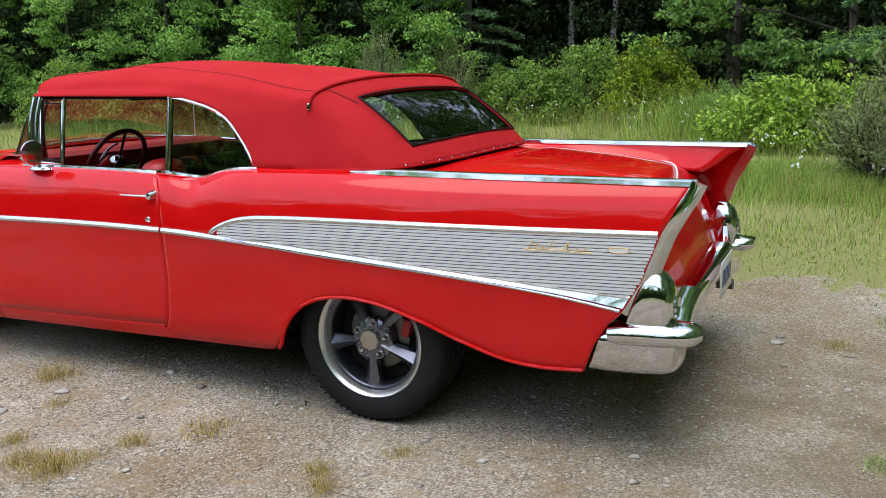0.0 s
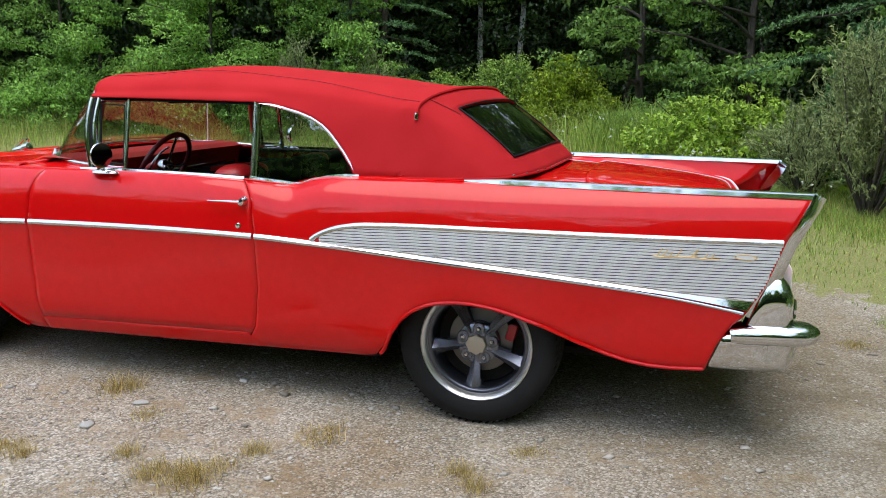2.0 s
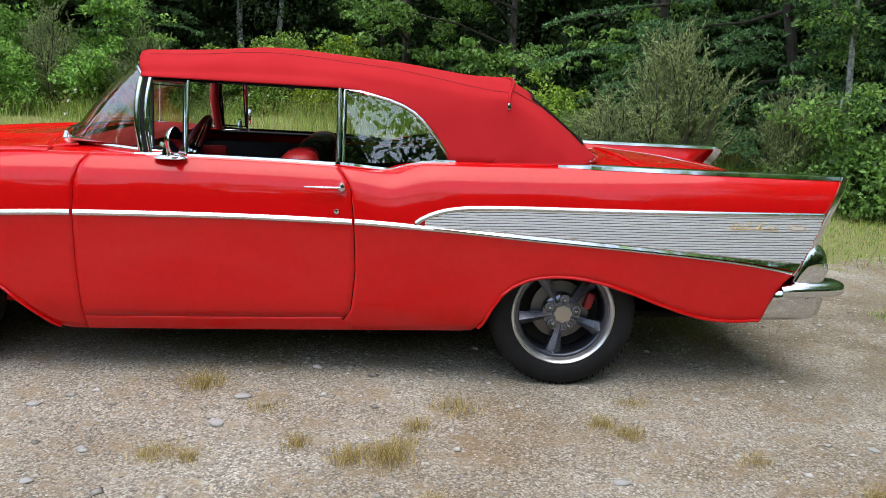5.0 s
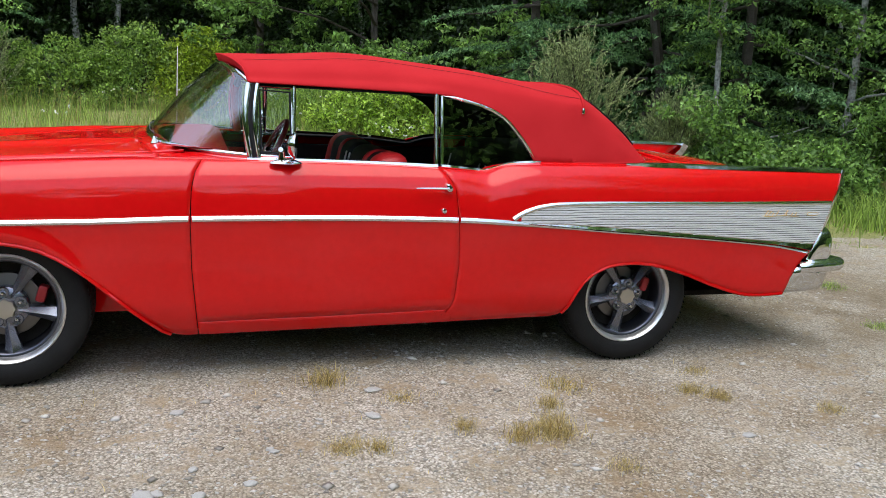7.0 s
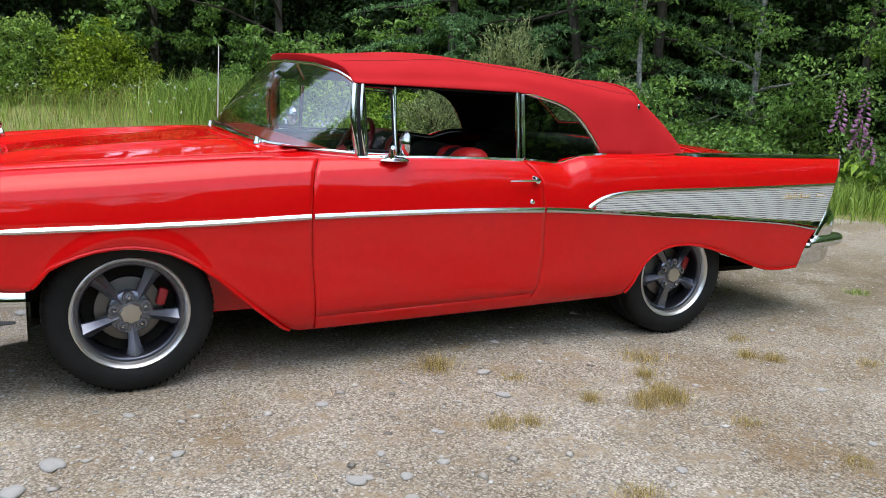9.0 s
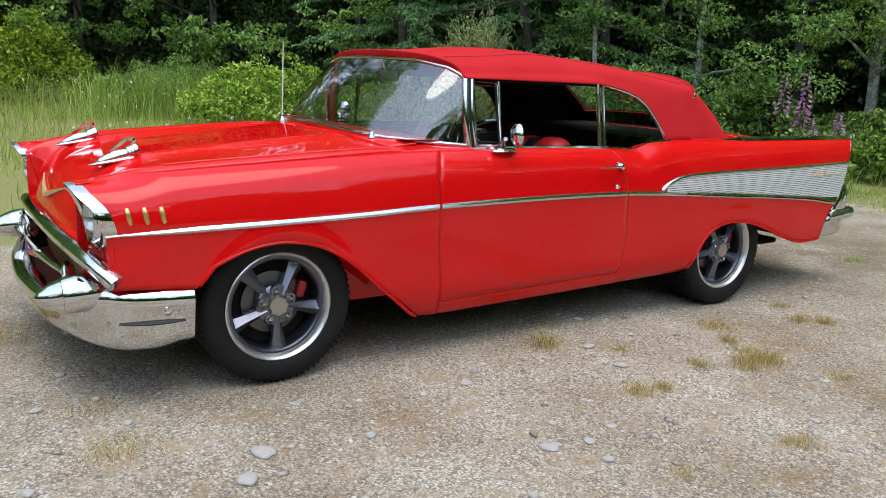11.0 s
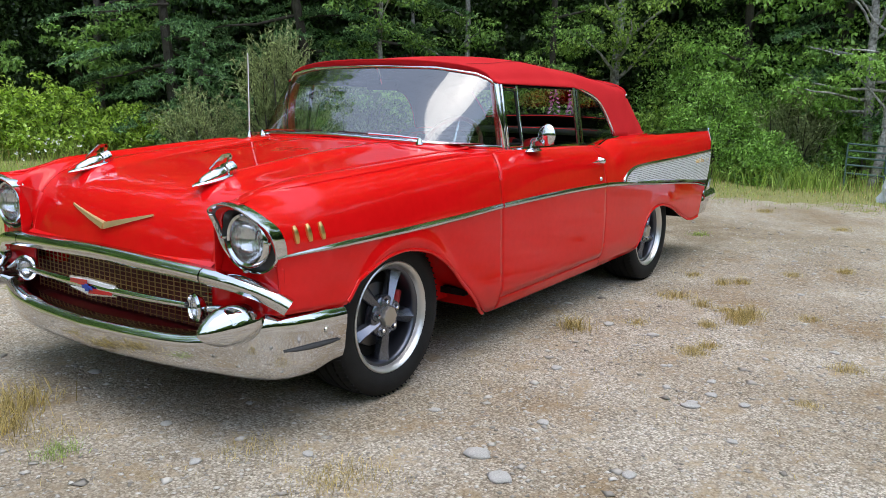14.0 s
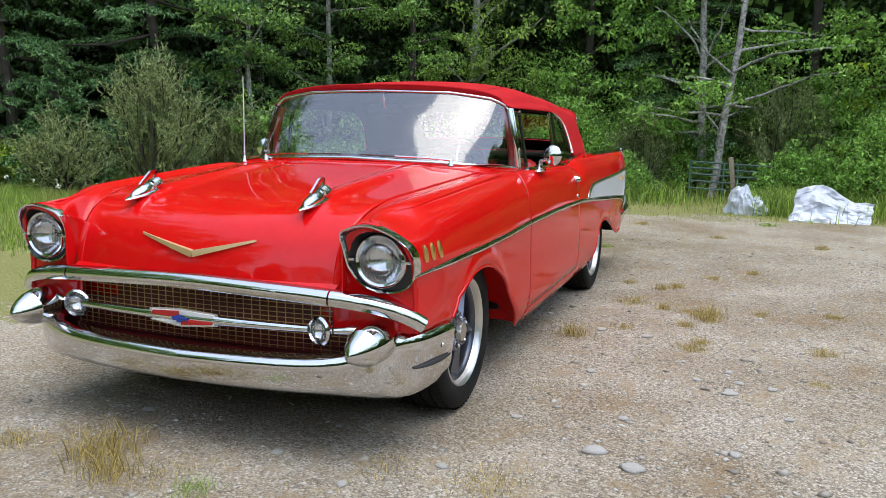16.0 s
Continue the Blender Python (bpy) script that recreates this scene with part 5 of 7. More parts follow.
rb_plan = [(1.235, 0.0), (1.235, 0.30), (1.23, 0.55), (1.235, 0.68), (1.245, 0.78), (1.225, 0.845), (1.17, 0.885), (1.08, 0.900), (0.985, 0.902), (0.945, 0.897), (0.915, 0.890)]
rhalf = plan_curve(rb_plan)
verts, faces, n = [], [], len(PROFILE)
rfull = [(x, -y) for x, y in rhalf[:0:-1]] + rhalf
L_ = len(rhalf) - 1
for i, (x, y) in enumerate(rfull):
    a, b = rfull[max(i - 1, 0)], rfull[min(i + 1, len(rfull) - 1)]
    d = Vector((b[0] - a[0], b[1] - a[1], 0)).normalized()
    nrm = Vector((d.y, -d.x, 0))
    k = abs(i - L_) / L_
    zt = interp([(0, 0.535), (0.4, 0.54), (0.55, 0.505), (0.65, 0.468), (1, 0.462)])(k)
    zb = interp([(0, 0.400), (0.4, 0.39), (0.52, 0.335), (0.62, 0.316), (1, 0.306)])(k)
    for q, v in PROFILE:
        z = zb + (zt - zb) * v
        lean = 0.078 * max(0.0, (z - 0.31) / 0.19) * max(0.0, (k - 0.80) / 0.20) ** 2
        verts.append((x - nrm.x * q + lean, y - nrm.y * q, z))
faces = [(i * n + j, i * n + j + 1, (i + 1) * n + j + 1, (i + 1) * n + j) for i in range(len(rfull) - 1) for j in range(n - 1)]
faces += [tuple(range(n))[::-1], tuple((len(rfull) - 1) * n + j for j in range(n))]
rear_bumper = part("rear_bumper", (verts, faces), CHROME, car, "chrome wraparound rear bumper")
for s in (-1, 1):
    # overhanging ledge, reversing lamp, tail lamp housing
    ledge = [(0.996, 0.455), (1.04, 0.462), (1.10, 0.468), (1.20, 0.472), (1.245, 0.474), (1.278, 0.476), (1.300, 0.477)]
    part("bumper_ledge", sweep([(x, s * (0.850 - 0.35 * max(0, x - 1.15) ** 1.5), z) for x, z in ledge], [(-0.055, -0.040), (-0.070, -0.030), (-0.076, -0.010), (-0.073, 0.010), (-0.060, 0.026), (-0.035, 0.034), (0.035, 0.034), (0.060, 0.026), (0.073, 0.010), (0.076, -0.010), (0.070, -0.030), (0.055, -0.040)], scale=[0.80, 0.95, 1, 1, 0.97, 0.82, 0.48]), CHROME, rear_bumper, "rounded chrome bumper ledge")
    lamp = part("reversing_lamp", moved(lathe([(0, 0.06), (0.026, 0.058), (0.036, 0.045), (0.040, 0.0), (0.042, -0.06)], 24, "x"), Matrix.Translation((1.165, s * 0.79, 0.385)) @ Matrix.Rotation(0.15, 4, "Y")), CHROME, rear_bumper, "chrome reversing lamp pod")
    part("lamp_lens", moved(lathe([(0, 0.064), (0.024, 0.061)], 20, "x"), Matrix.Translation((1.165, s * 0.79, 0.385)) @ Matrix.Rotation(0.15, 4, "Y")), WHITEEN, lamp, "pale reversing lens")
    part("bumper_bolt", moved(lathe([(0, 0.006), (0.008, 0.005), (0.011, 0)], 12, "y"), Matrix.Translation((1.12, s * 0.897, 0.42)) @ Matrix.Scale(s, 4, (0, 1, 0))), CHROME, rear_bumper)
    secs = []
    for z, xa, xb, w in ((0.480, 1.030, 1.212, 0.070), (0.53, 1.048, 1.214, 0.074), (0.57, 1.062, 1.213, 0.074), (0.610, 1.078, 1.208, 0.071), (0.645, 1.092, 1.192, 0.063), (0.668, 1.102, 1.172, 0.050), (0.681, 1.114, 1.152, 0.030)):
        secs.append([((xa + xb) / 2 + (xb - xa) / 2 * math.copysign(abs(math.cos(a)) ** 0.55, math.cos(a)), s * (0.822 + w * math.copysign(abs(math.sin(a)) ** 0.6, math.sin(a))), z) for a in [2 * math.pi * i / 28 for i in range(28)]])
    verts = [p for q in secs for p in q]
    faces = [(r * 28 + i, r * 28 + (i + 1) % 28, (r + 1) * 28 + (i + 1) % 28, (r + 1) * 28 + i) for r in range(len(secs) - 1) for i in range(28)] + [tuple((len(secs) - 1) * 28 + i for i in range(28))]
    pod = part("tail_lamp_housing", (verts, faces if s < 0 else [f[::-1] for f in faces]), CHROME, car, "chrome tail lamp housing")
    part("housing_ring", moved(lathe([(0.028, -0.006), (0.036, 0.004), (0.04, -0.004)], 24, "x"), Matrix.Translation((1.216, s * 0.822, 0.555))), CHROME, pod)
    part("exhaust_tip", moved(lathe([(0.024, -0.10), (0.026, 0.05), (0.022, 0.052), (0.020, -0.02)], 20, "x"), Matrix.Translation((1.185, s * 0.52, 0.325))), STEEL, car, "steel exhaust tip")
plate = part("number_plate", box(1.262, 1.268, -0.155, 0.155, 0.415, 0.57, 0.004), WHITEEN, car, "white number plate with dark bars")
for k in range(6):
    part("plate_mark", box(1.2685, 1.2705, -0.125 + 0.043 * k, -0.125 + 0.043 * k + 0.024, 0.46, 0.53), BLUE, plate)
part("rear_valance", sheet(lambda u, v: (1.17 - 0.10 * v, (2 * u - 1) * 0.78, 0.50 - 0.15 * v), span(0, 1, 0.05), span(0, 1, 0.25)), RED, car, thick=0.01)

# aerial on the right cowl
aerial = part("aerial_base", moved(lathe([(0, 0.035), (0.008, 0.034), (0.014, 0.015), (0.022, 0.0), (0.022, -0.02)], 14, "z"), Matrix.Translation((-2.245, 0.735, 0.985))), CHROME, car, "chrome aerial")
part("aerial_mast", sweep([(-2.245, 0.735, 1.01), (-2.24, 0.737, 1.25), (-2.235, 0.74, 1.46)], ring(0.0032, 6), up=(1, 0, 0), scale=[1.3, 1.1, 0.9]), BRUSHED, aerial)

# ---------------------------------------------------------------- wheels
def make_wheel(x, y, z, s, name="wheel"):
    """Wheel about the y axis; s = -1 faces left."""
    w = new(name)
    w.parent = car
    w.matrix_basis = Matrix.Translation((x, y, z)) @ Matrix.Scale(-s, 4, (0, 1, 0))
    w["label"] = "five-spoke wheel with low-profile tyre"
    return w


R, RW = 0.343, 0.118
tyre_prof = [(0.236, -0.110), (0.250, -RW - 0.004), (0.285, -RW - 0.012), (0.318, -RW - 0.006), (0.333, -RW + 0.006), (0.340, -RW + 0.020), (0.343, -0.080), (0.343, -0.068), (0.334, -0.066), (0.334, -0.058), (0.343, -0.056), (0.344, -0.020), (0.334, -0.018), (0.334, -0.008), (0.344, -0.006), (0.344, 0.036), (0.334, 0.038), (0.334, 0.048), (0.343, 0.050), (0.341, 0.085), (0.332, 0.108), (0.30, 0.122), (0.26, 0.118), (0.236, 0.100)]
rim_prof = [(0.192, 0.10), (0.194, -0.03), (0.197, -0.070), (0.200, -0.078), (0.205, -0.087), (0.209, -0.089), (0.217, -0.090)]
lip_prof = [(0.217, -0.090), (0.221, -0.100), (0.224, -0.112), (0.236, -0.121), (0.241, -0.118), (0.242, -0.108)]
tyre_me = mesh_of("tyre", *lathe(tyre_prof, 72))
rim_me = mesh_of("rim", *lathe(rim_prof, 64))
lip_me = mesh_of("rim_lip", *lathe(lip_prof, 72))
disc_me = mesh_of("brake_disc", *lathe([(0.075, -0.03), (0.138, -0.02), (0.140, -0.016), (0.140, -0.004), (0.075, -0.006)], 48))
drum_me = mesh_of("hub_backing", *lathe([(0.0, 0.0), (0.19, 0.0), (0.196, 0.02)], 32))


def spoke_geo():
    """One tapering, ridged spoke along +z."""
    rows = [(0.050, 0.020, -0.088, 0.0), (0.080, 0.019, -0.088, 0.004), (0.12, 0.023, -0.083, 0.009), (0.165, 0.031, -0.078, 0.014), (0.205, 0.041, -0.080, 0.017), (0.216, 0.043, -0.084, 0.016)]
    verts, faces = [], []
    for r, w, y, h in rows:
        verts += [(-w, y + 0.045, r), (-w * 0.92, y + 0.010 + h * 0.6, r), (0.0, y - 0.006 + h * 0.0, r), (w * 0.92, y + 0.010 + h * 0.6, r), (w, y + 0.045, r)]
    for i in range(len(rows) - 1):
        for j in range(4):
            faces.append((i * 5 + j, i * 5 + j + 1, (i + 1) * 5 + j + 1, (i + 1) * 5 + j))
    faces.append((0, 1, 2, 3, 4)[::-1])
    faces.append(tuple(25 + j for j in range(5)))
    return verts, faces


spoke_me = mesh_of("spoke", *spoke_geo(), sharp=20)
hub_me = mesh_of("hub", *lathe([(0.092, -0.045), (0.090, -0.078), (0.080, -0.086), (0.05, -0.090), (0.0, -0.090)], 40))
cap_pts = []
for i in range(40):
    a = 2 * math.pi * i / 40
    cap_pts.append(0.042 + 0.0028 * math.cos(8 * a))
cap_v, cap_f = [], []
for dy, k in ((-0.088, 1.06), (-0.106, 1.0), (-0.110, 0.94), (-0.112, 0.5)):
    cap_v += [(cap_pts[i] * k * math.cos(2 * math.pi * i / 40), dy, cap_pts[i] * k * math.sin(2 * math.pi * i / 40)) for i in range(40)]
for r in range(3):
    cap_f += [(r * 40 + i, r * 40 + (i + 1) % 40, (r + 1) * 40 + (i + 1) % 40, (r + 1) * 40 + i) for i in range(40)]
cap_f.append(tuple(120 + i for i in range(40)))
cap_me = mesh_of("hub_cap", cap_v, cap_f)
nut_me = mesh_of("lug_nut", *lathe([(0.013, -0.080), (0.013, -0.084), (0.009, -0.085), (0.009, -0.100), (0.006, -0.104), (0, -0.105)], 6), smooth=False)
seat_me = mesh_of("nut_seat", *lathe([(0.027, -0.050), (0.026, -0.088), (0.023, -0.092), (0.013, -0.090)], 20))
caliper_me = mesh_of("brake_caliper", *box(-0.020, 0.020, -0.046, 0.005, -0.038, 0.038, 0.010))
tread_me = mesh_of("tread_block", *box(-0.0025, 0.0025, -0.030, 0.030, -0.002, 0.003))
CAPMETAL = principled("cast_cap", (0.52, 0.50, 0.46), 0.36, 1.0)
CALRED = principled("caliper_red", (0.35, 0.015, 0.018), 0.4)
for me, mat in ((tyre_me, RUBBER), (rim_me, BARREL), (lip_me, RIMLIP), (disc_me, STEEL), (drum_me, DARK), (spoke_me, WHEELGREY), (hub_me, WHEELGREY), (cap_me, CAPMETAL), (nut_me, CHROME), (seat_me, WHEELGREY), (caliper_me, CALRED), (tread_me, RUBBER)):
    me.materials.append(mat)
for x, z, turn in ((0.0, 0.302, 0.11), (-2.921, 0.318, -0.10)):
    for s in (-1, 1):
        w = make_wheel(x, s * 0.728, z, s)
        tyre = part("tyre", tyre_me, RUBBER, w, "black low-profile tyre")
        for k in range(72):
            a = 2 * math.pi * k / 72
            part("tread_block", tread_me, RUBBER, tyre, matrix=Matrix.Rotation(a, 4, "Y") @ Matrix.Translation((0, -0.085, R - 0.003)) @ Matrix.Rotation(0.35, 4, "Z"))
        part("rim", rim_me, BARREL, w, "gunmetal wheel barrel")
        part("rim_lip", lip_me, RIMLIP, w, "polished aluminium rim lip")
        part("brake_disc", disc_me, STEEL, w, "steel brake disc")
        part("hub_backing", drum_me, DARK, w)
        part("hub", hub_me, WHEELGREY, w)
        part("hub_cap", cap_me, CAPMETAL, w, "scalloped pale metal hub cap")
        part("brake_caliper", caliper_me, CALRED, w, "red brake caliper", matrix=Matrix.Rotation(0, 4, "Y") @ Matrix.Translation((0.135, 0.0, 0.045)) @ Matrix.Rotation(0.3, 4, "Y"))
        for k in range(5):
            a = math.pi + k * 2 * math.pi / 5 + turn
            part("spoke", spoke_me, WHEELGREY, w, matrix=Matrix.Rotation(a, 4, "Y"))
            part("nut_seat", seat_me, WHEELGREY, w, matrix=Matrix.Rotation(a + math.pi / 5, 4, "Y") @ Matrix.Translation((0, 0, 0.066)))
            part("lug_nut", nut_me, CHROME, w, "chrome lug nut", matrix=Matrix.Rotation(a + math.pi / 5, 4, "Y") @ Matrix.Translation((0, 0, 0.066)))

# ---------------------------------------------------------------- cabin
part("dashboard", sheet(lambda u, v: (interp([(0, -2.25), (0.35, -2.05), (0.6, -2.0), (0.75, -2.02), (1, -2.06)])(v), (2 * u - 1) * 0.74, interp([(0, 1.012), (0.35, 1.005), (0.6, 0.985), (0.75, 0.93), (1, 0.72)])(v)), span(0, 1, 0.05), span(0, 1, 0.05)), REDVINYL, car, "red painted dashboard")
part("dash_face", box(-2.015, -2.003, -0.66, 0.66, 0.80, 0.90, 0.004), CHROME, car, "bright ribbed dash fascia")
part("cabin_floor", box(-2.3, -0.35, -0.80, 0.80, 0.28, 0.31), BLACK, car, "black carpet")
part("cabin_rear", box(-0.40, -0.36, -0.80, 0.80, 0.28, 0.97), BLACK, car)
part("firewall", box(-2.36, -2.33, -0.66, 0.66, 0.28, 0.93), BLACK, car)
part("engine_bay", box(-3.50, -2.35, -0.40, 0.40, 0.28, 0.62), DARK, car)
for s in (-1, 1):
    card = part("door_card", box(-2.2, -0.40, s * 0.80 - 0.02, s * 0.80 + 0.02, 0.30, 0.90, 0.01), BLACK, car, "black vinyl door card with red upper band")
    part("card_band", box(-2.15, -1.85, s * 0.775 - 0.006, s * 0.775 + 0.006, 0.80, 0.87, 0.004), REDVINYL, card, "red vinyl band")
    part("window_crank", box(-1.62, -1.50, s * 0.755 - 0.010, s * 0.755 + 0.010, 0.72, 0.735, 0.003), CHROME, card, "chrome window crank")


def cushion(x0, x1, y0, y1, z0, z1, lean, r=0.05):
    v, f = box(x0, x1, y0, y1, z0, z1, r, 4)
    return [(a + lean * (c - z0), b, c) for a, b, c in v], f


for x, name, zt in ((-1.42, "front_bench", 0.985), (-0.62, "rear_bench", 0.93)):
    bench = part(name, cushion(x - 0.45, x + 0.08, -0.70, 0.70, 0.42, 0.58, 0, 0.05), BLACK, car, "black and red bench seat with white piping")
    for y0, y1 in ((-0.69, -0.01), (0.01, 0.69)):
        part("seat_back", cushion(x, x + 0.16, y0, y1, 0.52, zt, 0.22, 0.06), BLACK, bench, "black seat back")
        for k in range(4):
            ya = y0 + 0.04 + k * 0.16
            if k == 1 and name == "front_bench":
                part("red_panel", cushion(x - 0.006, x + 0.166, ya, ya + 0.12, 0.55, zt + 0.006, 0.22, 0.06), REDVINYL, bench, "red vinyl seat panel")
    for y in (-0.63, -0.05, 0.05, 0.63):
        part("seat_piping", sweep([(x + 0.22 * (z - 0.52) - 0.004, y, z) for z in span(0.56, zt - 0.05, 0.06)], ring(0.005, 6), up=(1, 0, 0)), PIPING_AND_GLINT, bench, "white piping")
    if name == "rear_bench":
        continue
    part("bolster", cushion(x - 0.01, x + 0.18, -0.715, -0.50, 0.53, zt + 0.012, 0.22, 0.08), REDVINYL, bench, "red vinyl outer bolster")
    part("bolster", cushion(x - 0.01, x + 0.18, 0.50, 0.715, 0.53, zt + 0.012, 0.22, 0.08), REDVINYL, bench, "red vinyl outer bolster")

# steering wheel on its column
sw = Matrix.Translation((-1.80, -0.37, 0.945)) @ Matrix.Rotation(radians(-62), 4, "Y")
ring_pts = [(0.188 * math.cos(2 * math.pi * i / 48), 0.188 * math.sin(2 * math.pi * i / 48), 0) for i in range(49)]
wheel_rim = part("steering_wheel", moved(sweep(ring_pts, ring(0.013, 10), caps=False), sw), principled("maroon_rim", (0.12, 0.008, 0.012), 0.3), car, "dark red steering wheel")
part("horn_ring", moved(sweep([(0.12 * p[0] / 0.188, 0.12 * p[1] / 0.188, 0) for p in ring_pts[26:47]], ring(0.005, 8)), sw), CHROME, wheel_rim, "chrome horn ring")
part("horn_button", moved(lathe([(0, 0.03), (0.03, 0.025), (0.045, 0.0), (0.04, -0.03)], 20, "z"), sw), CHROME, wheel_rim)
for a in (0.0, math.pi, math.pi / 2):
    part("wheel_spoke", moved(sweep([(0.04 * math.cos(a), 0.04 * math.sin(a), -0.01), (0.184 * math.cos(a), 0.184 * math.sin(a), 0)], ring(0.009, 8, 0.006)), sw), CHROME, wheel_rim)
part("steering_column", sweep([(-1.83, -0.37, 0.965), (-2.15, -0.37, 0.78)], ring(0.024, 12), up=(0, 1, 0)), REDVINYL, car)
mir = part("rear_view_mirror", moved(box(-0.012, 0.012, -0.11, 0.11, -0.028, 0.028, 0.010, 3), Matrix.Translation((-1.93, 0, 1.288)) @ Matrix.Rotation(0.2, 4, "Y")), BLACK, car, "black interior mirror")
part("mirror_bracket", sweep([(-1.935, 0, 1.295), (-1.98, 0, 1.385)], ring(0.008, 8), up=(0, 1, 0)), CHROME, mir)


# ---------------------------------------------------------------- foliage helpers
rng = np.random.default_rng(7)


def fast_mesh(name, verts, faces_n, loops, material):
    """A mesh from flat arrays: verts (n, 3), corners per face, corner indices."""
    me = bpy.data.meshes.new(name)
    me.vertices.add(len(verts))
    me.vertices.foreach_set("co", np.asarray(verts, np.float32).ravel())
    me.loops.add(len(loops))
    me.loops.foreach_set("vertex_index", np.asarray(loops, np.int32))
    me.polygons.add(len(faces_n))
    starts = np.concatenate(([0], np.cumsum(faces_n)[:-1]))
    me.polygons.foreach_set("loop_start", starts.astype(np.int32))
    me.update(calc_edges=True)
    me.validate()
    me.materials.append(material)
    return me


def leaf_mesh(name, centres, size, material, out=None, width=0.55, droop=0.0, spread=1.0):
    """Folded kite leaves, two triangles each. out: the direction each tends to point in."""
    c = np.asarray(centres, float)
    n = len(c)
    d = rng.normal(size=(n, 3)) * spread
    if out is not None:
        d += np.asarray(out)
    d[:, 2] -= droop
    d /= np.linalg.norm(d, axis=1)[:, None] + 1e-9
    up = rng.normal(size=(n, 3)) * 0.6 + np.array([0, 0, 1.0])
    side = np.cross(d, up)
    side /= np.linalg.norm(side, axis=1)[:, None] + 1e-9
    nrm = np.cross(side, d)
    s = (np.asarray(size) * rng.uniform(0.65, 1.35, n))[:, None]
    fold = rng.uniform(0.05, 0.22, n)[:, None]
    base = c - d * s * 0.5
    tip = c + d * s * 0.5 - nrm * s * 0.12
    mid = c - d * s * 0.05
    left = mid + side * s * width * 0.5 + nrm * s * fold
    right = mid - side * s * width * 0.5 + nrm * s * fold
    verts = np.stack([base, left, tip, right], 1).reshape(-1, 3)
    k = np.arange(n)[:, None] * 4
    loops = np.concatenate([k, k + 1, k + 2, k, k + 2, k + 3], 1).ravel()
    return fast_mesh(name, verts, np.full(2 * n, 3), loops, material)


def blade_mesh(name, roots, height, width, bend, material):
    """Tapered, bent grass blades of three triangles."""
    r = np.asarray(roots, float)
    n = len(r)
    a = rng.uniform(0, 2 * math.pi, n)
    d = np.stack([np.cos(a), np.sin(a), np.zeros(n)], 1)
    b = rng.uniform(0, 2 * math.pi, n)
    side = np.stack([np.cos(b), np.sin(b), np.zeros(n)], 1)
    h = (np.asarray(height) * rng.uniform(0.55, 1.3, n))[:, None]
    w = (np.asarray(width) * rng.uniform(0.7, 1.3, n))[:, None]
    k = (np.asarray(bend) * rng.uniform(0.2, 1.4, n))[:, None]
    up = np.array([0, 0, 1.0])
    m = r + up * h * 0.55 + d * h * k * 0.30
    t = r + up * h * (1 - 0.3 * k) + d * h * k
    verts = np.stack([r - side * w, r + side * w, m - side * w * 0.7, m + side * w * 0.7, t], 1).reshape(-1, 3)
    q = np.arange(n)[:, None] * 5
    loops = np.concatenate([q, q + 1, q + 3, q, q + 3, q + 2, q + 2, q + 3, q + 4], 1).ravel()
    return fast_mesh(name, verts, np.full(3 * n, 3), loops, material)


def clumps(centres, radius, count, squash=0.7):
    """Leaf places in loose balls round the clump centres, with the way outwards."""
    c = np.asarray(centres, float)
    rad = np.broadcast_to(np.asarray(radius, float), (len(c),))
    v = rng.normal(size=(len(c), count, 3))
    v /= np.linalg.norm(v, axis=2)[:, :, None]
    r = rng.uniform(0.25, 1.0, (len(c), count, 1)) ** 0.6
    p = c[:, None, :] + v * r * rad[:, None, None] * np.array([1, 1, squash])
    return p.reshape(-1, 3), v.reshape(-1, 3)


def gz(pts):
    return np.array([ground_z(p[0], p[1]) for p in pts])


def branch(p0, p1, r0, r1, bow=0.1, n=6, seed=0, jit=0.02):
    rnd = random.Random(seed)
    a, b = Vector(p0), Vector(p1)
    side = Vector((rnd.uniform(-1, 1), rnd.uniform(-1, 1), rnd.uniform(-0.3, 0.6)))
    L = (b - a).length
    pts = []
    for i in range(n):
        t = i / (n - 1)
        j = Vector((rnd.uniform(-1, 1), rnd.uniform(-1, 1), rnd.uniform(-1, 1))) * jit * L * (0 < i < n - 1)
        pts.append(a.lerp(b, t) + side * bow * L * math.sin(math.pi * t) + j)
    return sweep(pts, ring(1.0, 7), up=(0.3, 0.2, 1) if abs((b - a).normalized().z) < 0.9 else (1, 0.2, 0), scale=[r0 + (r1 - r0) * i / (n - 1) for i in range(n)])


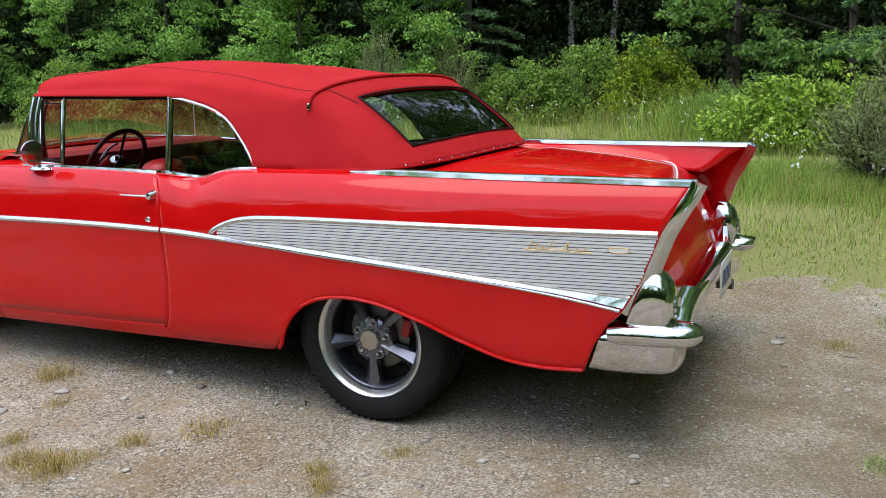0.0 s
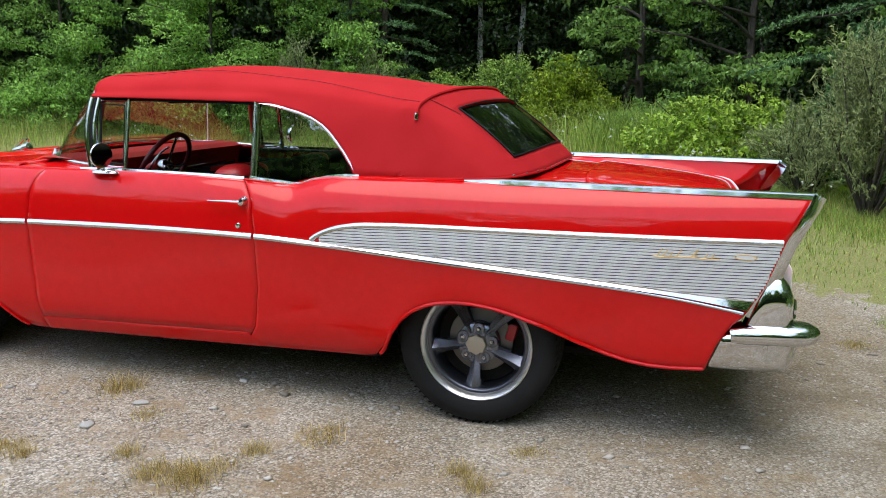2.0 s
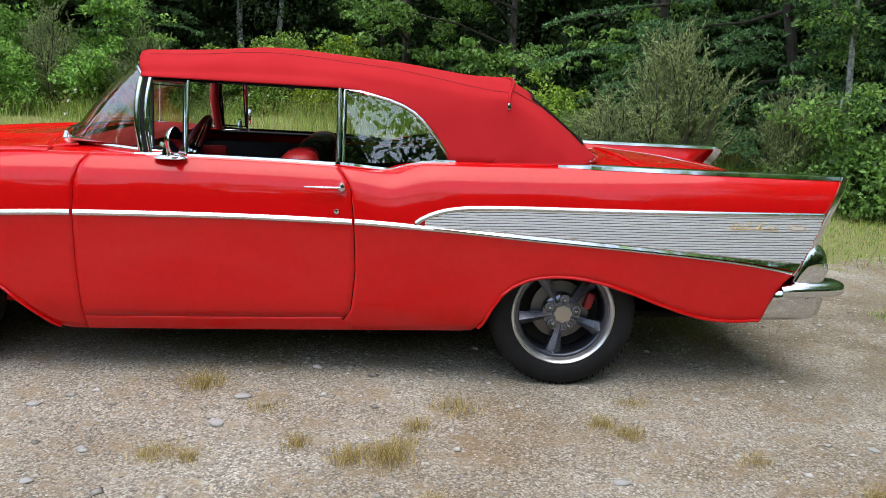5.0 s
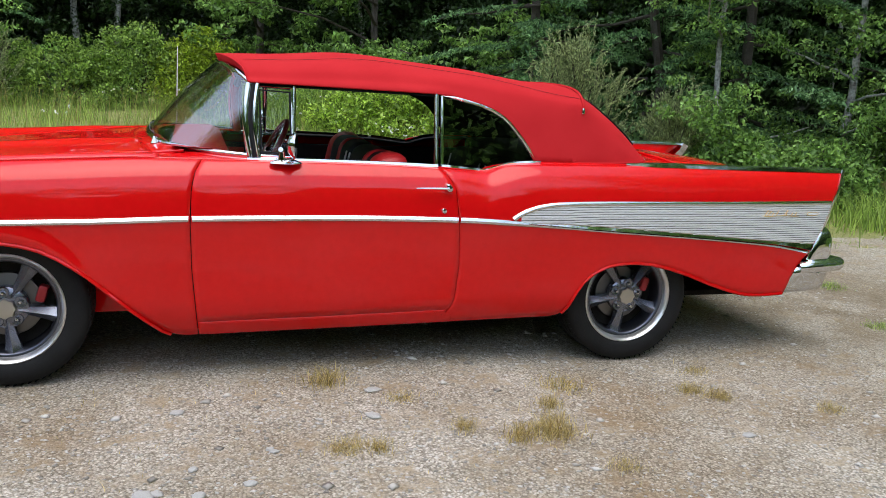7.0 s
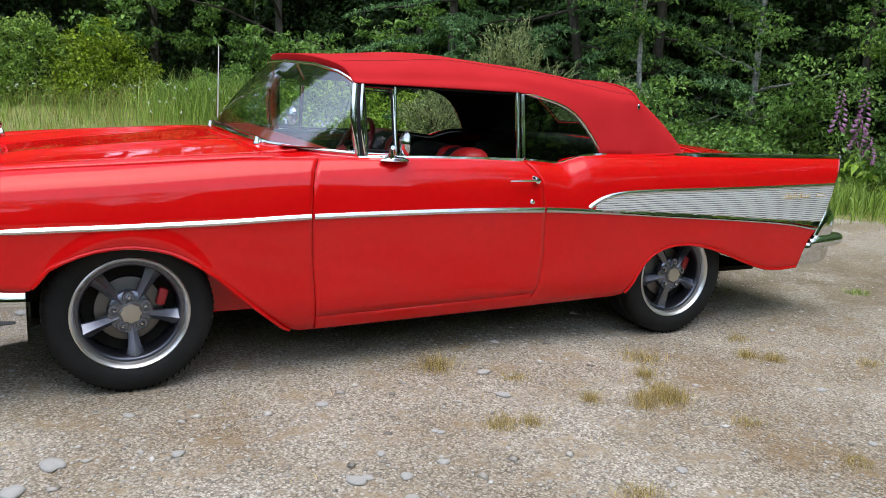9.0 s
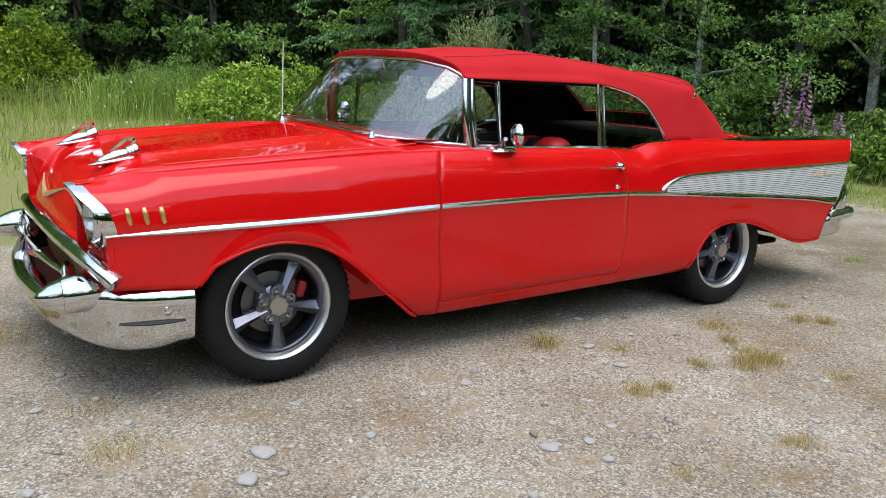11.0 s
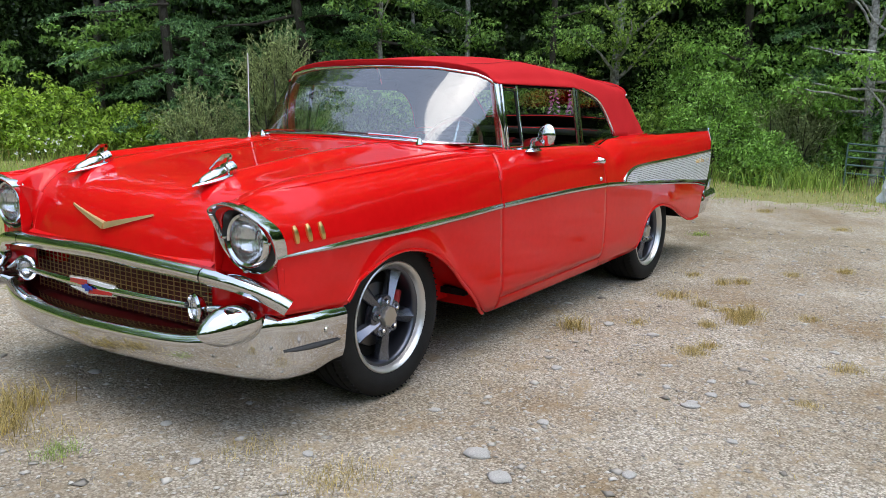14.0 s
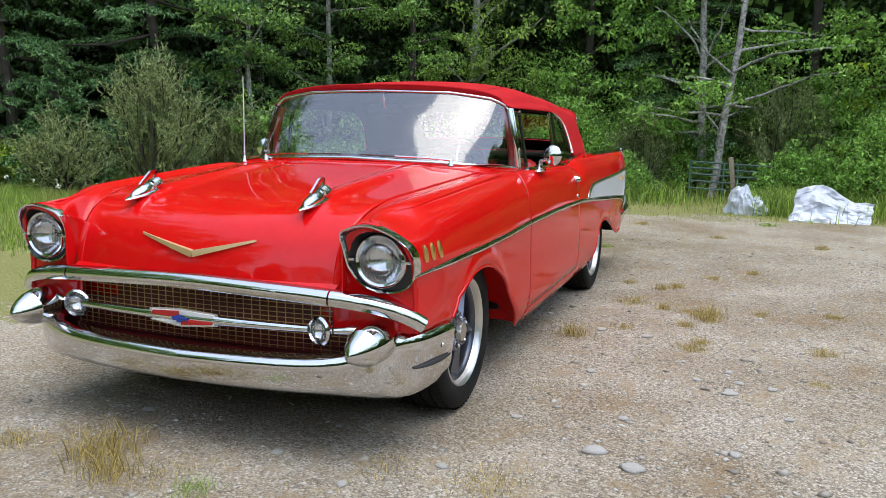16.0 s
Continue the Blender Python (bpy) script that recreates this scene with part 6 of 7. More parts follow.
# ---------------------------------------------------------------- trees and shrubs along the clearing
def broadleaf_tree(x, y, height, spread, low, leaf, bark, label, n_clump=150, per=46, leaf_size=0.085, seed=1, lean=(0, 0), trunk_r=0.10, toward=(0, 0), two=False):
    rnd = random.Random(seed)
    z0 = ground_z(x, y) - 0.05
    t = thing("tree", label, "tree", at=Matrix.Translation((x, y, z0)))
    top = Vector((lean[0], lean[1], height * 0.85))
    part("trunk", branch((0, 0, 0), top, trunk_r, trunk_r * 0.25, 0.008, 14, seed, 0.004), bark, t)
    if two:
        part("trunk", branch((0.15, -0.1, 0), top + Vector((0.9, -0.8, 0)), trunk_r * 0.8, trunk_r * 0.2, 0.05, 10, seed + 50), bark, t)
    centres = []
    for k in range(14):
        h = low + (height * 0.8 - low) * (k / 13) ** 1.5
        a = rnd.uniform(0, 2 * math.pi) if k % 2 else math.atan2(toward[1], toward[0]) + rnd.uniform(-0.9, 0.9)
        L = spread * (0.55 + 0.5 * rnd.random()) * (1 - 0.45 * k / 13)
        s = Vector((top.x * h / top.z, top.y * h / top.z, h))
        e = s + Vector((math.cos(a) * L, math.sin(a) * L, (0.5 if 1.3 < low < 2 else 0.1) * L + rnd.uniform(-0.25, 0.5)))
        part("limb", branch(s, e, trunk_r * 0.35, 0.008, 0.12, 6, seed * 31 + k), bark, t)
        m = n_clump // 14
        for i in range(m):
            q = s.lerp(e, rnd.uniform(0.35, 1.08))
            centres.append((q.x + rnd.gauss(0, 0.22), q.y + rnd.gauss(0, 0.22), q.z + rnd.gauss(0, 0.16)))
    p, o = clumps(centres, np.array([rnd.uniform(0.13, 0.30) for _ in centres]), int(per * 0.85), 0.45)
    part("crown", leaf_mesh("crown", p, leaf_size, leaf, o * 0.6, 0.55, 0.35), leaf, t)
    return t


def shrub(x, y, rx, ry, h, leaf, label, name="shrub", n_clump=120, per=45, leaf_size=0.06, seed=1, stems=9, droop=0.2, width=0.55):
    rnd = random.Random(seed)
    z0 = ground_z(x, y) - 0.03
    t = thing(name, label, "shrub", at=Matrix.Translation((x, y, z0)))
    centres = []
    for k in range(stems):
        a = 2 * math.pi * k / stems + rnd.uniform(-0.3, 0.3)
        e = (math.cos(a) * rx * rnd.uniform(0.3, 0.8), math.sin(a) * ry * rnd.uniform(0.3, 0.8), h * rnd.uniform(0.55, 0.95))
        part("stem", branch((e[0] * 0.1, e[1] * 0.1, 0), e, 0.014, 0.004, 0.1, 5, seed * 17 + k), BARK, t)
    for i in range(n_clump):
        a, r = rnd.uniform(0, 2 * math.pi), rnd.random() ** 0.5
        q = 1 - r * r
        zz = h * (0.12 + 0.88 * q ** 0.6 * rnd.uniform(0.55, 1.05)) if i % 3 else h * rnd.uniform(0.08, 0.6)
        centres.append((math.cos(a) * r * rx, math.sin(a) * r * ry, zz + rnd.gauss(0, 0.05)))
    p, o = clumps(centres, np.array([rnd.uniform(0.10, 0.24) * (h / 1.2) ** 0.4 for _ in centres]), per, 0.7)
    p[:, 2] = np.maximum(p[:, 2], 0.02)
    part("foliage", leaf_mesh("foliage", p, leaf_size, leaf, o * 0.7 + np.array([0, 0, 0.4]), width, droop), leaf, t)
    return t


def broom_bush(x, y, r, h, label, n=900, seed=3, leaf=None):
    """Upright whippy shrub: fans of thin green twigs."""
    leaf = leaf or LEAF_BROOM
    rnd = np.random.default_rng(seed)
    z0 = ground_z(x, y) - 0.03
    t = thing("broom_shrub", label, "shrub", at=Matrix.Translation((x, y, z0)))
    geo = []
    tips, ways = [], []
    for k in range(26):
        a, q = rnd.uniform(0, 2 * math.pi), rnd.uniform(0.15, 1.0)
        e = np.array([math.cos(a) * r * q, math.sin(a) * r * q, h * (1.05 - 0.55 * q ** 1.5) * rnd.uniform(0.75, 1.0)])
        part("stem", branch((e[0] * 0.08, e[1] * 0.08, 0), e, 0.016, 0.004, 0.10, 6, seed * 13 + k), BARK, t)
        for i in range(n // 26):
            f = rnd.uniform(0.30, 1.0)
            b = e * f + rnd.normal(0, 0.07, 3)
            w = e / np.linalg.norm(e) * 0.8 + rnd.normal(0, 0.45, 3) + np.array([0, 0, 0.35])
            tips.append(b)
            ways.append(w / np.linalg.norm(w))
    tips, ways = np.array(tips), np.array(ways)
    m = len(tips)
    L = rnd.uniform(0.16, 0.42, m)[:, None]
    steps = 10
    pts = np.concatenate([tips + ways * L * (i / steps) + np.array([0, 0, -0.05]) * (i / steps) ** 2 for i in range(steps)])
    outs = np.concatenate([ways] * steps)
    pts = np.repeat(pts, 2, 0) + rnd.normal(0, 0.008, (len(pts) * 2, 3))
    outs = np.repeat(outs, 2, 0)
    part("twig_spray", leaf_mesh("twig_spray", pts, 0.058, leaf, outs * 2.2, 0.10, 0.0), leaf, t)
    return t


def conifer(x, y, height, spread, label, low=0.4, seed=5, needle=0.085, dense=20):
    rnd = np.random.default_rng(seed)
    z0 = ground_z(x, y) - 0.05
    t = thing("conifer", label, "tree", at=Matrix.Translation((x, y, z0)))
    part("trunk", branch((0, 0, 0), (0.1, 0.1, height), 0.09, 0.02, 0.01, 8, seed), BARK, t)
    P, O = [], []
    for k in range(58):
        f = (k / 57) ** 1.6
        h = low + (height - low) * f * 0.97
        a = k * 2.4 + rnd.uniform(-0.3, 0.3)
        L = spread * (1 - f) ** 0.7 * rnd.uniform(0.7, 1.1)
        d = np.array([math.cos(a), math.sin(a), 0])
        s = np.array([0, 0, h])
        e = s + d * L + np.array([0, 0, -0.22 * L + 0.05])
        if k % 2 == 0:
            part("limb", branch(s, e, 0.028 * (1 - f) + 0.006, 0.004, 0.05, 5, seed * 7 + k), BARK, t)
        side = np.array([-d[1], d[0], 0])
        m = int(dense * max(L, 0.3))
        for i in range(m):
            q = rnd.uniform(0.12, 1.0)
            c = s + (e - s) * q + np.array([0, 0, 0.10 * math.sin(math.pi * q)])
            sg = 1 if i % 2 else -1
            w = side * sg * 0.8 + d * 0.7 + np.array([0, 0, -0.25])
            l2 = 0.42 * L * (1.05 - q) ** 0.6 * rnd.uniform(0.5, 1.1)
            for j in range(7):
                P.append(c + w * l2 * (j + 0.5) / 7)
                O.append(w + rnd.normal(0, 0.35, 3))
    P, O = np.array(P), np.array(O)
    P = np.concatenate([P, P + rnd.normal(0, 0.02, P.shape)])
    O = np.concatenate([O, O * 0.4 + rnd.normal(0, 0.6, O.shape)])
    part("needles", leaf_mesh("needles", P, needle, LEAF_FIR, O * 1.5, 0.30, 0.3), LEAF_FIR, t)
    return t


# along the far side of the meadow
MAPLE = "leafy maple tree with low drooping branches at the wood's edge"
broadleaf_tree(1.6, 13.4, 9, 3.2, 0.9, LEAF_TREE, BARK, MAPLE, 260, 46, 0.10, 11, toward=(-0.3, -1), trunk_r=0.09)
broadleaf_tree(4.0, 11.6, 9, 3.0, 0.9, LEAF_TREE, BARK, MAPLE, 240, 46, 0.10, 12, toward=(-0.6, -1), trunk_r=0.09)
broadleaf_tree(-0.6, 15.5, 9, 2.8, 1.0, LEAF_TREE, BARK, MAPLE, 200, 44, 0.10, 13, toward=(0, -1))
for k, (x, y, h) in enumerate(((-14.5, 13.5, 7), (-12.6, 12.6, 6), (-11.0, 13.6, 7), (-9.6, 12.4, 6.5), (-8.2, 13.6, 6), (-6.6, 13.2, 5), (-17.5, 13.0, 7), (-20.0, 12.0, 7))):
    broadleaf_tree(x, y, h, 2.2, 0.3, LEAF_FRESH, BARK, "slender young broadleaf tree in the thicket", 420, 46, 0.08, 20 + k, toward=(0.3, -1), trunk_r=0.05)
for k, (x, y, h) in enumerate(((-4.6, 17.0, 9), (-3.9, 17.6, 9), (-6.7, 17.4, 9), (-7.6, 16.8, 9), (-8.2, 17.8, 9))):
    broadleaf_tree(x, y, h, 2.0, 3.2, LEAF_TREE, PALEBARK, "tall pale-barked tree deep in the wood", 90, 36, 0.11, 30 + k, toward=(0, -1), trunk_r=0.09, lean=(0.5 if k % 2 else -0.4, 0))
conifer(-6.2, 14.0, 8, 2.0, "dark young conifer in the thicket", 0.3, 41)
# the corner behind the car's tail
FIR = "dark green fir with sweeping branches"
conifer(4.4, 6.9, 9, 2.3, FIR, 0.5, 42)
conifer(5.6, 6.1, 10, 2.2, FIR, 0.5, 43)
conifer(3.3, 8.6, 9, 2.0, "dark green fir behind the broom", 0.6, 44)
conifer(2.55, 6.95, 1.95, 0.75, "small green conifer beside the broom", 0.2, 45)
conifer(9.2, -0.4, 9, 2.2, "dark fir among the broadleaf trees", 0.5, 46)
SLIM = "slim broadleaf tree with low leafy branches"
broadleaf_tree(4.45, 5.15, 7, 1.5, 0.3, LEAF_TREE, PALEBARK, SLIM, 190, 56, 0.066, 51, toward=(-0.4, -1), trunk_r=0.045)
broadleaf_tree(6.3, 4.9, 7, 1.7, 0.3, LEAF_TREE, PALEBARK, SLIM, 200, 56, 0.066, 52, toward=(-0.7, -0.8), trunk_r=0.06)
broadleaf_tree(7.2, 3.7, 7, 1.7, 0.3, LEAF_TREE, BARK, SLIM, 190, 56, 0.066, 53, toward=(-0.8, -0.6), trunk_r=0.07)
broadleaf_tree(7.75, 2.85, 8, 1.8, 1.4, LEAF_ALDER, PALEBARK, "mossy alder with a stout grey trunk", 150, 56, 0.066, 54, toward=(-1, -0.3), trunk_r=0.09)
fork = broadleaf_tree(7.7, -1.10, 7, 1.9, 0.9, LEAF_FRESH, PALEBARK, "pale lichen-covered alder trunk forking above the gate", 190, 44, 0.07, 55, toward=(0.2, 1), trunk_r=0.075, lean=(0.2, 0.2))
leaning = broadleaf_tree(7.1, -1.27, 7, 1.9, 1.2, LEAF_FRESH, PALEBARK, "pale leaning alder trunk with bare side branches", 170, 44, 0.07, 56, toward=(0.4, -1), trunk_r=0.065, lean=(0.3, -0.66))
for k, (tree, p0, p1) in enumerate(((fork, (0.06, 0.06, 2.1), (-0.25, 0.85, 2.95)), (fork, (0.06, 0.06, 2.2), (-0.2, -0.35, 3.2)), (fork, (0.02, 0.02, 0.8), (-0.35, -0.45, 1.6)), (fork, (0.05, 0.05, 1.5), (-0.3, 0.85, 1.9)), (leaning, (0.07, -0.16, 1.45), (-0.2, -1.75, 1.95)), (leaning, (0.05, -0.10, 0.9), (-0.25, 0.40, 1.6)), (leaning, (0.09, -0.21, 1.9), (-0.3, 0.45, 2.7)))):
    part("bare_limb", branch(p0, p1, 0.022, 0.006, 0.10, 8, 700 + k), PALEBARK, tree, "bare pale limb")
GREENTREE = "bright green broadleaf tree at the wood's edge"
broadleaf_tree(8.9, 1.0, 8, 2.0, 0.3, LEAF_FRESH, BARK, GREENTREE, 200, 42, 0.085, 57, toward=(-1, 0))
broadleaf_tree(9.0, -2.6, 8, 2.1, 0.3, LEAF_FRESH, BARK, GREENTREE, 200, 42, 0.085, 58, toward=(-1, 0))
broadleaf_tree(8.8, -4.4, 8, 2.1, 0.3, LEAF_YELLOW, BARK, "yellow-green broadleaf tree at the wood's edge", 180, 42, 0.085, 59, toward=(-1, 0))
broadleaf_tree(8.2, -6.9, 8, 2.2, 0.3, LEAF_FRESH, BARK, GREENTREE, 180, 42, 0.09, 60, toward=(-1, 0.3))
# tall firs deeper in the wood, standing over the clearing
for k, (x, y, h) in enumerate(((-15.5, 18.5, 22), (-11.5, 19.5, 25), (-8.0, 18.6, 21), (-4.6, 20.2, 26), (-1.2, 19.0, 22), (2.8, 18.4, 24), (6.8, 15.0, 22), (10.5, 10.5, 23), (13.5, 4.5, 21))):
    conifer(x, y, h, 3.0, "tall dark fir rising over the wood", 4.5, 140 + k, 0.34, 6)

# shrubs in front of the trees
shrub(1.3, 9.3, 1.6, 1.0, 1.05, LEAF_SALAL, "dense bright green broadleaf shrub on the bank", "shrub", 330, 46, 0.075, 61)
shrub(2.7, 8.6, 1.2, 0.9, 0.75, LEAF_SALAL, "low bright green broadleaf shrub on the bank", "shrub", 180, 44, 0.07, 62)
shrub(-1.9, 13.2, 1.0, 0.9, 1.55, LEAF_YELLOW, "bright yellow-green shrub at the meadow's edge", "shrub", 240, 46, 0.07, 63)
shrub(-3.3, 13.6, 1.0, 0.9, 1.7, LEAF_ALDER, "green shrub at the meadow's edge", "shrub", 200, 44, 0.07, 64)
broom_bush(2.48, 5.30, 0.80, 1.95, "grey-green broom shrub with upright wispy twigs", 1050, 71)
broom_bush(3.75, 4.95, 0.65, 1.25, "grey-green broom shrub with upright wispy twigs", 900, 72)
broom_bush(2.0, 6.3, 0.6, 1.1, "low grey-green broom shrub with upright wispy twigs", 500, 73)
broom_bush(-7.4, 12.2, 0.7, 2.1, "tall grey-green broom shrub in the thicket", 700, 74)
broom_bush(-5.6, 12.0, 0.7, 1.7, "tall grey-green broom shrub in the thicket", 700, 75)
broom_bush(7.7, -2.3, 1.0, 1.9, "olive broom shrub among the brambles", 1100, 76)
broom_bush(7.5, -0.1, 0.6, 1.3, "olive broom shrub among the brambles", 800, 77)
for k, (x, y, rx, h) in enumerate(((-16, 11.6, 1.6, 1.7), (-13.2, 11.6, 1.6, 1.4), (-10.4, 11.6, 1.5, 1.6), (-8.6, 11.4, 1.2, 1.6), (-4.6, 13.2, 1.3, 1.3), (-6.4, 12.8, 1.2, 1.4))):
    shrub(x, y, rx, 1.0, h, LEAF_FRESH if k % 2 else LEAF_ALDER, "green thicket shrub at the meadow's edge", "shrub", 230, 42, 0.075, 80 + k)
for k, (x, y, rx, h, lf) in enumerate(((4.3, 4.4, 0.7, 0.8, LEAF_TREE), (5.2, 4.0, 0.7, 0.8, LEAF_TREE), (7.3, 2.9, 0.6, 0.8, LEAF_ALDER), (7.3, 1.9, 0.9, 1.0, LEAF_ALDER), (8.2, 0.5, 0.9, 1.1, LEAF_TREE), (8.3, -1.9, 0.9, 0.9, LEAF_TREE), (7.7, -4.0, 1.1, 1.2, LEAF_FRESH), (7.4, -5.5, 1.1, 1.4, LEAF_YELLOW), (0.2, 11.8, 1.3, 1.0, LEAF_TREE))):
    shrub(x, y, rx, rx, h, lf, "leafy bramble shrub at the wood's edge", "shrub", 220, 42, 0.07, 90 + k)

for k, (x, y, rx, h) in enumerate(((7.1, 0.95, 0.75, 1.5), (6.7, 0.1, 0.5, 0.65), (7.9, -0.9, 0.7, 0.9), (6.9, -2.5, 0.7, 0.8), (6.8, -3.6, 0.9, 1.3), (6.4, -4.9, 1.0, 1.5), (8.1, -3.0, 1.0, 2.0), (8.3, 0.0, 0.9, 1.9), (8.6, -1.5, 1.1, 2.7), (8.4, 1.6, 1.1, 2.6), (8.3, -3.9, 1.1, 2.8))):
    shrub(x, y, rx, rx, h, LEAF_FRESH, "light green ferny shrub in front of the wood", "shrub", 200, 40, 0.06, 120 + k, width=0.42)


# ---------------------------------------------------------------- the wood behind, and round the clearing
def along(poly, n, depth0, depth1, side=1):
    """Random places in a belt along a polyline."""
    P = np.array(poly, float)
    seg = np.linalg.norm(np.diff(P, axis=0), axis=1)
    cum = np.concatenate(([0], np.cumsum(seg)))
    s = rng.uniform(0, cum[-1], n)
    i = np.clip(np.searchsorted(cum, s, side="right") - 1, 0, len(seg) - 1)
    t = ((s - cum[i]) / seg[i])[:, None]
    d = (P[i + 1] - P[i]) / seg[i][:, None]
    nrm = np.stack([-d[:, 1], d[:, 0]], 1) * side
    return P[i] * (1 - t) + P[i + 1] * t + nrm * rng.uniform(depth0, depth1, n)[:, None]


EDGE = [(-26, 10), (-20, 13.2), (-12, 14.2), (-6, 15.2), (-1.5, 16.8), (2, 14.4), (4.2, 11.0), (5.4, 8.2), (7.2, 5.9), (8.6, 3.4), (9.5, 0.8), (9.9, -2.5), (9.6, -6), (8.6, -10), (7.5, -14)]


def belt(name, label, poly, n, d0, d1, z0, z1, leaf, size, per, rad, side=1):
    xy = along(poly, n, d0, d1, side)
    z = gz(xy) + z0 + (z1 - z0) * rng.uniform(0, 1, n) ** 1.3
    p, o = clumps(np.column_stack([xy, z]), rng.uniform(rad * 0.6, rad * 1.4, n), per, 0.7)
    return tagged(part(name, leaf_mesh(name, p, size, leaf, o * 0.6, 0.6, 0.3), leaf), label, "undergrowth", kind="stuff")


# The inner belts use the leaf whose colour holds the wood's shade.
belt("undergrowth", "dark leafy undergrowth of the wood", EDGE, 3600, 0.0, 2.0, 0.0, 3.4, LEAF_SHADED, 0.10, 26, 0.34)
belt("wood_thicket", "deep green leaves inside the wood", EDGE, 3600, 1.2, 4.0, 0.0, 6.0, LEAF_SHADED, 0.20, 24, 0.6)
belt("wood_canopy", "green canopy of the surrounding wood", EDGE, 3600, 0.3, 6.0, 3.2, 14.0, LEAF_TREE, 0.30, 24, 0.85)
# added backdrop sheet, no actual hill, that closes the view behind the trees
def backdrop_f(u, v):
    P = EDGE + BACK[1:]
    k = u * (len(P) - 1)
    i = min(int(k), len(P) - 2)
    x = P[i][0] + (P[i + 1][0] - P[i][0]) * (k - i)
    y = P[i][1] + (P[i + 1][1] - P[i][1]) * (k - i)
    r = math.hypot(x + 4, y + 2)
    ox, oy = (x + 4) / r, (y + 2) / r
    d = 4.5 + 9 * v
    h = 8.0 * min(1.0, v * 2.5) ** 0.7
    if i >= len(EDGE) - 1:
        # solid outline of tree tops across the clearing, met only in reflections
        d = 4.0 + 4 * v
        h = (9.5 + 8.0 * noise.noise((x * 0.27, y * 0.27, 8.0)) + 2.2 * noise.noise((x * 0.8, y * 0.8, 3.0))) * min(1.0, v * 1.5) ** 0.6
    w = 1.1 * noise.noise((x * 0.35, y * 0.35, v * 6)) + 0.5 * noise.noise((x * 1.1, y * 1.1, v * 14))
    return (x + ox * (d + w), y + oy * (d + w), -0.3 + h + w * min(1, v * 4))


belt("high_canopy", "tall crowns of the surrounding wood", EDGE, 1500, 1.5, 8.0, 9.0, 21.0, LEAF_TREE, 0.55, 22, 1.5)
BACK = [(7.5, -14), (5, -19), (-2, -22), (-10, -22), (-18, -18), (-24, -10), (-28, 0), (-26, 10)]
tagged(part("backdrop", sheet(backdrop_f, span(0, 1, 0.004), span(0, 1, 0.03)), BACKDROP_SHADE), "added green backdrop behind the trees, colour darkened for shade", "backdrop", kind="structure")
belt("far_thicket", "dark thicket across the clearing", BACK, 1500, 0.0, 3.0, 0.0, 4.0, LEAF_SHADED, 0.28, 22, 0.9)
belt("far_canopy", "green canopy across the clearing", BACK, 1700, 0.5, 6.0, 2.5, 11.0, LEAF_TREE, 0.34, 22, 1.1)
trunks = along(EDGE, 12, 1.6, 3.4)
for k, (x, y) in enumerate(trunks):
    z = ground_z(x, y) - 0.1
    t = thing("bare_tree", "bare tree standing deep in the shade of the wood", "tree", "bare trees in the wood", at=Matrix.Translation((x, y, z)))
    part("trunk", branch((0, 0, 0), (rng.uniform(-0.5, 0.5), rng.uniform(-0.5, 0.5), 9), rng.uniform(0.035, 0.075), 0.02, 0.02, 6, 300 + k), PALEBARK if k % 3 == 0 else BARK, t)


# ---------------------------------------------------------------- meadow grass
def meadow(n, x0, x1, y0, y1):
    p = np.column_stack([rng.uniform(x0, x1, n), rng.uniform(y0, y1, n)])
    keep = [rng.random() < turf_keep(a, b) for a, b in p]
    return p[keep]


def turf_keep(x, y):
    if -4.3 < x < 1.6 and -1.2 < y < 1.4:
        return 0
    patch = 0.55 + 0.9 * noise.noise((x * 0.8, y * 0.8, 2.0))
    e = max(0.0, min(1.0, (y - 1.5 - 0.25 * max(0, -x)) / 1.8))
    f = max(0.0, min(1.0, (x - 4.0 + 0.15 * min(0, y)) / 1.6)) if y > -9 else 0
    return max(e * (0.35 + 0.65 * min(1, max(0, (y - 3.5) / 3))), 0.7 * f) * max(0.12, min(1.2, patch))


def grow(name, label, p, hfun, width, bend, mat):
    h = np.array([hfun(a, b) for a, b in p])
    return tagged(part(name, blade_mesh(name, np.column_stack([p, gz(p) - 0.01]), h, width, bend, mat), mat), label, "grass", kind="stuff")


def tall(x, y):
    return 0.05 + 0.16 * max(0, min(1, (y - 3.0) / 4)) + 0.30 * max(0, min(1, (y - 7.5) / 3)) + 0.12 * max(0, min(1, (x - 6.0) / 2.5)) * (1 if y < 4 else 0.5) * (0.4 if x < 5.6 else 1) + 0.10 * max(0, noise.noise((x * 0.5, y * 0.5, 9.0)))


grow("meadow_grass", "fresh green meadow grass behind the car", np.concatenate([meadow(60000, -16, 7, 2, 13), meadow(120000, -1, 6, 1.4, 7), meadow(40000, 3.8, 8.5, -7, 5)]), tall, 0.0032, 0.6, GRASS)
grow("seed_grass", "pale seeding stalks in the meadow", np.concatenate([meadow(9000, -16, 7, 3.5, 13), meadow(9000, 1.0, 5, 1.4, 6), meadow(20000, 3.8, 8, -7, 4)]), lambda x, y: tall(x, y) * 1.25, 0.0028, 0.35, DRYGRASS)
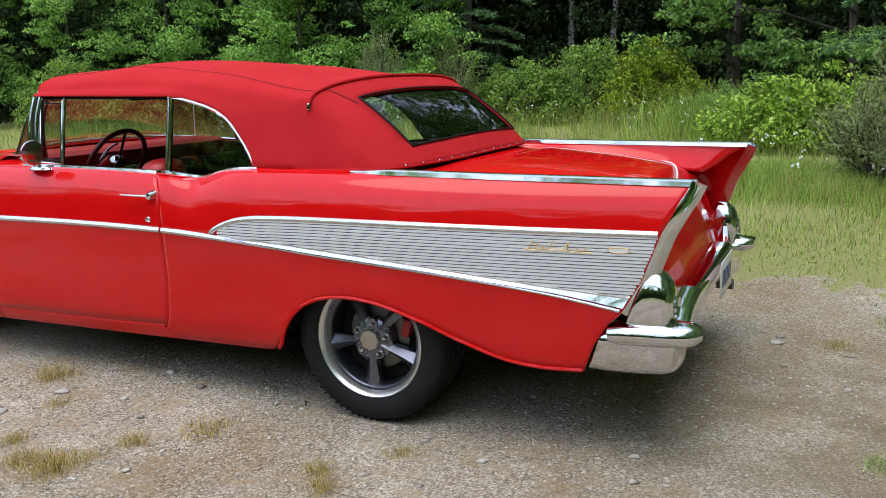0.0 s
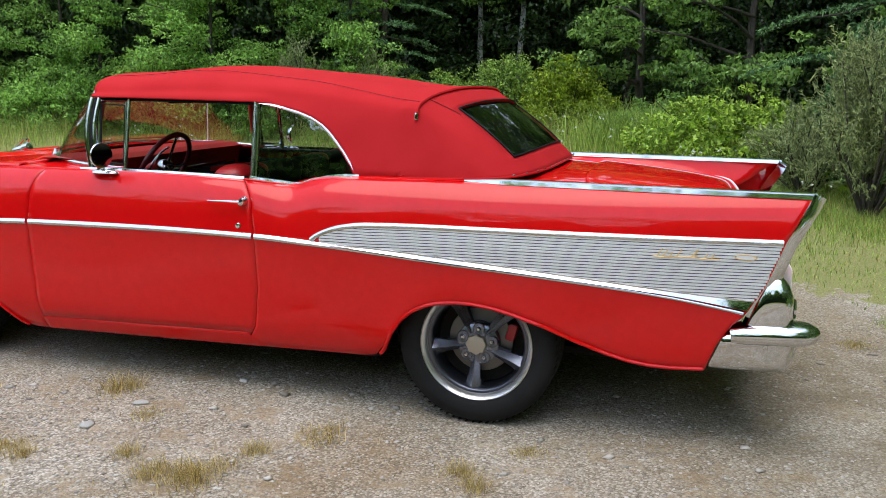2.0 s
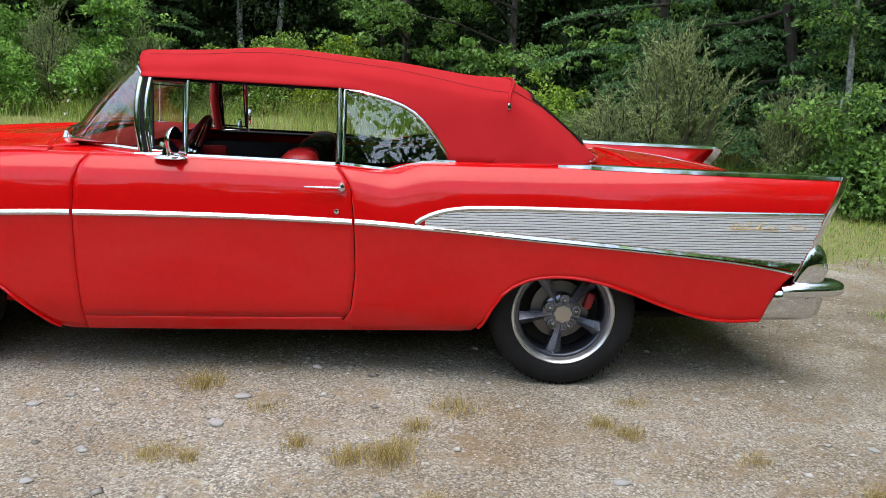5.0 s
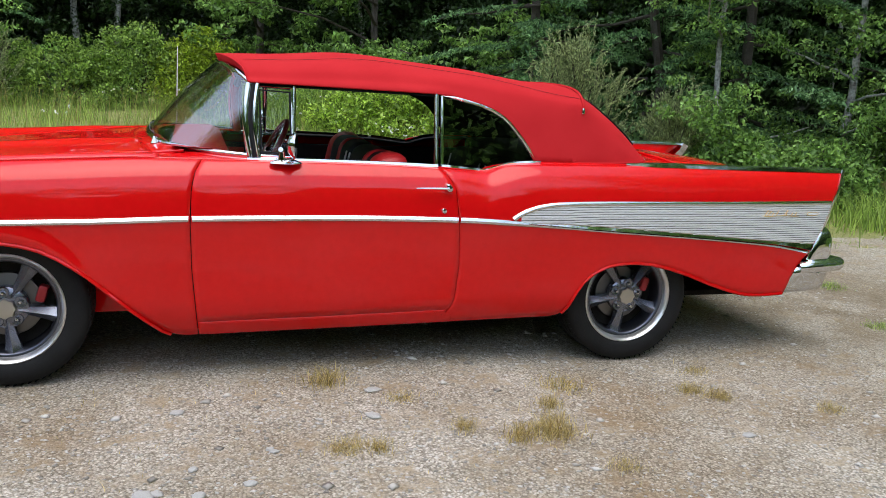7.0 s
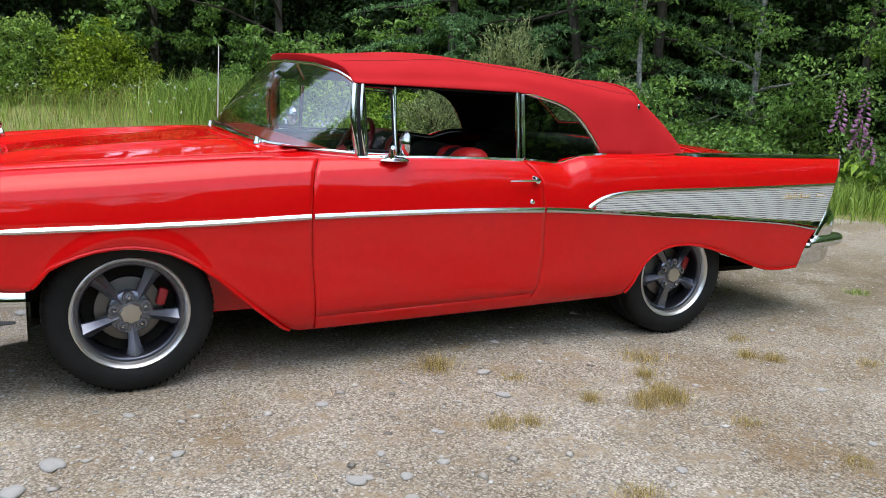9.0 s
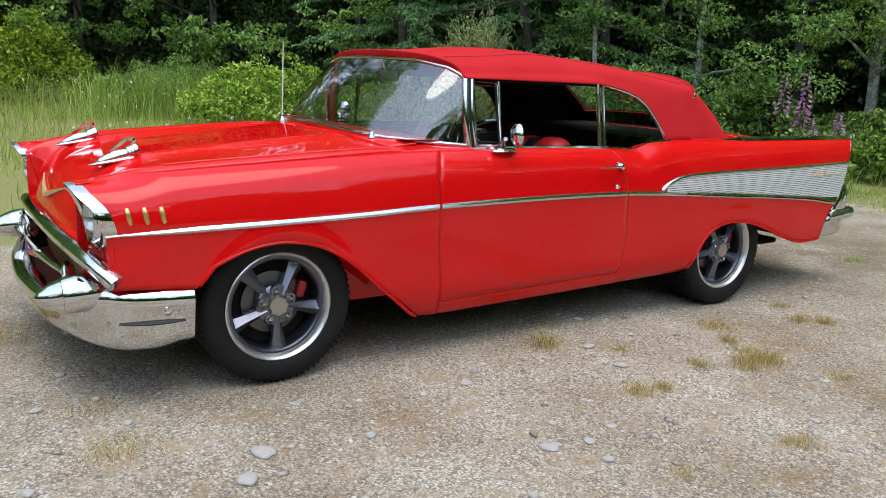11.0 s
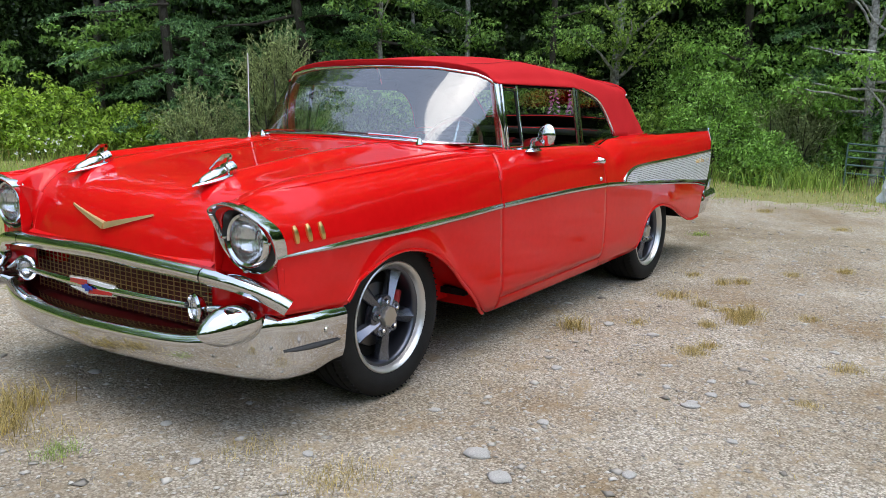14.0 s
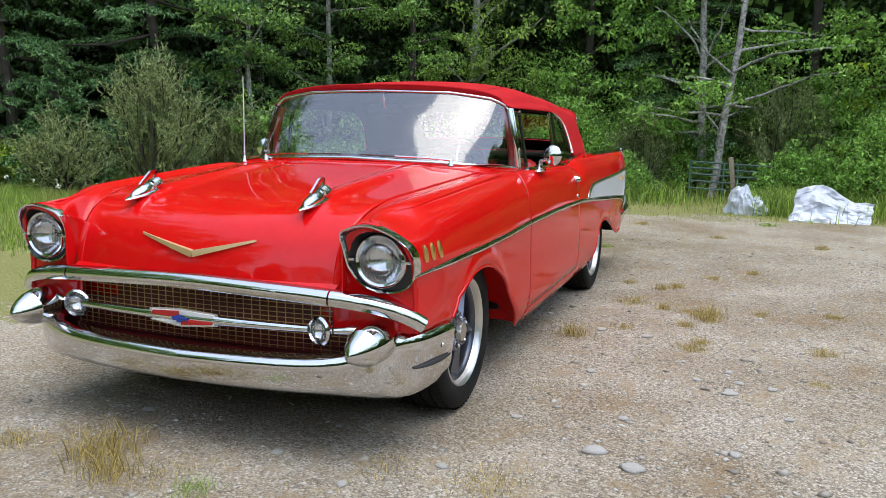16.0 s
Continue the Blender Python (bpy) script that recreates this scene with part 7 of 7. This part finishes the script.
tg = np.concatenate([np.column_stack([rng.normal(0.1, 0.7, 2600), rng.normal(11.0, 0.5, 2600)]), np.column_stack([rng.normal(5.3, 0.5, 1400), rng.normal(2.6, 0.4, 1400)]), np.column_stack([rng.normal(5.85, 0.22, 1700), rng.normal(-2.3, 0.22, 1700)]), np.column_stack([rng.normal(6.5, 0.3, 700), rng.normal(-0.2, 0.5, 700)]), np.column_stack([rng.normal(6.2, 0.5, 2400), rng.normal(-4.0, 0.8, 2400)])])
grow("tall_grass", "tall rank green grass by the wood", tg, lambda x, y: 0.85 if y > 5 else 0.36, 0.0065, 0.6, GRASS)
DAISY = principled("daisy_petal", (0.80, 0.80, 0.76), 0.6)
dz = np.column_stack([rng.uniform(-9, 3.5, 420), rng.uniform(5.5, 12.0, 420)])
dz = dz[[noise.noise((a * 0.6, b * 0.6, 6.0)) > 0.05 for a, b in dz]]
heads = np.column_stack([dz, gz(dz) + np.array([tall(a, b) for a, b in dz]) * 1.05 + 0.05])
heads = np.repeat(heads, 5, 0) + rng.normal(0, 0.010, (5 * len(heads), 3))
tagged(part("daisies", leaf_mesh("daisies", heads, 0.030, DAISY, None, 0.7), DAISY), "scattered small white daisies in the meadow", "flowers", kind="stuff")
sp = np.column_stack([rng.uniform(-5.5, 6, 9000), rng.uniform(-3.2, 2.6, 9000)])
sp = sp[[(not (-3.9 < a < 1.3 and -0.8 < b < 0.8)) and noise.noise((a * 1.1, b * 1.1, 5.0)) > 0.12 for a, b in sp]]
grow("sparse_grass", "sparse dry grass on the gravel", sp, lambda x, y: 0.035, 0.0014, 0.8, DRYGRASS)


# ---------------------------------------------------------------- tufts, stones and gravel on the lot
def tuft_mesh(n, h, r, seed, mat):
    q = np.random.default_rng(seed)
    roots = np.column_stack([q.normal(0, r, n), q.normal(0, r, n), np.full(n, -0.01)])
    return blade_mesh("grass", roots, h, 0.0012, 0.9, mat)


tuft_kinds = []
for k, (n, h, r, mat) in enumerate(((240, 0.048, 0.042, DRYGRASS), (210, 0.078, 0.038, DRYGRASS), (300, 0.042, 0.080, DRYGRASS), (240, 0.060, 0.05, GRASS))):
    tuft_kinds.append(tuft_mesh(n, h, r, 400 + k, mat))
tufts = [(-0.52, -1.24, 0, 1.3), (0.275, -1.10, 0, 0.8), (-0.78, -1.76, 1, 1.2), (-0.93, -1.76, 1, 1.0), (-1.30, -1.29, 0, 0.8), (-1.60, -1.06, 1, 1.2), (-1.64, -1.74, 0, 0.7), (-0.73, -1.62, 0, 0.8), (0.08, -1.355, 1, 0.8), (-1.13, -1.64, 1, 0.7), (-0.64, -2.07, 0, 0.8), (-1.60, -1.71, 0, 0.9), (-0.82, -1.72, 0, 1.2), (-1.456, -2.40, 0, 1.0), (-3.65, -1.26, 2, 1.1), (-4.2, -1.08, 0, 0.9), (-0.69, -1.466, 1, 0.8), (-3.99, 0.20, 1, 1.8), (-4.12, 0.06, 1, 1.5), (-4.08, -0.12, 2, 1.0), (-3.72, -1.19, 2, 0.9), (-3.70, -0.82, 2, 0.9), (-4.03, 0.61, 0, 1.2), (-4.13, -0.31, 3, 0.8), (-1.50, -1.76, 1, 0.7), (0.6, -1.7, 0, 0.8), (0.17, -1.46, 1, 0.8), (-0.53, -2.5, 0, 0.8), (0.9, -2.0, 1, 0.8), (-2.05, -2.35, 0, 0.6), (1.9, -0.6, 3, 0.9), (2.3, 0.3, 3, 1.1), (2.0, 1.2, 3, 1.2), (3.0, -1.6, 0, 1.0), (1.7, 0.75, 0, 1.0), (2.6, -2.6, 1, 0.9), (3.8, -0.7, 0, 1.2), (4.3, -2.1, 3, 1.2), (-4.6, 1.2, 3, 1.2), (-4.3, 1.7, 3, 1.3), (-5.0, 0.6, 1, 1.2)]
for k, (x, y, kind, sc) in enumerate(tufts):
    t = thing("grass_tuft", "small dry straw-coloured grass tuft on gravel" if kind < 3 else "small green grass tuft on gravel", "grass", "grass tufts", at=Matrix.Translation((x, y, ground_z(x, y))) @ Matrix.Rotation(k * 1.7, 4, "Z") @ Matrix.Diagonal((sc, sc, sc, 1)))
    tagged(part("grass", tuft_kinds[kind], DRYGRASS, t), kind="stuff")


def stone_mesh(seed):
    rnd = random.Random(seed)
    bm = bmesh.new()
    bmesh.ops.create_icosphere(bm, subdivisions=2, radius=1)
    sx, sy = rnd.uniform(0.75, 1.2), rnd.uniform(0.6, 1.0)
    for v in bm.verts:
        k = 1 + 0.30 * noise.noise(v.co * 1.6 + Vector((seed, 0, 0))) + 0.16 * noise.noise(v.co * 3 + Vector((0, seed, 0)))
        v.co = Vector((v.co.x * sx * k, v.co.y * sy * k, v.co.z * 0.26 * k))
    me = bpy.data.meshes.new("stone")
    bm.to_mesh(me)
    bm.free()
    me.polygons.foreach_set("use_smooth", [True] * len(me.polygons))
    me.materials.append(STONE)
    return me


stone_kinds = [stone_mesh(k + 1) for k in range(5)]
stones = [(-3.256, -1.495, 0.052), (-2.325, -1.951, 0.034), (-1.895, -1.675, 0.020), (-1.88, -1.70, 0.022), (-1.461, -1.454, 0.034), (-1.982, -1.929, 0.026), (0.03, -1.877, 0.024), (-2.196, -2.133, 0.03), (-2.167, -1.788, 0.026), (-2.226, -1.276, 0.028), (-2.846, -1.539, 0.03), (-2.15, -1.982, 0.024), (-3.384, -0.464, 0.02), (-3.244, -1.488, 0.05), (-3.372, -1.657, 0.045), (-3.55, 0.358, 0.032), (-2.967, -1.105, 0.022), (-3.735, -0.387, 0.028), (-3.882, -0.74, 0.03), (-2.282, -1.942, 0.024), (1.432, 0.715, 0.035), (-1.407, -1.179, 0.03), (-1.30, -1.26, 0.024), (-3.6, -1.0, 0.03), (-3.1, -2.0, 0.028), (-2.6, -2.2, 0.024), (-1.2, -2.3, 0.022), (-0.3, -2.4, 0.024), (0.5, -2.2, 0.02), (-4.4, -0.6, 0.03), (-4.0, -1.4, 0.03), (1.1, -1.6, 0.022), (2.4, -1.2, 0.024), (3.3, 6.0, 0.09)]
for k, (x, y, r) in enumerate(stones):
    st = new("stone", stone_kinds[k % 5])
    st.matrix_basis = Matrix.Translation((x, y, ground_z(x, y) + r * 0.12)) @ Matrix.Rotation(k * 2.1, 4, "Z") @ Matrix.Diagonal((r, r, r, 1))
    tagged(st, "flat pale grey stone bedded in the gravel", "stone", "stones on the lot")


def scatter_gravel(n, x0, x1, y0, y1, lo, hi):
    base = np.array([(1, 0, 0), (-1, 0, 0), (0, 1, 0), (0, -1, 0), (0, 0, 1), (0, 0, -1)], float)
    tri = np.array([(0, 2, 4), (2, 1, 4), (1, 3, 4), (3, 0, 4), (2, 0, 5), (1, 2, 5), (3, 1, 5), (0, 3, 5)])
    p = np.column_stack([rng.uniform(x0, x1, n), rng.uniform(y0, y1, n)])
    keep = np.array([noise.noise((a * 0.9, b * 0.9, 1.0)) + 0.6 * rng.random() > 0.12 for a, b in p])
    p = p[keep]
    n = len(p)
    s = lo + (hi - lo) * rng.random(n) ** 4
    a = rng.uniform(0, 2 * math.pi, n)
    v = base[None] * rng.uniform(0.6, 1.3, (n, 6, 1)) + rng.normal(0, 0.15, (n, 6, 3))
    v[:, :, 2] *= 0.38
    c, d = np.cos(a)[:, None], np.sin(a)[:, None]
    v = np.stack([v[:, :, 0] * c - v[:, :, 1] * d, v[:, :, 0] * d + v[:, :, 1] * c, v[:, :, 2]], 2) * s[:, None, None]
    v += np.column_stack([p, gz(p) + s * 0.10])[:, None, :]
    loops = (np.arange(n)[:, None, None] * 6 + tri[None]).ravel()
    return fast_mesh("gravel", v.reshape(-1, 3), np.full(n * 8, 3), loops, PEBBLE)


tagged(part("gravel", scatter_gravel(60000, -5.4, 2.2, -3.3, 0.9, 0.0015, 0.012), PEBBLE), "loose grey and buff gravel on the lot", "gravel", kind="stuff")
tagged(part("bedded_stones", scatter_gravel(1500, -5.6, 3.0, -3.2, 1.2, 0.008, 0.030), PEBBLE), "small pale stones bedded in the gravel", "gravel", kind="stuff")
tagged(part("coarse_gravel", scatter_gravel(5000, -6, 6, -4.5, 3.0, 0.003, 0.016), PEBBLE), "scattered loose gravel on the lot", "gravel", kind="stuff")


# ---------------------------------------------------------------- foxgloves, bags, gate, timber
def foxglove(x, y, h, seed):
    rnd = random.Random(seed)
    t = thing("foxglove", "tall foxglove with a spike of pink bells", "flower", "foxgloves", at=Matrix.Translation((x, y, ground_z(x, y) - 0.02)))
    lean = (rnd.uniform(-0.05, 0.05), rnd.uniform(-0.05, 0.05))
    part("stalk", branch((0, 0, 0), (lean[0], lean[1], h), 0.008, 0.003, 0.02, 6, seed), LEAF_STALK, t)
    bell = []
    for k in range(26):
        f = k / 25
        z = h * (0.62 + 0.37 * f)
        a = k * 2.2
        r = 0.042 * (1.25 - f)
        c = Matrix.Translation((lean[0] * z / h + math.cos(a) * r, lean[1] * z / h + math.sin(a) * r, z)) @ Matrix.Rotation(a, 4, "Z") @ Matrix.Rotation(radians(115), 4, "Y")
        s = 1.7 - 1.0 * f
        bell.append(moved(lathe([(0.003, 0), (0.009 * s, 0.012 * s), (0.011 * s, 0.03 * s), (0.016 * s, 0.042 * s)], 7, "z"), c))
    tagged(part("flower_spike", join(*bell), PINK, t, "spike of pink bells"), kind="stuff")
    q = np.random.default_rng(seed)
    p = np.column_stack([q.normal(0, 0.10, 22), q.normal(0, 0.10, 22), q.uniform(0.03, h * 0.5, 22)])
    part("leaves", leaf_mesh("leaves", p, 0.17, LEAF_SALAL, p * np.array([6, 6, 0]), 0.42, 0.2), LEAF_SALAL, t)


for k, (x, y, h) in enumerate(((5.95, 3.00, 1.40), (6.02, 2.74, 1.45), (6.08, 2.84, 1.08), (6.12, 2.66, 0.85), (6.2, 2.32, 0.95), (2.35, 6.55, 0.62))):
    foxglove(x, y, h, 500 + k)

bag = thing("plastic_bag", "crumpled white plastic bag in the grass", "bag", at=Matrix.Translation((5.62, -1.84, ground_z(5.62, -1.84))))
bm = bmesh.new()
bmesh.ops.create_icosphere(bm, subdivisions=5, radius=1)
for v in bm.verts:
    k = 1 + 0.30 * noise.noise(v.co * 1.6) - 0.42 * abs(noise.noise(v.co * 2.6 + Vector((3, 1, 2)))) - 0.20 * abs(noise.noise(v.co * 6.0)) + 0.14
    z = v.co.z * k
    v.co = Vector((v.co.x * k * 0.20, v.co.y * k * 0.24 * (1.0 - 0.25 * z), max(-0.2, z) * 0.28 + 0.055))
    v.co.z *= 1.15 + 0.35 * v.co.y / 0.24 - 0.40 * math.exp(-((v.co.y + 0.06) / 0.07) ** 2) * max(0.0, z)
part("sack", bm, PLASTIC, bag)
sheet_thing = thing("plastic_sheet", "crumpled white plastic sheet draped over grass", "sheet", at=Matrix.Translation((4.95, -2.83, ground_z(4.95, -2.83))) @ Matrix.Diagonal((0.88, 0.88, 0.88, 1)))


def sheet_f(u, v):
    y = 0.52 - 1.04 * u
    z = -0.02 + 0.52 * v * (0.55 + 0.45 * math.sin(math.pi * min(1, 0.25 + u))) - 0.12 * (1 - v) * 0
    y += 0.10 * (v - 0.5) * -1 + 0.06 * noise.noise((u * 3, v * 3, 7))
    x = 0.34 * v + 0.07 * noise.noise((u * 5, v * 4, 1)) + 0.035 * noise.noise((u * 13, v * 11, 2))
    z += 0.04 * noise.noise((u * 4, v * 6, 3)) + 0.02 * noise.noise((u * 12, v * 12, 5))
    if u < 0.25 and v < 0.45:
        z -= 0.03
    return (x, y, max(z, -0.03))


part("film", sheet(sheet_f, span(0, 1, 0.02), span(0, 1, 0.025)), PLASTIC, sheet_thing, thick=0.004)
gate = thing("metal_gate", "old green metal gate lying among the grass", "gate", at=Matrix.Translation((6.75, -1.55, ground_z(6.75, -1.55))))
for z in (0.16, 0.27, 0.37, 0.46, 0.55):
    part("rail", sweep([(0.10 * z, -0.58, z - 0.02), (0.10 * z, 0.58, z + 0.03)], ring(0.013, 8)), GREENMETAL, gate)
for y in (-0.58, -0.1, 0.1, 0.58):
    part("upright", sweep([(0, y, -0.02), (0.04, y, 0.57)], ring(0.012, 8), up=(1, 0, 0)), GREENMETAL, gate)
post = thing("fence_post", "short grey weathered post beside the gate", "post", at=Matrix.Translation((6.80, -1.62, ground_z(6.8, -1.62))))
part("shaft", moved(box(-0.035, 0.035, -0.035, 0.035, -0.1, 0.66, 0.008), Matrix.Rotation(-0.12, 4, "X")), WOOD, post)
plank = thing("timber_plank", "weathered timber plank lying in the grass", "plank", at=Matrix.Translation((3.30, 4.70, ground_z(3.3, 4.7))) @ Matrix.Rotation(radians(27), 4, "Z"))
part("board", box(-0.32, 0.32, -0.07, 0.07, 0.0, 0.055, 0.006), WOOD, plank)
